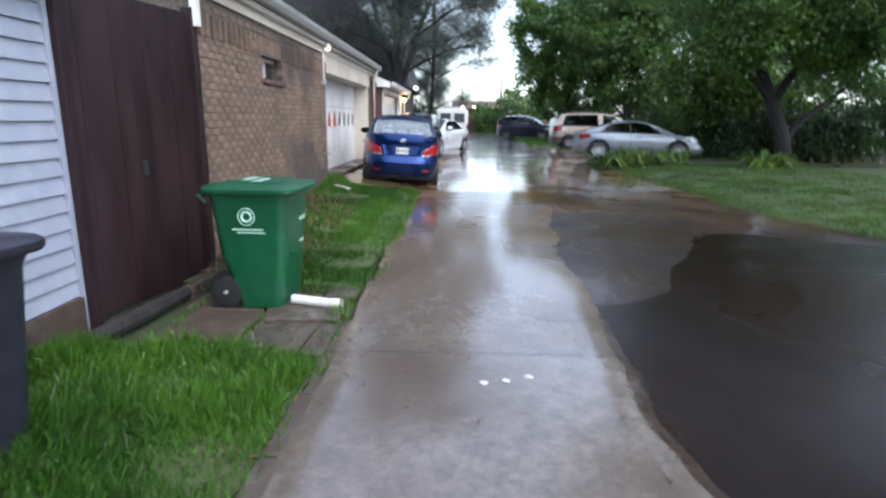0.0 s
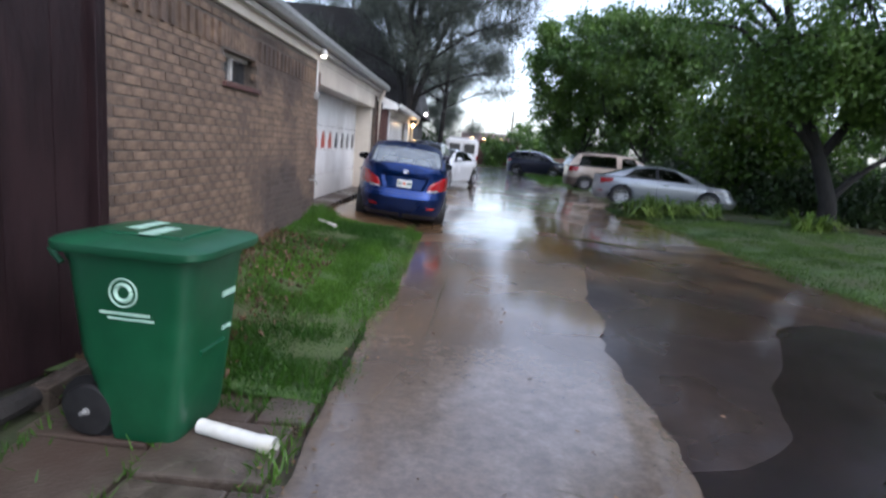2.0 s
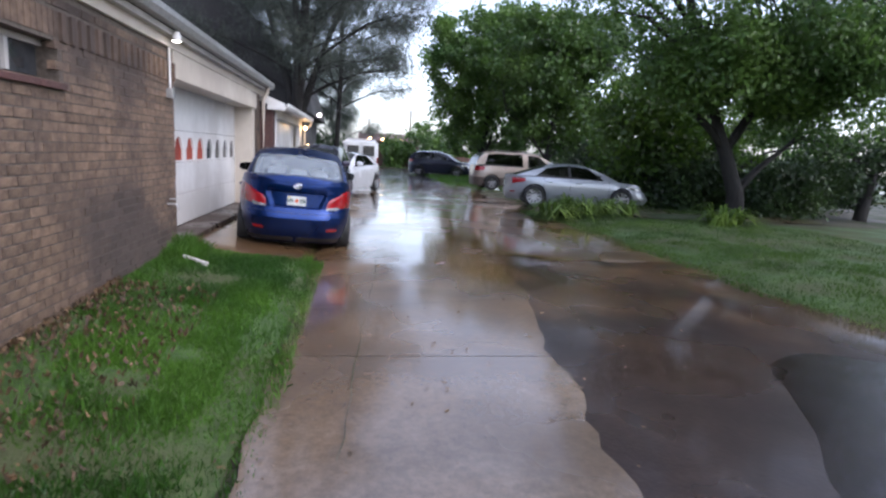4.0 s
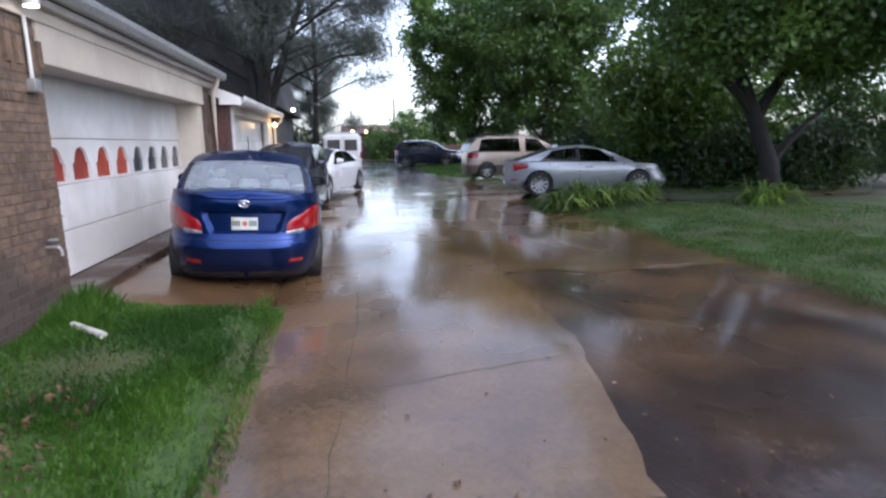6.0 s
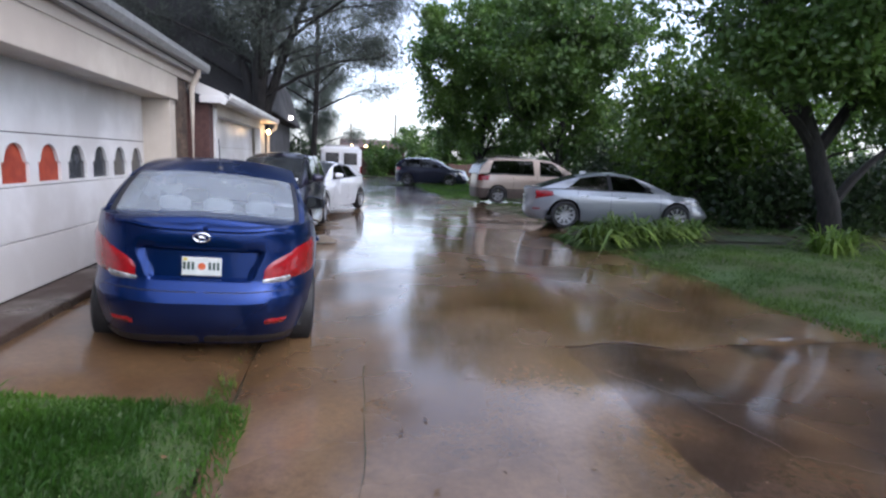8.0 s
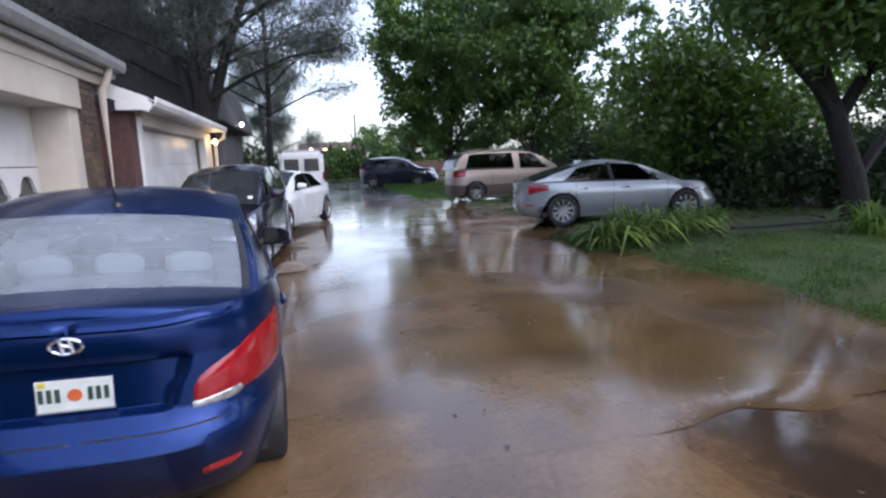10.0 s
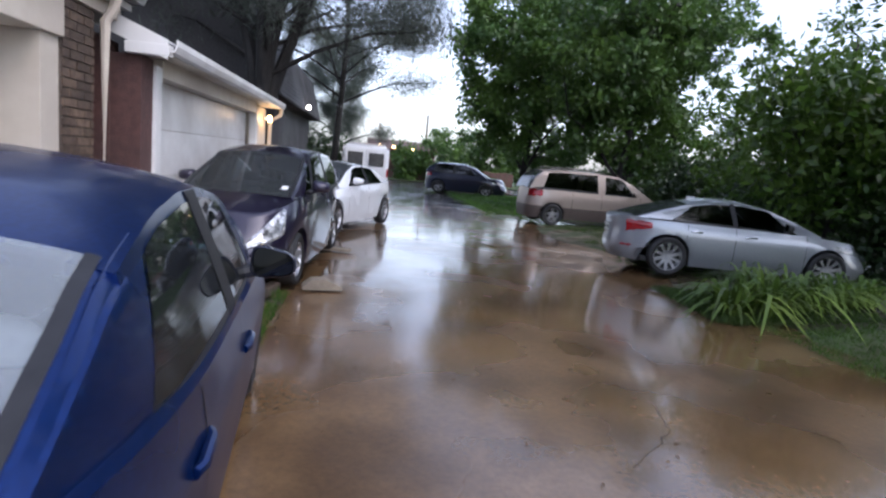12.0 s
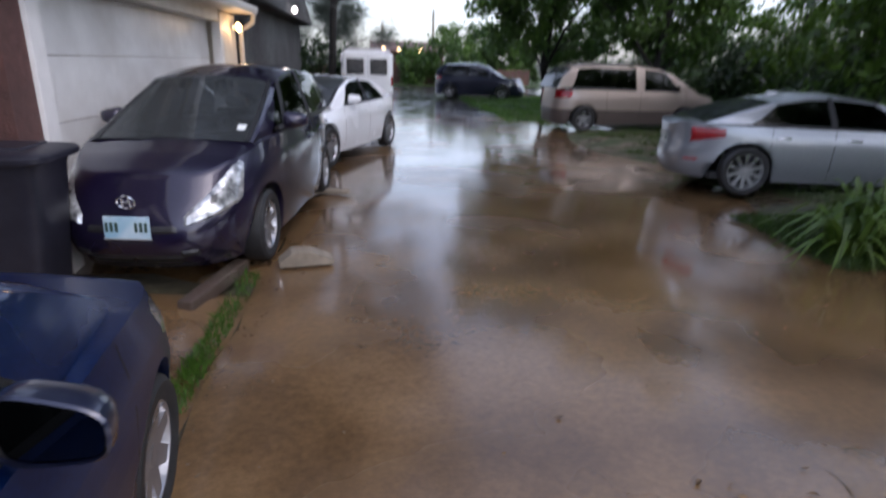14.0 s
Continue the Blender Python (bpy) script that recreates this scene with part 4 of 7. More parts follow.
    def body(self, lower):
        bm = bmesh.new()
        nr = 60 if self.recess else 10
        ps = [0.25 * k / nr for k in range(nr)] + [0.25 + 0.5 * k / 110 for k in range(111)] + [0.75 + 0.25 * (k + 1) / 10 for k in range(10)]
        fs = [0, 0.08, 0.18, 0.3, 0.42, 0.55, 0.68, 0.8, 0.9, 0.965, 1.0]
        if self.recess:
            f0, f1 = self.recess[:2]
            fs = sorted(set(fs + [0.46, 0.50] + [lerp(f0, f1, u) for u in (0, 0.04, 0.08, 0.12, 0.3, 0.5, 0.7, 0.9, 0.95, 1.0)]))
        rings = []
        for f in fs:
            right = [self.point(p, f, 1) for p in ps]
            left = [self.point(p, f, -1) for p in reversed(ps[1:-1])]
            rings.append([bm.verts.new(v) for v in right + left])
        n = len(rings[0])
        for j, (a, b) in enumerate(zip(rings, rings[1:])):
            for k in range(n):
                fc = bm.faces.new((a[k], a[(k + 1) % n], b[(k + 1) % n], b[k]))
                if lower and fs[j] < lower[0]:
                    fc.material_index = 2
        # the deck: bonnet, cowl and boot
        h = len(ps)
        cols = [[rings[-1][k]] for k in range(h)]
        for q in (0.93, 0.8, 0.5, 0.0):
            for k in range(h):
                v = rings[-1][k].co
                cols[k].append(bm.verts.new((v.x, v.y * q, v.z + 0.03 * (1 - q * q) * min(1, 3 * abs(v.y)))))
        for k in range(h - 1):
            for j in range(4):
                bm.faces.new((cols[k][j], cols[k + 1][j], cols[k + 1][j + 1], cols[k][j + 1]))
        mir = [cols[0][0]] + [rings[-1][n - k] for k in range(1, h - 1)] + [cols[h - 1][0]]
        lcols = [[mir[k]] for k in range(h)]
        for j, q in enumerate((0.93, 0.8, 0.5, 0.0)):
            for k in range(h):
                v = mir[k].co
                lcols[k].append(cols[k][4] if q == 0 else cols[k][j + 1] if k in (0, h - 1) else bm.verts.new((v.x, v.y * q, v.z + 0.03 * (1 - q * q) * min(1, 3 * abs(v.y)))))
        for k in range(h - 1):
            for j in range(4):
                vs = (lcols[k][j + 1], lcols[k + 1][j + 1], lcols[k + 1][j], lcols[k][j])
                if len(set(vs)) == 4:
                    try:
                        bm.faces.new(vs)
                    except ValueError:
                        pass
        # underside, pulled inwards
        under = [bm.verts.new((v.co.x, v.co.y * 0.8, v.co.z)) for v in rings[0]]
        for k in range(n):
            bm.faces.new((rings[0][(k + 1) % n], rings[0][k], under[k], under[(k + 1) % n])).material_index = 1
        for k in range(1, h - 1):
            a, b = under[k], under[k + 1]
            c, d = under[(n - k - 1) % n] if k + 1 < h - 1 else under[h - 1], under[(n - k) % n]
            if len({a, b, c, d}) == 4:
                bm.faces.new((a, b, c, d)).material_index = 1
        bmesh.ops.remove_doubles(bm, verts=bm.verts, dist=0.0008)
        bmesh.ops.recalc_face_normals(bm, faces=bm.faces)
        part("body", bm, [self.paint, M["plastic"]] + ([lower[1]] if lower else []), self.root, smooth=True)

    # cabin: ruled between the belt line and the roof line
    def cab(self, t, u, off=0.0):
        """t from the rear base (0) to the screen base (1); u from the right belt (0), over the roof edge (0.4), to the left belt (1)."""
        (x0, z0), (x1, z1) = self.roof[0], self.roof[-1]
        xr = lerp(x0, x1, t)
        zr = interp(xr, self.roof)
        zb = interp(xr, self.belt)
        s = 1 if u <= 0.5 else -1
        uu = u if u <= 0.5 else 1 - u
        wb = self.W / 2 * 0.93 * (1 - (0.10 if t > 0.5 else self.taper) * abs(2 * t - 1) ** 3)
        wr = self.W / 2 * self.roof_w * (1 - 0.07 * abs(2 * t - 1) ** 2)
        rise = max(0.0, zr - zb)
        k = min(1, rise / max(0.05, self.full))
        wr = lerp(wb, wr, k)
        if uu <= 0.4:
            q = uu / 0.4
            y, z = lerp(wb, wr, q ** 1.15), lerp(zb - 0.02, max(zb - 0.02, zr - 0.05 * k), q)
        else:
            q = (uu - 0.4) / 0.1
            a = q * math.pi / 2
            y = wr * (1 - (q ** 1.25)) if q > 0.25 else lerp(wr, wr * (1 - 0.25 ** 1.25), q / 0.25)
            z = max(zb - 0.02, zr - 0.05 * k) + (0.05 * k + 0.012) * math.sin(a)
        return Vector((xr, -y * s, z + (off if uu > 0.4 else 0))) + Vector((0, -s * off if uu <= 0.4 else 0, 0))

    def pane(self, corners, off=0.012, nu=8, nv=6, bm=None):
        """A pane on the cabin between four (t, u) corners."""
        bm = bm or bmesh.new()
        (a, b, c, d) = corners

        def f(i, j):
            lo = (lerp(a[0], b[0], i), lerp(a[1], b[1], i))
            hi = (lerp(d[0], c[0], i), lerp(d[1], c[1], i))
            return self.cab(lerp(lo[0], hi[0], j), lerp(lo[1], hi[1], j), off)
        sheet(nu, nv, f, bm)
        bmesh.ops.recalc_face_normals(bm, faces=bm.faces)
        return bm

    def cabin(self, paint, glass_side, glass_rear, glass_front, seats):
        self.full = max(z - interp(x, self.belt) for x, z in self.roof)
        xs = self.roof
        x0, x1 = xs[0][0], xs[-1][0]
        self.T = lambda x: (x - x0) / (x1 - x0)
        flat = [x for x, z in xs if z > max(q for _, q in xs) - 0.12]
        ta, tb = self.T(flat[0]), self.T(flat[-1])      # roof panel between screens
        self.ta, self.tb = ta, tb
        # roof panel and pillars as real strips, panes between them

        def strip(tlo, thi, ulo, uhi, nu=12, nv=8, th=0.03):
            bm = bmesh.new()
            outer = [[bm.verts.new(self.cab(lerp(tlo, thi, i / nu), lerp(ulo, uhi, j / nv))) for j in range(nv + 1)] for i in range(nu + 1)]
            for i in range(nu):
                for j in range(nv):
                    bm.faces.new((outer[i][j], outer[i + 1][j], outer[i + 1][j + 1], outer[i][j + 1]))
            bmesh.ops.recalc_face_normals(bm, faces=bm.faces)
            bmesh.ops.solidify(bm, geom=list(bm.faces), thickness=th)
            return bm
        part("roof", strip(ta - 0.015, tb + 0.015, 0.36, 0.64, 16, 14), paint, self.root, smooth=True)
        for s in (0, 1):
            U = (lambda u: u) if s == 0 else (lambda u: 1 - u)
            # sloping pillars at both ends follow the roof line
            for tlo, thi in ((0.0, ta), (tb, 1.0)):
                g = sheet(12, 3, lambda i, j: self.cab(lerp(tlo, thi, i), U(lerp(0.28, 0.41, j)), 0.002))
                part("pillar", g, paint, self.root, smooth=True)
            for tlo, thi in ((0.0, ta), (tb, 1.0)):
                part("window_seal", sheet(12, 2, lambda i, j: self.cab(lerp(tlo, thi, i), U(lerp(0.408, 0.415, j)), 0.005)), M["plastic"], self.root)
            sm = bmesh.new()
            sheet(24, 2, lambda i, j: self.cab(i, U(lerp(0.0, 0.05, j)), 0.004), sm)
            part("belt_trim", sm, M["plastic"], self.root)
        part("windscreen", self.pane(((tb, 0.405), (1.0, 0.405), (1.0, 0.595), (tb, 0.595)), 0.0, 8, 12), M[glass_front], self.root, smooth=True)
        part("rear_window", self.pane(((0.0, 0.412), (ta, 0.412), (ta, 0.588), (0.0, 0.588)), 0.0, 8, 12), M[glass_rear], self.root, smooth=True)
        self.glass_side = M[glass_side]
        # dark cabin floor tub and seats
        zb = interp((x0 + x1) / 2, self.belt)
        w = self.W / 2 * 0.8
        part("dashboard", box(x1 - 0.75, x1 - 0.25, -w, w, zb - 0.3, zb - 0.03, 0.05), M["plastic"], self.root)
        span = x1 - x0
        for fx, nseat in ((0.60, (-0.45, 0.45)), (0.27, (-0.5, 0, 0.5))):
            xs_ = x0 + span * fx
            for yy in nseat:
                bm = box(xs_ - 0.12, xs_ + 0.06, yy * w - 0.2, yy * w + 0.2, 0.45, zb + 0.05, 0.05)
                seat = part("seat", bm, M["seat"], self.root)
                rest_bm = bmesh.new()
                bmesh.ops.create_icosphere(rest_bm, subdivisions=3, radius=1)
                for v in rest_bm.verts:
                    v.co = Vector((xs_ - 0.07 + 0.05 * v.co.x, yy * w + 0.12 * math.copysign(abs(v.co.y) ** 0.7, v.co.y), zb + 0.11 + 0.065 * math.copysign(abs(v.co.z) ** 0.7, v.co.z)))
                part("headrest", rest_bm, M[seats], seat, smooth=True)
        part("floor_pan", box(0.5, self.L - 0.6, -w * 1.05, w * 1.05, 0.22, 0.3), M["plastic"], self.root)

    def side_window(self, xa, xb, xc, xd, bars=(), top=0.37, low=0.03):
        """A side pane on both sides: xa..xb at the belt, xd..xc at the roof edge."""
        T = self.T
        for s in (0, 1):
            U = (lambda u: u) if s == 0 else (lambda u: 1 - u)
            part("side_window", self.pane(((T(xa), U(low)), (T(xb), U(low)), (T(xc), U(top)), (T(xd), U(top))), 0.003), self.glass_side, self.root, smooth=True)

    def side_ends(self, xa, xd, xb, xc):
        """Painted panels behind the last and before the first side pane."""
        T = self.T
        for s in (0, 1):
            U = (lambda u: u) if s == 0 else (lambda u: 1 - u)
            part("rear_quarter", self.pane(((0.0, U(0.0)), (T(xa), U(0.0)), (T(xd), U(0.405)), (0.0, U(0.405))), 0.002, 10, 8), self.paint, self.root, smooth=True)
            part("front_quarter", self.pane(((T(xb), U(0.0)), (1.0, U(0.0)), (1.0, U(0.405)), (T(xc), U(0.405))), 0.002, 8, 8), self.paint, self.root, smooth=True)

    def side_post(self, xa, xb, xc, xd, material=None):
        T = self.T
        for s in (0, 1):
            U = (lambda u: u) if s == 0 else (lambda u: 1 - u)
            part("pillar", self.pane(((T(xa), U(0.0)), (T(xb), U(0.0)), (T(xc), U(0.40)), (T(xd), U(0.40))), 0.006), material or M["black"], self.root, smooth=True)

    def side_lines(self, xs, handles=()):
        for x in xs:
            for s in (1, -1):
                bm = bmesh.new()
                pts = [self.point(self.at_x(x, f), f, s, 0.0015) for f in (0.1, 0.3, 0.5, 0.7, 0.85, 0.98)]
                d = Vector((0.006, 0, 0))
                a, b = [bm.verts.new(p - d) for p in pts], [bm.verts.new(p + d) for p in pts]
                for k in range(5):
                    bm.faces.new((a[k], a[k + 1], b[k + 1], b[k]))
                part("door_gap", bm, M["plastic"], self.root)
        for x in handles:
            for s in (1, -1):
                p = self.point(self.at_x(x, 0.8), 0.82, s)
                y = p.y
                bm = tube([(x - 0.10, y, p.z), (x - 0.07, y - 0.012 * s, p.z), (x + 0.07, y - 0.012 * s, p.z), (x + 0.10, y, p.z)], 0.016, 8)
                part("door_handle", bm, self.handle if hasattr(self, "handle") else self.paint, self.root, smooth=True)

    def mirrors(self, x, material=None):
        zb = interp(x, self.belt)
        y = self.W / 2 * 0.93
        for s in (1, -1):
            yc = -s * (y + 0.10)
            bm = bmesh.new()
            rings = []
            # a shell that swells from the blunt rear rim to a rounded nose
            for dx, k in ((-0.040, 0.93), (-0.034, 1.0), (0.0, 0.99), (0.035, 0.90), (0.062, 0.70), (0.078, 0.40), (0.083, 0.05)):
                ring = []
                for q in range(24):
                    a = math.tau * q / 24
                    c, d = math.cos(a), math.sin(a)
                    py = 0.105 * k * math.copysign(abs(c) ** 0.55, c)
                    pz = 0.070 * k * math.copysign(abs(d) ** 0.6, d) * (1 - 0.22 * (-s) * py / 0.105)
                    ring.append(bm.verts.new((x + dx - 0.018 * (-s) * py / 0.105, yc + py, zb + 0.115 + pz)))
                rings.append(ring)
            for a, b in zip(rings, rings[1:]):
                for q in range(24):
                    bm.faces.new((a[q], a[(q + 1) % 24], b[(q + 1) % 24], b[q]))
            glass_edge = [v.co.copy() for v in rings[0]]
            bm.faces.new(rings[-1])
            bmesh.ops.recalc_face_normals(bm, faces=bm.faces)
            mirror = part("wing_mirror", bm, material or self.paint, self.root, smooth=True)
            gm = bmesh.new()
            mid = sum(glass_edge, Vector()) / 24
            gm.faces.new([gm.verts.new(mid + (v - mid) * 0.94 + Vector((0.010, 0, 0))) for v in glass_edge])
            part("mirror_glass", gm, M["mirror"], mirror)
            part("stalk", tube([(x + 0.02, -s * (y - 0.05), zb + 0.04), (x + 0.02, -s * (y + 0.04), zb + 0.07)], [0.035, 0.028], 8), M["plastic"], mirror)

    def wheels_on(self, spokes, rim_r, style="bar", width=0.2, rim=None):
        rim = rim or M["alloy"]
        R = self.R
        for xw in self.wheels:
            for s in (1, -1):
                yo = -s * self.track / 2
                hub = new("wheel")
                hub.parent = self.root
                hub.matrix_basis = pose(xw, yo, R, 0, 0, 0 if s == 1 else 180)
                w = width / 2
                part("tyre", lathe([(rim_r - 0.01, -w * 0.8), (rim_r + 0.02, -w * 0.98), (R - 0.03, -w), (R - 0.006, -w * 0.8), (R, -w * 0.4), (R, w * 0.4), (R - 0.006, w * 0.8), (R - 0.03, w), (rim_r, w * 0.9)], 36, "Y"), M["black"], hub, smooth=True)
                bm = lathe([(rim_r + 0.006, -w * 0.86), (rim_r - 0.012, -w * 0.84), (rim_r - 0.03, -w * 0.5), (rim_r - 0.04, w * 0.5)], 36, "Y")
                lathe([(0.0, -w * 0.72), (0.035, -w * 0.72), (0.055, -w * 0.62), (0.06, -w * 0.3)], 18, "Y", bm)
                for k in range(spokes):
                    a = math.tau * k / spokes + 0.3
                    c, d = math.cos(a), math.sin(a)
                    wid = 0.028 if style == "bar" else 0.06
                    def sp(r, off, h):
                        return bm.verts.new((c * r - d * off, h, d * r + c * off))
                    lo = [sp(0.04, -wid * 0.8, -w * 0.66), sp(0.04, wid * 0.8, -w * 0.66), sp(rim_r - 0.012, wid * (1 if style == "bar" else 0.55), -w * 0.8), sp(rim_r - 0.012, -wid * (1 if style == "bar" else 0.55), -w * 0.8)]
                    hi = [bm.verts.new(v.co + Vector((0, w * 0.35, 0))) for v in lo]
                    bm.faces.new(lo)
                    for q in range(4):
                        bm.faces.new((lo[q], lo[(q + 1) % 4], hi[(q + 1) % 4], hi[q]))
                bmesh.ops.recalc_face_normals(bm, faces=bm.faces)
                part("rim", bm, rim, hub)
                part("brake_disc", lathe([(0.0, -w * 0.1), (rim_r - 0.045, -w * 0.1), (rim_r - 0.045, 0.0), (0, 0)], 24, "Y"), M["plastic"], hub)

    def plate_at(self, x, y, z, tilt, front=False, look_="plate", bars="ink", size=1.0):
        """A number plate with its characters as plain bars."""
        m = pose(x, y, z, 0, tilt, 180 if front else 0)
        p = new("number_plate")
        p.parent = self.root
        p.matrix_basis = m @ Matrix.Scale(size, 4)
        part("plate", box(-0.006, 0.0, -0.152, 0.152, -0.076, 0.076, 0.004), M[look_], p)
        for k in range(3):
            part("character_bar", box(-0.009, -0.005, -0.135 + k * 0.032, -0.115 + k * 0.032, -0.03, 0.035), M[bars], p)
            part("character_bar", box(-0.009, -0.005, 0.058 + k * 0.032, 0.078 + k * 0.032, -0.03, 0.035), M[bars], p)
        part("frame_rim", box(-0.008, 0.002, -0.157, 0.157, -0.082, -0.074), M["galvanised"], p)
        return p


def ring_badge(car, x, y, z, tilt, ry, rz, bars):
    bm = bmesh.new()
    pts = [(0, ry * math.cos(a), rz * math.sin(a)) for a in [math.tau * k / 24 for k in range(25)]]
    tube(pts, 0.007, 6, bm, caps=False)
    for a, b in bars:
        tube([(0, *a), (0, *b)], 0.008, 6, bm)
    bmesh.ops.transform(bm, matrix=pose(x, y, z, 0, tilt, 0), verts=bm.verts)
    part("badge", bm, M["chrome"], car.root, "chrome badge")


# blue saloon before the garage
blue = Car("car", pose(-0.20, 13.50, 0.0, 3.5, 0, 96.3), "metallic blue saloon parked by the garage, wet, rear window pale with mist and sky", "car",
           4.27, 1.68, deck=((0.0, 1.0), (0.08, 1.055), (0.5, 1.06), (1.2, 1.0), (3.0, 0.93), (3.3, 0.90), (3.8, 0.81), (4.1, 0.71), (4.27, 0.63)),
           roof=((0.38, 1.055), (0.62, 1.19), (0.85, 1.30), (0.98, 1.345), (1.3, 1.42), (1.65, 1.455), (2.0, 1.452), (2.35, 1.40), (2.55, 1.34), (2.9, 1.18), (3.3, 0.95)), belt=((0.3, 1.05), (1.0, 1.0), (3.0, 0.92), (3.4, 0.90)),
           wheels=(0.86, 3.36), R=0.30, track=1.42, paint=M["blue"], n=4.2,
           rear=((0, 0.27), (0.1, 0.18), (0.22, 0.09), (0.34, 0.03), (0.42, 0.0), (0.47, 0.012), (0.50, 0.05), (0.56, 0.075), (0.80, 0.07), (0.83, 0.045), (0.93, 0.03), (1.0, 0.06)),
           front=((0, 0.12), (0.3, 0.0), (0.55, 0.02), (1, 0.22)), roof_w=0.70, glass_rear="glass_fog", glass_side="glass_haze", seats="seat_pale", scale=0.965, base=0.14, taper=0.13, recess=(0.545, 0.80, 0.122, 0.158, 0.04))
blue.side_window(0.84, 1.82, 1.78, 1.14)
blue.side_window(1.90, 2.80, 2.36, 1.85)
blue.side_ends(0.84, 1.14, 2.80, 2.36)
blue.side_post(1.78, 1.95, 1.90, 1.73)
blue.side_lines((1.12, 1.86, 3.05), (1.05, 1.98))
blue.mirrors(2.46, material=M["navy"])
blue.wheels_on(7, 0.20, "wide")
for s in (1, -1):
    part("tail_lamp", blue.patch(0.15, 0.295, 0.55, 0.88, s, 0.012, 12, 6, shape=lambda u, v: (u, 0.03 * (1 - u) + 0.06 * u + v * (0.26 + 0.70 * u ** 0.65))), M["red_lens"], blue.root, "red tail lamp", smooth=True)
    part("reversing_lamp", blue.patch(0.148, 0.228, 0.545, 0.635, s, 0.016, 6, 3, shape=lambda u, v: (u, v * (0.45 + 0.55 * u))), M["clear_lens"], blue.root, "clear reversing lamp", smooth=True)
    part("reflector", blue.patch(0.165, 0.225, 0.20, 0.26, s, 0.006, 6, 2), M["red_lens"], blue.root)
    part("headlamp", blue.patch(0.70, 0.84, 0.72, 0.97, s, 0.008, 10, 4), M["clear_lens"], blue.root, "clear headlamp", smooth=True)
part("bumper_gap", blue.patch(0.0, 0.30, 0.486, 0.496, 1, 0.001, 20, 2), M["plastic"], blue.root)
part("bumper_gap", blue.patch(0.0, 0.30, 0.486, 0.496, -1, 0.001, 20, 2), M["plastic"], blue.root)
# black strip that paints the shade on the bumper's downward-facing edge
for s in (1, -1):
    part("lower_valance", blue.patch(0.0, 0.27, 0.0, 0.10, s, 0.006, 16, 3), M["plastic"], blue.root, "black strip for the shade low on the bumper")
part("spoiler_lip", blue.patch(0.0, 0.22, 0.955, 1.0, 1, 0.03, 14, 3), M["blue"], blue.root, smooth=True)
part("spoiler_lip", blue.patch(0.0, 0.22, 0.955, 1.0, -1, 0.03, 14, 3), M["blue"], blue.root, smooth=True)
pl = blue.plate_at(0.105, 0, 0.745, -6, size=0.84)
part("fruit_mark", lathe([(0.0, 0.0), (0.03, 0.0), (0.03, 0.003), (0.0, 0.004)], 14, "X", m=pose(-0.010, 0, 0.0)), M["orange"], pl)
part("sticker", box(-0.009, -0.005, 0.11, 0.14, 0.045, 0.07), M["yellow"], pl)
ring_badge(blue, 0.03, 0, 0.955, -8, 0.052, 0.030, (((-0.02, -0.024), (-0.01, 0.026)), ((0.012, -0.026), (0.02, 0.024)), ((-0.018, -0.004), (0.018, 0.008))))
part("aerial", tube([(1.12, 0, 1.39), (0.88, 0, 1.63)], [0.005, 0.003], 6), M["plastic"], blue.root)
part("aerial_base", lathe([(0.0, 0.03), (0.02, 0.02), (0.03, 0)], 10, m=pose(1.12, 0, 1.385)), M["plastic"], blue.root)

# dark plum hatchback facing the walk
plum = Car("car", pose(-0.28, 22.80, 0.02, 0, 0, -95), "dark plum hatchback, wet, parked nose out by the second garage", "car",
           4.10, 1.50, deck=((0.0, 1.0), (2.9, 0.98), (3.2, 0.97), (3.6, 0.88), (3.95, 0.76), (4.1, 0.70)),
           roof=((0.05, 1.0), (0.25, 1.30), (0.6, 1.48), (1.2, 1.52), (1.8, 1.515), (2.3, 1.42), (2.8, 1.20), (3.3, 0.97)), belt=((0.0, 1.02), (2.0, 0.98), (3.3, 0.94)),
           wheels=(0.72, 3.24), R=0.295, track=1.22, paint=M["plum"], n=3.7, base=0.16,
           rear=((0, 0.05), (0.3, 0.0), (1, 0.05)), front=((0, 0.16), (0.2, 0.03), (0.45, 0.0), (0.7, 0.05), (1, 0.25)), roof_w=0.70, glass_front="glass_mid", seats="seat", scale=0.98)
plum.side_window(0.55, 1.45, 1.4, 0.75)
plum.side_window(1.55, 2.55, 2.15, 1.5)
plum.side_window(2.65, 3.02, 2.45, 2.28)
plum.side_ends(0.55, 0.75, 3.02, 2.45)
plum.side_post(1.44, 1.56, 1.51, 1.39)
plum.side_post(2.54, 2.66, 2.29, 2.14)
plum.side_lines((0.9, 1.5, 2.75), (1.1, 1.75))
plum.mirrors(2.62)
plum.wheels_on(7, 0.20)
for s in (1, -1):
    part("headlamp", plum.patch(0.735, 0.860, 0.58, 1.0, s, 0.016, 14, 6, shape=lambda u, v: (u, lerp(lerp(0.16, 0.0, u), lerp(1.0, 0.26, u ** 1.2), v))), M["clear_lens"], plum.root, "clear swept headlamp", smooth=True)
    part("fog_lamp", plum.patch(0.82, 0.87, 0.2, 0.3, s, 0.006, 6, 3), M["plastic"], plum.root)
    part("grille", plum.patch(0.87, 1.0, 0.52, 0.62, s, 0.008, 8, 3), M["plastic"], plum.root)
    part("air_intake", plum.patch(0.86, 1.0, 0.08, 0.24, s, 0.004, 8, 3), M["plastic"], plum.root)
    part("tail_lamp", plum.patch(0.18, 0.30, 0.7, 0.98, s, 0.008, 8, 4), M["red_lens"], plum.root)
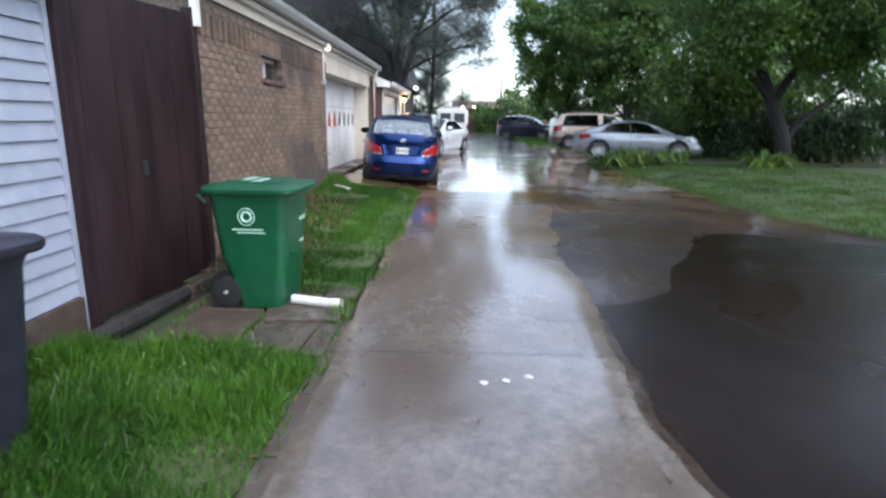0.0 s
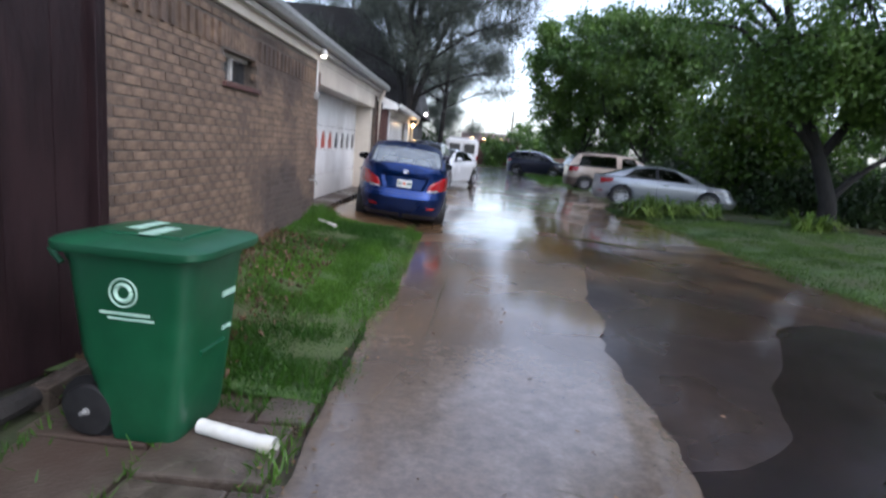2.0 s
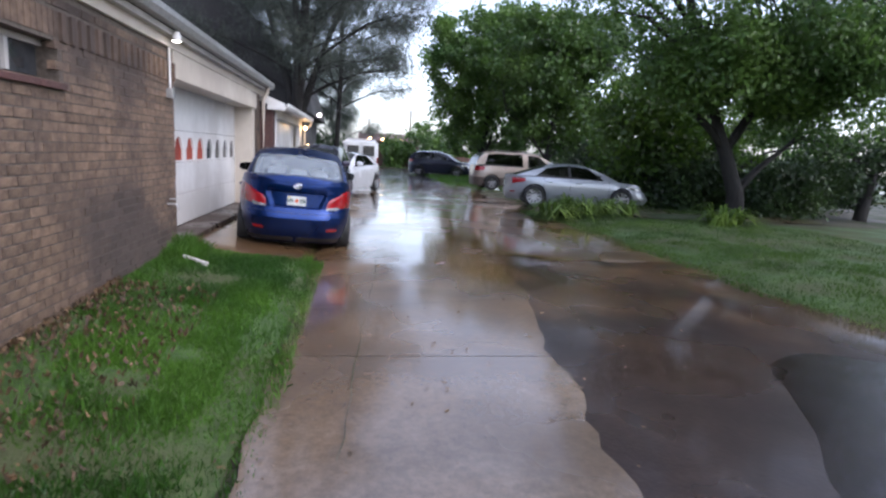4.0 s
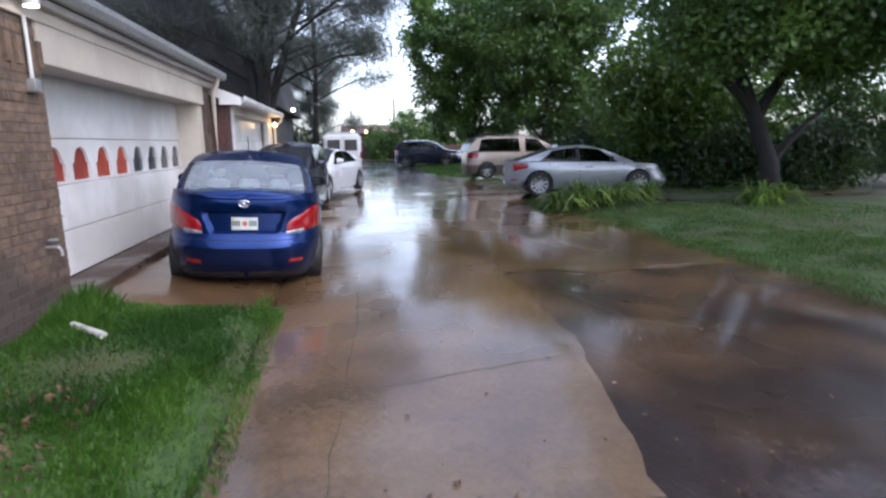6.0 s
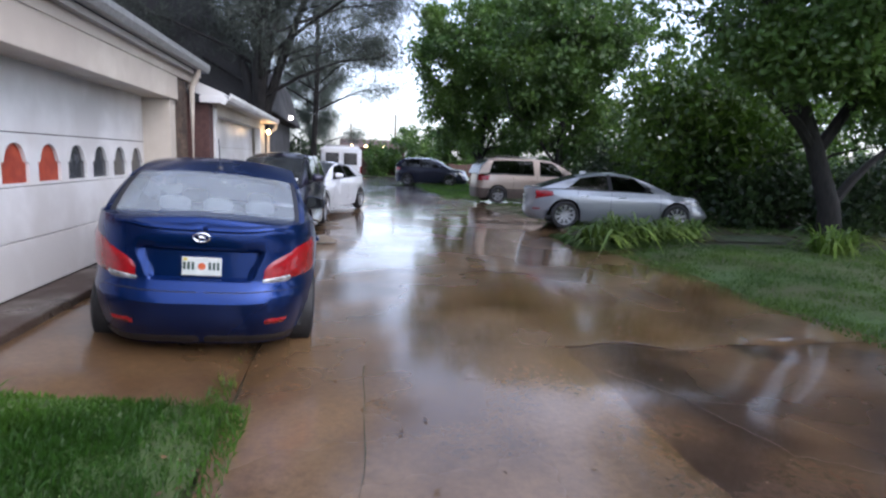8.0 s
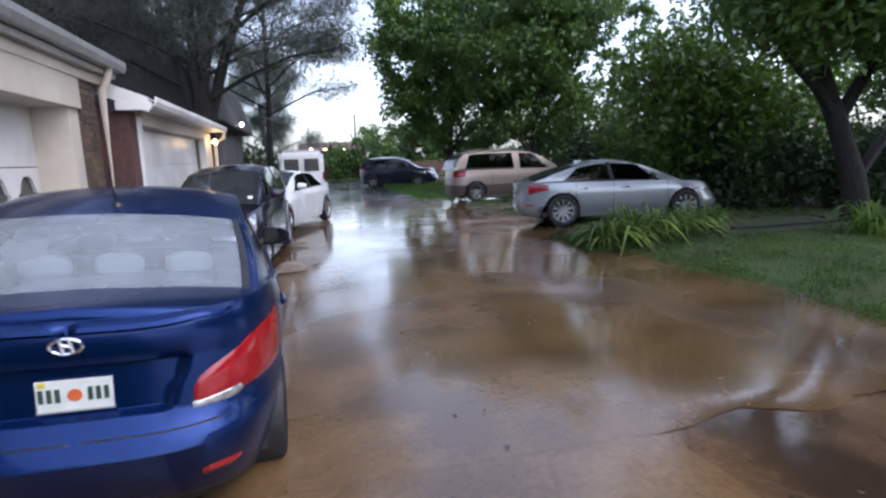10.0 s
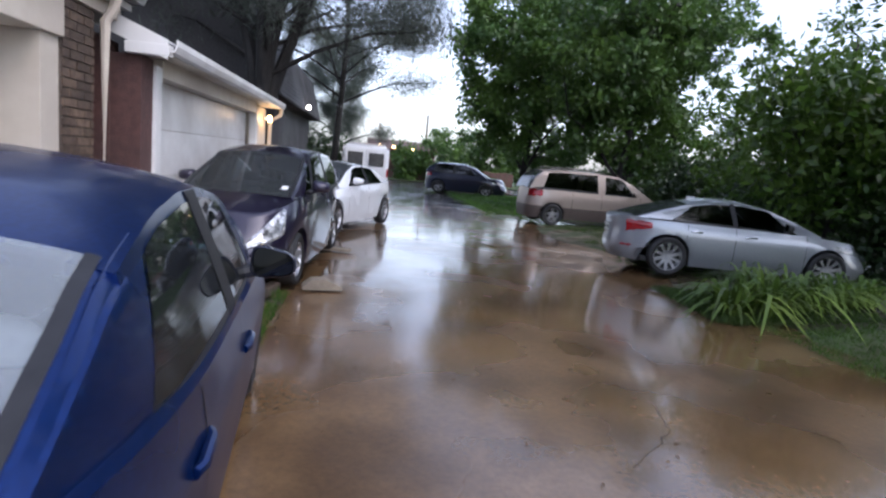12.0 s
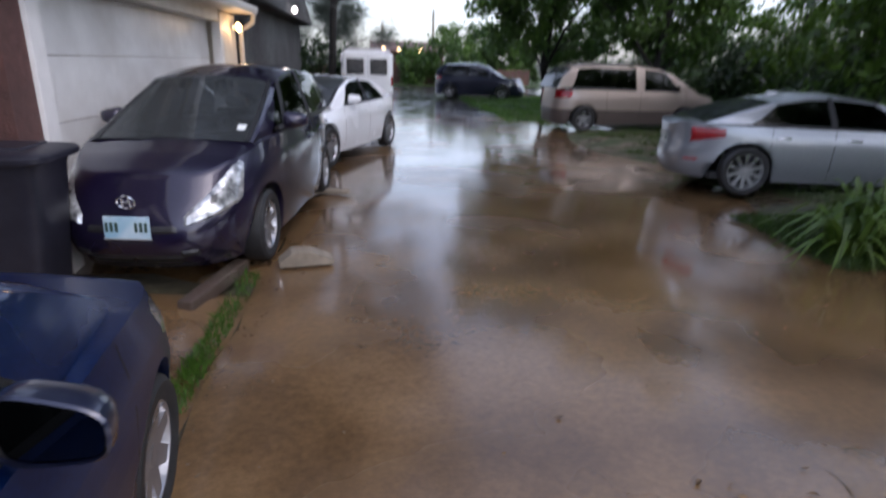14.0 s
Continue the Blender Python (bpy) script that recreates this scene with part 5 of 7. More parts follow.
plum.plate_at(4.115, 0, 0.50, 3, True, "plate_blue", "ink")
ring_badge(plum, 4.09, 0, 0.665, 12, 0.058, 0.045, (((-0.026, -0.03), (-0.022, 0.03)), ((0.026, -0.03), (0.022, 0.03)), ((-0.022, 0.0), (0.022, 0.0))))
for s in (1, -1):
    part("lamp_bulb", plum.patch(0.785, 0.805, 0.735, 0.835, s, 0.022, 5, 5), M["dark_pane"], plum.root)
part("wiper", tube([(3.22, -0.1, 1.0), (3.16, 0.45, 1.02)], 0.008, 6), M["plastic"], plum.root)
part("wiper", tube([(3.22, 0.2, 1.0), (3.14, -0.5, 1.02)], 0.008, 6), M["plastic"], plum.root)
part("inspection_sticker", plum.pane(((0.93, 0.565), (0.955, 0.565), (0.955, 0.577), (0.93, 0.577)), 0.006), M["white_ink"], plum.root)

# white saloon beyond it
white = Car("car", pose(0.74, 27.39, 0.015, 0, 0, -110), "white saloon with dark windows parked nose out", "car",
            4.65, 1.78, deck=((0.0, 0.96), (0.1, 1.0), (0.7, 1.02), (1.3, 0.98), (3.2, 0.94), (4.2, 0.82), (4.65, 0.68)),
            roof=((0.55, 1.0), (1.1, 1.22), (1.6, 1.37), (2.1, 1.415), (2.5, 1.40), (3.0, 1.24), (3.55, 0.95)), belt=((0.4, 1.0), (1.0, 0.99), (3.6, 0.92)),
            wheels=(0.98, 3.83), R=0.33, track=1.56, paint=M["white_car"], n=4.0, rear=((0, 0.08), (0.35, 0), (1, 0.04)), front=((0, 0.12), (0.35, 0), (1, 0.28)), roof_w=0.68)
white.side_window(1.15, 2.1, 2.05, 1.6)
white.side_window(2.18, 3.2, 2.75, 2.13)
white.side_ends(1.15, 1.6, 3.2, 2.75)
white.side_post(2.09, 2.19, 2.14, 2.04)
white.side_lines((1.3, 2.14, 3.25), (1.6, 2.45))
white.mirrors(3.0)
white.wheels_on(7, 0.23)
for s in (1, -1):
    part("tail_lamp", white.patch(0.17, 0.29, 0.72, 0.94, s, 0.008, 8, 4), M["red_lens"], white.root)
    part("headlamp", white.patch(0.70, 0.85, 0.68, 0.92, s, 0.008, 10, 4), M["clear_lens"], white.root, smooth=True)

# silver saloon on the other side
silver = Car("car", pose(4.93, 22.72, 0.05, 0, 0, -9), "silver saloon with split-spoke alloy wheels parked under the trees", "car",
             4.87, 1.84, deck=((0.0, 0.92), (0.12, 0.99), (0.6, 1.0), (1.2, 0.97), (3.4, 0.94), (4.3, 0.86), (4.87, 0.68)),
             roof=((0.35, 1.0), (0.8, 1.17), (1.25, 1.32), (1.75, 1.42), (2.2, 1.435), (2.65, 1.38), (3.1, 1.20), (3.65, 0.95)), belt=((0.3, 1.01), (1.2, 0.99), (3.8, 0.91)),
             wheels=(0.95, 3.78), R=0.345, track=1.61, paint=M["silver"], n=2.9, rear=((0, 0.12), (0.15, 0.03), (0.4, 0), (0.7, 0.05), (1, 0.02)), front=((0, 0.12), (0.35, 0), (1, 0.3)), roof_w=0.68, scale=0.895)
silver.side_window(0.92, 2.05, 2.0, 1.32)
silver.side_window(2.12, 3.25, 2.72, 2.06)
silver.side_ends(0.92, 1.32, 3.25, 2.72)
silver.side_post(2.04, 2.13, 2.07, 1.99)
silver.handle = M["chrome"]
silver.side_lines((1.25, 2.09, 3.35), (1.4, 2.35))
silver.mirrors(2.95, material=M["plastic"])
silver.wheels_on(10, 0.255)
for s in (1, -1):
    part("tail_lamp", silver.patch(0.185, 0.265, 0.63, 0.93, s, 0.012, 12, 4, shape=lambda u, v: (u, v * (1 - 0.45 * u) + 0.40 * u)), M["red_lens"], silver.root, "red tail lamp", smooth=True)
    part("headlamp", silver.patch(0.71, 0.84, 0.7, 0.9, s, 0.008, 10, 4), M["clear_lens"], silver.root, smooth=True)
    part("rear_reflector", silver.patch(0.17, 0.22, 0.3, 0.36, s, 0.006, 5, 2), M["red_lens"], silver.root)
part("aerial_fin", box(1.45, 1.62, -0.02, 0.02, 1.36, 1.44, 0.012), M["silver"], silver.root)
silver.plate_at(0.03, 0, 0.72, -6)

# champagne people carrier
mini = Car("minivan", pose(5.22, 29.64, 0.05, 0, 0, 3), "champagne minivan with taupe lower panels and roof rails", "minivan",
           4.93, 1.86, deck=((0.0, 1.08), (3.6, 1.05), (3.9, 1.03), (4.5, 0.92), (4.93, 0.75)),
           roof=((0.02, 1.08), (0.15, 1.40), (0.4, 1.64), (0.9, 1.71), (2.2, 1.72), (2.9, 1.66), (3.4, 1.42), (4.0, 1.04)), belt=((0.0, 1.1), (4.0, 1.02)),
           wheels=(0.76, 3.62), R=0.325, track=1.64, paint=M["gold"], n=5.0, rear=((0, 0.04), (0.4, 0), (1, 0.06)), front=((0, 0.12), (0.35, 0), (1, 0.3)), roof_w=0.78, lower=(0.42, M["taupe"]))
mini.side_window(0.4, 2.2, 2.15, 0.58)
mini.side_window(2.4, 3.55, 3.05, 2.4)
mini.side_ends(0.4, 0.58, 3.55, 3.05)
mini.side_post(2.19, 2.41, 2.41, 2.14, M["gold"])
mini.side_lines((1.35, 2.3, 3.6), (2.15, 2.55))
mini.mirrors(3.35)
mini.wheels_on(5, 0.21, "wide")
for s in (1, -1):
    part("tail_lamp", mini.patch(0.16, 0.28, 0.72, 1.0, s, 0.01, 8, 4), M["red_lens"], mini.root, "red tail lamp")
    part("roof_rail", tube([(0.7, -s * 0.62, 1.70), (0.8, -s * 0.62, 1.76), (2.3, -s * 0.62, 1.77), (2.4, -s * 0.62, 1.72)], 0.015, 6), M["plastic"], mini.root)
    part("headlamp", mini.patch(0.72, 0.84, 0.6, 0.85, s, 0.008, 8, 4), M["clear_lens"], mini.root)

# dark sport utility car by the far lawn
suv = Car("car", pose(3.7, 43.3, 0.0, 0, 0, -20), "dark navy sport utility car by the far lawn", "car",
          4.6, 1.85, deck=((0.0, 1.12), (3.1, 1.08), (3.5, 1.06), (4.2, 0.98), (4.6, 0.8)),
          roof=((0.05, 1.12), (0.3, 1.45), (0.6, 1.64), (1.2, 1.69), (2.2, 1.68), (2.8, 1.50), (3.5, 1.06)), belt=((0.0, 1.13), (3.6, 1.05)),
          wheels=(0.9, 3.55), R=0.35, track=1.63, paint=M["navy"], n=4.4, rear=((0, 0.06), (0.4, 0), (1, 0.06)), front=((0, 0.12), (0.35, 0), (1, 0.25)), roof_w=0.74)
suv.side_window(0.45, 1.7, 1.65, 0.7)
suv.side_window(1.8, 3.0, 2.55, 1.76)
suv.side_ends(0.45, 0.7, 3.0, 2.55)
suv.side_post(1.69, 1.81, 1.77, 1.64)
suv.side_lines((1.2, 1.75, 3.05), (1.4, 2.1))
suv.mirrors(2.9)
suv.wheels_on(5, 0.24)
for s in (1, -1):
    part("tail_lamp", suv.patch(0.16, 0.28, 0.75, 1.0, s, 0.01, 8, 4), M["red_lens"], suv.root)
    part("headlamp", suv.patch(0.70, 0.85, 0.66, 0.85, s, 0.01, 8, 4), M["clear_lens"], suv.root)

# white panel van, seen from behind
van = thing("van", pose(0.55, 36.0, 0, 0, 0, 0) @ Matrix.Scale(0.92, 4), "white panel van seen from its twin rear doors", "van")
bm = prism_y([(0.02, 0.45), (0.0, 0.6), (0.02, 1.2), (0.06, 1.75), (0.14, 2.02), (0.3, 2.1), (3.9, 2.1), (4.5, 1.5), (5.3, 1.2), (5.4, 0.5), (4.9, 0.4)], -0.98, 0.98)
bmesh.ops.bevel(bm, geom=[e for e in bm.edges if abs(abs(e.verts[0].co.x) - 0.98) < 0.01 and abs(e.verts[0].co.x - e.verts[1].co.x) < 0.01], offset=0.12, segments=4, affect="EDGES")
part("body", bm, M["white_car"], van, smooth=True)
for s in (-1, 1):
    door = part("rear_door", box(min(s * 0.02, s * 0.88), max(s * 0.02, s * 0.88), -0.03, 0.03, 0.55, 1.95, 0.02), M["white_car"], van)
    part("pane", box(min(s * 0.12, s * 0.76), max(s * 0.12, s * 0.76), -0.05, -0.028, 1.22, 1.78, 0.03), M["dark_pane"], door)
    part("tail_lamp", box(min(s * 0.90, s * 0.98), max(s * 0.90, s * 0.98), -0.01, 0.06, 0.8, 1.15, 0.01), M["red_lens"], van)
    for yy in (0.9, 4.4):
        wheel = part("wheel", lathe([(0.0, -0.1), (0.36, -0.1), (0.37, -0.06), (0.37, 0.06), (0.36, 0.1), (0.0, 0.1)], 24, "X", m=pose(s * 0.86, yy, 0.37)), M["black"], van)
part("bumper", box(-0.98, 0.98, -0.12, 0.05, 0.42, 0.58, 0.03), M["galvanised"], van)
part("roof_rack", box(-0.8, 0.8, 0.8, 0.86, 2.1, 2.18, 0.01), M["galvanised"], van)


# ---- the green wheeled bin ----
def wheeled_bin(m, paint, label, marks):
    b = thing("wheeled_bin", m, label, "bin")
    # x to its right, y from the front (negative) to the wheels (positive)
    levels = ((0.0, 0.255, 0.225), (0.05, 0.265, 0.24), (0.45, 0.285, 0.285), (0.92, 0.31, 0.33), (0.96, 0.325, 0.345), (1.0, 0.33, 0.35))
    bm = bmesh.new()
    rings = []
    for z, hx, hy in levels:
        ring = []
        for k in range(40):
            a = math.tau * k / 40
            c, s = math.cos(a), math.sin(a)
            px = hx * math.copysign(abs(c) ** 0.28, c)
            py = hy * math.copysign(abs(s) ** 0.28, s)
            zz = z
            if z < 0.3 and py > 0:
                zz = max(z, 0.0)
                py = min(py, 0.10 if z < 0.06 else py)
            ring.append(bm.verts.new((px, py, zz)))
        rings.append(ring)
    for a, c in zip(rings, rings[1:]):
        for k in range(40):
            bm.faces.new((a[k], a[(k + 1) % 40], c[(k + 1) % 40], c[k]))
    bm.faces.new(list(reversed(rings[0])))
    part("body", bm, paint, b, smooth=True)
    bm = bmesh.new()
    top = []
    for q, z in ((1.10, 0.985), (1.13, 1.0), (1.13, 1.03), (1.08, 1.045), (0.8, 1.062), (0.45, 1.070), (0.0, 1.072)):
        ring = []
        for k in range(40):
            a = math.tau * k / 40
            c, s = math.cos(a), math.sin(a)
            ring.append(bm.verts.new((0.33 * q * math.copysign(abs(c) ** 0.3, c), 0.36 * q * math.copysign(abs(s) ** 0.3, s) - 0.01, z)))
        top.append(ring)
    for a, c in zip(top, top[1:]):
        for k in range(40):
            bm.faces.new((a[k], a[(k + 1) % 40], c[(k + 1) % 40], c[k]))
    bmesh.ops.remove_doubles(bm, verts=bm.verts, dist=0.0005)
    lid = part("lid", bm, paint, b, "moulded lid with a raised panel", smooth=True)
    part("panel", box(-0.2, 0.2, -0.24, 0.2, 1.055, 1.080, 0.012), paint, lid)
    part("handle", tube([(-0.24, 0.37, 0.9), (-0.24, 0.43, 0.96), (0.24, 0.43, 0.96), (0.24, 0.37, 0.9)], 0.016, 8), paint, b)
    part("axle", tube([(-0.31, 0.24, 0.14), (0.31, 0.24, 0.14)], 0.012, 8), M["galvanised"], b)
    for s in (-1, 1):
        w = part("wheel", lathe([(0.02, -0.03), (0.10, -0.03), (0.13, -0.025), (0.14, 0.0), (0.13, 0.025), (0.10, 0.03), (0.02, 0.03)], 24, "X", m=pose(s * 0.247, 0.235, 0.14)), M["black"], b, smooth=True)
        part("hub", lathe([(0.0, s * 0.036), (0.02, s * 0.035), (0.022, 0)], 10, "X", m=pose(s * 0.247, 0.235, 0.14)), M["galvanised"], w)
        part("wheel_arch", lathe([(0.0, s * 0.0), (0.175, 0), (0.175, s * 0.004), (0, s * 0.004)], 24, "X", m=pose(s * 0.235, 0.225, 0.15)), M["plastic"], b)
    for z in (0.70, 0.46) if marks else ():
        part("lift_bar", tube([(-0.12, -0.29, z), (0.12, -0.29, z)], 0.014, 8), paint, b)
    if marks:
        bm = bmesh.new()
        tube([(-0.309, 0.07 * math.cos(a), 0.80 + 0.07 * math.sin(a)) for a in [math.tau * k / 24 for k in range(25)]], 0.006, 4, bm, caps=False)
        tube([(-0.308, 0.04 * math.cos(a), 0.80 + 0.04 * math.sin(a)) for a in [math.tau * k / 20 for k in range(21)]], 0.012, 4, bm, caps=False)
        part("seal_mark", bm, M["bin_print"], b, "white printed round seal")
        part("print_bar", box(-0.3010, -0.292, -0.13, 0.13, 0.685, 0.700), M["bin_print"], b)
        part("print_bar", box(-0.2995, -0.290, -0.15, 0.09, 0.660, 0.672), M["bin_print"], b)
        part("sticker", box(-0.22, 0.02, -0.10, -0.02, 1.079, 1.083), M["bin_print"], lid, "torn white paper sticker")
        part("sticker", box(-0.1, 0.16, 0.05, 0.12, 1.079, 1.082), M["bin_print"], lid, "torn white paper sticker")
        part("side_mark", box(0.06, 0.2, -0.318, -0.298, 0.72, 0.75), M["bin_print"], b)
        part("side_mark", box(0.10, 0.19, -0.300, -0.28, 0.52, 0.54), M["bin_print"], b)
    return b


wheeled_bin(pose(-0.70, 6.98, -0.195, 0, 0, 86) @ Matrix.Scale(0.965, 4), M["bin_green"], "green plastic wheeled bin with a white seal, on slabs", True)
wheeled_bin(pose(-1.30, 4.45, -0.21, 0, 0, 80), M["bin_dark"], "black wheeled bin standing in the grass", False)
wheeled_bin(pose(-1.28, 18.72, 0.1, 0, 0, 95) @ Matrix.Scale(0.88, 4), M["bin_dark"], "black wheeled bin between the parked cars and garage", False)

pipe = thing("drain_pipe", pose(-0.03, 6.74, -0.15, 0, 0, -14), "broken white plastic drain pipe lying by the bin", "pipe")
part("tube", tube([(-0.42, 0.02, 0), (0.0, 0, 0.0)], 0.040, 14, caps=False), M["pipe"], pipe, smooth=True)
part("collar", tube([(-0.05, 0, 0), (0.03, 0, 0)], 0.046, 14, caps=False), M["pipe"], pipe, smooth=True)
blk = thing("wood_block", pose(0.40, 19.42, 0.03, 0, 0, 12), "short timber wedge on the wet drive", "block")
part("wedge", prism([(-0.2, 0), (0.22, 0), (0.22, 0.03), (0.05, 0.11), (-0.1, 0.11), (-0.2, 0.03)], -0.08, 0.10), M["wood"], blk)
blk2 = thing("wood_block", pose(0.42, 21.95, 0.03, 0, 0, -8), "flat timber offcut by the rear wheel", "block")
part("plank", box(-0.22, 0.2, -0.06, 0.06, 0, 0.05, 0.008), M["wood"], blk2)
stone = thing("edging_stone", pose(-0.15, 18.95, 0.03, 0, 0, -12), "short pale concrete edging stone by the drive", "stone")
part("stone", box(-0.05, 0.06, -0.45, 0.4, -0.03, 0.07, 0.02), M["slab"], stone)
stick = thing("plastic_strip", pose(-1.08, 12.2, gz(-1.08, 12.2) + 0.04, 0, 8, -35), "pale split pipe lying in the grass", "pipe")
part("strip", tube([(-0.19, 0, 0), (0.17, 0, 0.01)], [0.026, 0.03], 8), M["trim"], stick)

# pale reflection flecks, leaves and twigs on the drive
rl = random.Random(8)
lit = bmesh.new()
for k in range(900):
    x, y = rl.uniform(-0.2, 5.6), rl.uniform(4.5, 24)
    if rl.random() < 0.4:
        x = rl.gauss(0.14, 0.12)
    z = gz(x, y) + lerp(0.05, 0.014, smooth_step(y, 6, 13))
    if x > 2.1 and z < -0.15:
        continue
    a, r = rl.uniform(0, 6.28), rl.uniform(0.008, 0.026)
    vs = [lit.verts.new((x + r * q * math.cos(a + w), y + r * q * math.sin(a + w), z + rl.uniform(0, 0.012))) for q, w in ((1, 0), (0.5, 1.3), (1, 3.1), (0.5, 4.5))]
    lit.faces.new(vs)
tagged(mesh_object("leaf_litter", lit, M["litter"]), "scattered wet fallen leaves on the paving", "leaves", kind="stuff")
lit = bmesh.new()
for k in range(1500):
    x, y = -1.47 + 0.95 * rl.random() ** 2.2, rl.uniform(7.4, 11.2)
    z = gz(x, y) + 0.05
    a, r = rl.uniform(0, 6.28), rl.uniform(0.010, 0.026)
    vs = [lit.verts.new((x + r * q * math.cos(a + w), y + r * q * math.sin(a + w), z + rl.uniform(-0.02, 0.05))) for q, w in ((1, 0), (0.5, 1.3), (1, 3.1), (0.5, 4.5))]
    lit.faces.new(vs)
tagged(mesh_object("leaf_litter", lit, M["litter"]), "heap of brown dead leaves at the wall foot", "leaves", kind="stuff")
# three flat pale blobs that stand in for faint reflections on the wet concrete
for x, y in ((1.26, 5.49), (1.40, 5.55), (1.12, 5.45)):
    lit = bmesh.new()
    bmesh.ops.create_icosphere(lit, subdivisions=1, radius=0.028)
    for v in lit.verts:
        v.co.z *= 0.25
        v.co += Vector((rl.uniform(-0.012, 0.012), rl.uniform(-0.012, 0.012), 0))
    bmesh.ops.translate(lit, verts=lit.verts, vec=(x, y, gz(x, y) + 0.047))
    tagged(mesh_object("paper_scrap", lit, M["pipe"]), "pale fleck modelled for a faint reflection on wet concrete", "litter", group="paper scraps")


# ---- plants ----
def quads_mesh(name, V, material, per=4, parent=None):
    """V: (n, per, 3) corners of separate faces."""
    n = len(V)
    me = bpy.data.meshes.new(name)
    me.vertices.add(n * per)
    me.vertices.foreach_set("co", V.reshape(-1).astype(np.float32))
    me.loops.add(n * per)
    me.loops.foreach_set("vertex_index", np.arange(n * per, dtype=np.int32))
    me.polygons.add(n)
    me.polygons.foreach_set("loop_start", np.arange(0, n * per, per, dtype=np.int32))
    me.polygons.foreach_set("loop_total", np.full(n, per, dtype=np.int32))
    me.update(calc_edges=True)
    me.materials.append(material)
    ob = new(name, me)
    ob.parent = parent
    return ob


def leaf_quads(rng, C, size, aspect=0.5, droop=0.0):
    """Folded leaf shapes at the places C, turned at random."""
    n = len(C)
    d = rng.normal(size=(n, 3))
    d[:, 2] -= droop
    d /= np.linalg.norm(d, axis=1, keepdims=True)
    e = np.cross(d, rng.normal(size=(n, 3)))
    e /= np.linalg.norm(e, axis=1, keepdims=True) + 1e-9
    s = size * rng.uniform(0.6, 1.35, (n, 1))
    return np.stack([C - d * s, C + e * s * aspect, C + d * s, C - e * s * aspect], 1)


def blades(name, rng, X, Y, h, w, material, label, lean=0.5, z_fun=gz, lift=0.0):
    n = len(X)
    Z = np.array([z_fun(a, b) for a, b in zip(X, Y)]) + lift
    H = h * rng.uniform(0.45, 1.25, n) * np.array([0.35 + 1.25 * max(0.0, 0.5 + 0.9 * noise.noise((a * 2.3, b * 2.3, 8.1))) for a, b in zip(X, Y)])
    A, D = rng.uniform(0, 6.283, n), rng.uniform(0, 6.283, n)
    B = np.stack([X, Y, Z], 1)
    side = np.stack([np.cos(A), np.sin(A), np.zeros(n)], 1) * (w * rng.uniform(0.6, 1.3, n))[:, None]
    ln = rng.uniform(0.1, 1.0, n) * lean
    tip = np.stack([np.cos(D) * ln * H, np.sin(D) * ln * H, H * np.sqrt(np.maximum(0.15, 1 - ln * ln))], 1)
    mid = tip * 0.55 + np.array([0, 0, 1.0]) * (H * 0.12)[:, None]
    V = np.stack([B - side, B + side, B + mid + side * 0.7, B + tip, B + mid - side * 0.7], 1)
    return tagged(quads_mesh(name, V, material, 5), label, "grass", kind="stuff")


rng = np.random.default_rng(5)


def patchy(rng, n, x0, x1, y0, y1, keep):
    X, Y = rng.uniform(x0, x1, n), rng.uniform(y0, y1, n)
    k = np.array([keep(a, b) for a, b in zip(X, Y)]) > rng.uniform(0, 1, n)
    return X[k], Y[k]


n1 = lambda a, b, s: 0.5 + 0.9 * noise.noise((a * s, b * s, 1.3))
X, Y = patchy(rng, 60000, -1.84, 0.16, 2.4, 5.85, lambda a, b: 0.25 + 0.75 * n1(a, b, 1.8) - 0.5 * max(0, a + 0.1) * 4)
blades("grass", rng, X, Y, 0.13, 0.004, M["grass"], "lush uncut green grass on the verge", 0.9)
X, Y = patchy(rng, 146000, -1.5, 0.24, 7.12, 12.95, lambda a, b: (0.35 if b < 7.45 else 1) * (0.2 + 0.9 * n1(a, b, 1.4)) * (0.12 if a < -1.08 + 0.12 * math.sin(b * 3) + 0.3 * (n1(a, b, 2.6) - 0.5) and b < 10.3 else 1) * (1 if a < -0.12 + 0.25 * n1(b, 2.0, 1.7) - 0.2 else 0.3))
blades("grass", rng, X, Y, 0.06, 0.004, M["grass"], "short green grass below the brick wall", 0.9)
X, Y = patchy(rng, 1200, -1.46, -1.1, 12.3, 12.98, lambda a, b: 1)
blades("grass", rng, X, Y, 0.15, 0.005, M["grass"], "tall grass tuft at the garage corner", 0.9)
X, Y = patchy(rng, 7000, -0.03, 0.10, 12.9, 19.2, lambda a, b: n1(a, b, 1.1) * (1 if b < 13.35 or b > 17.3 else 0.02))
blades("grass", rng, X, Y, 0.06, 0.004, M["grass"], "line of grass in the joint beside the drive", 0.9, lift=0.01)
X, Y = patchy(rng, 4200, -1.4, 0.1, 5.75, 7.55, lambda a, b: 0.9 if (abs((a + 0.61) % 0.6) < 0.06 or a > -0.1 or b < 5.95) else 0.02)
blades("grass", rng, X, Y, 0.09, 0.004, M["grass"], "weeds growing in the slab joints", 0.9)
X, Y = patchy(rng, 100000, 5.35, 11, 8.5, 19.3, lambda a, b: (a > 5.45 + verge(b) + 0.15 * n1(b, 3.0, 0.9)) * (0.3 + 0.8 * n1(a, b, 0.8)) * (1 if a < 8 else 0.5))
blades("grass", rng, X, Y, 0.05, 0.006, M["grass_lawn_shaded"], "mown lawn grass under the trees", 0.9, lift=0.02)
X, Y = patchy(rng, 14000, 5.0, 7.4, 19.3, 21.0, lambda a, b: 0.25 + n1(a, b, 1.2))
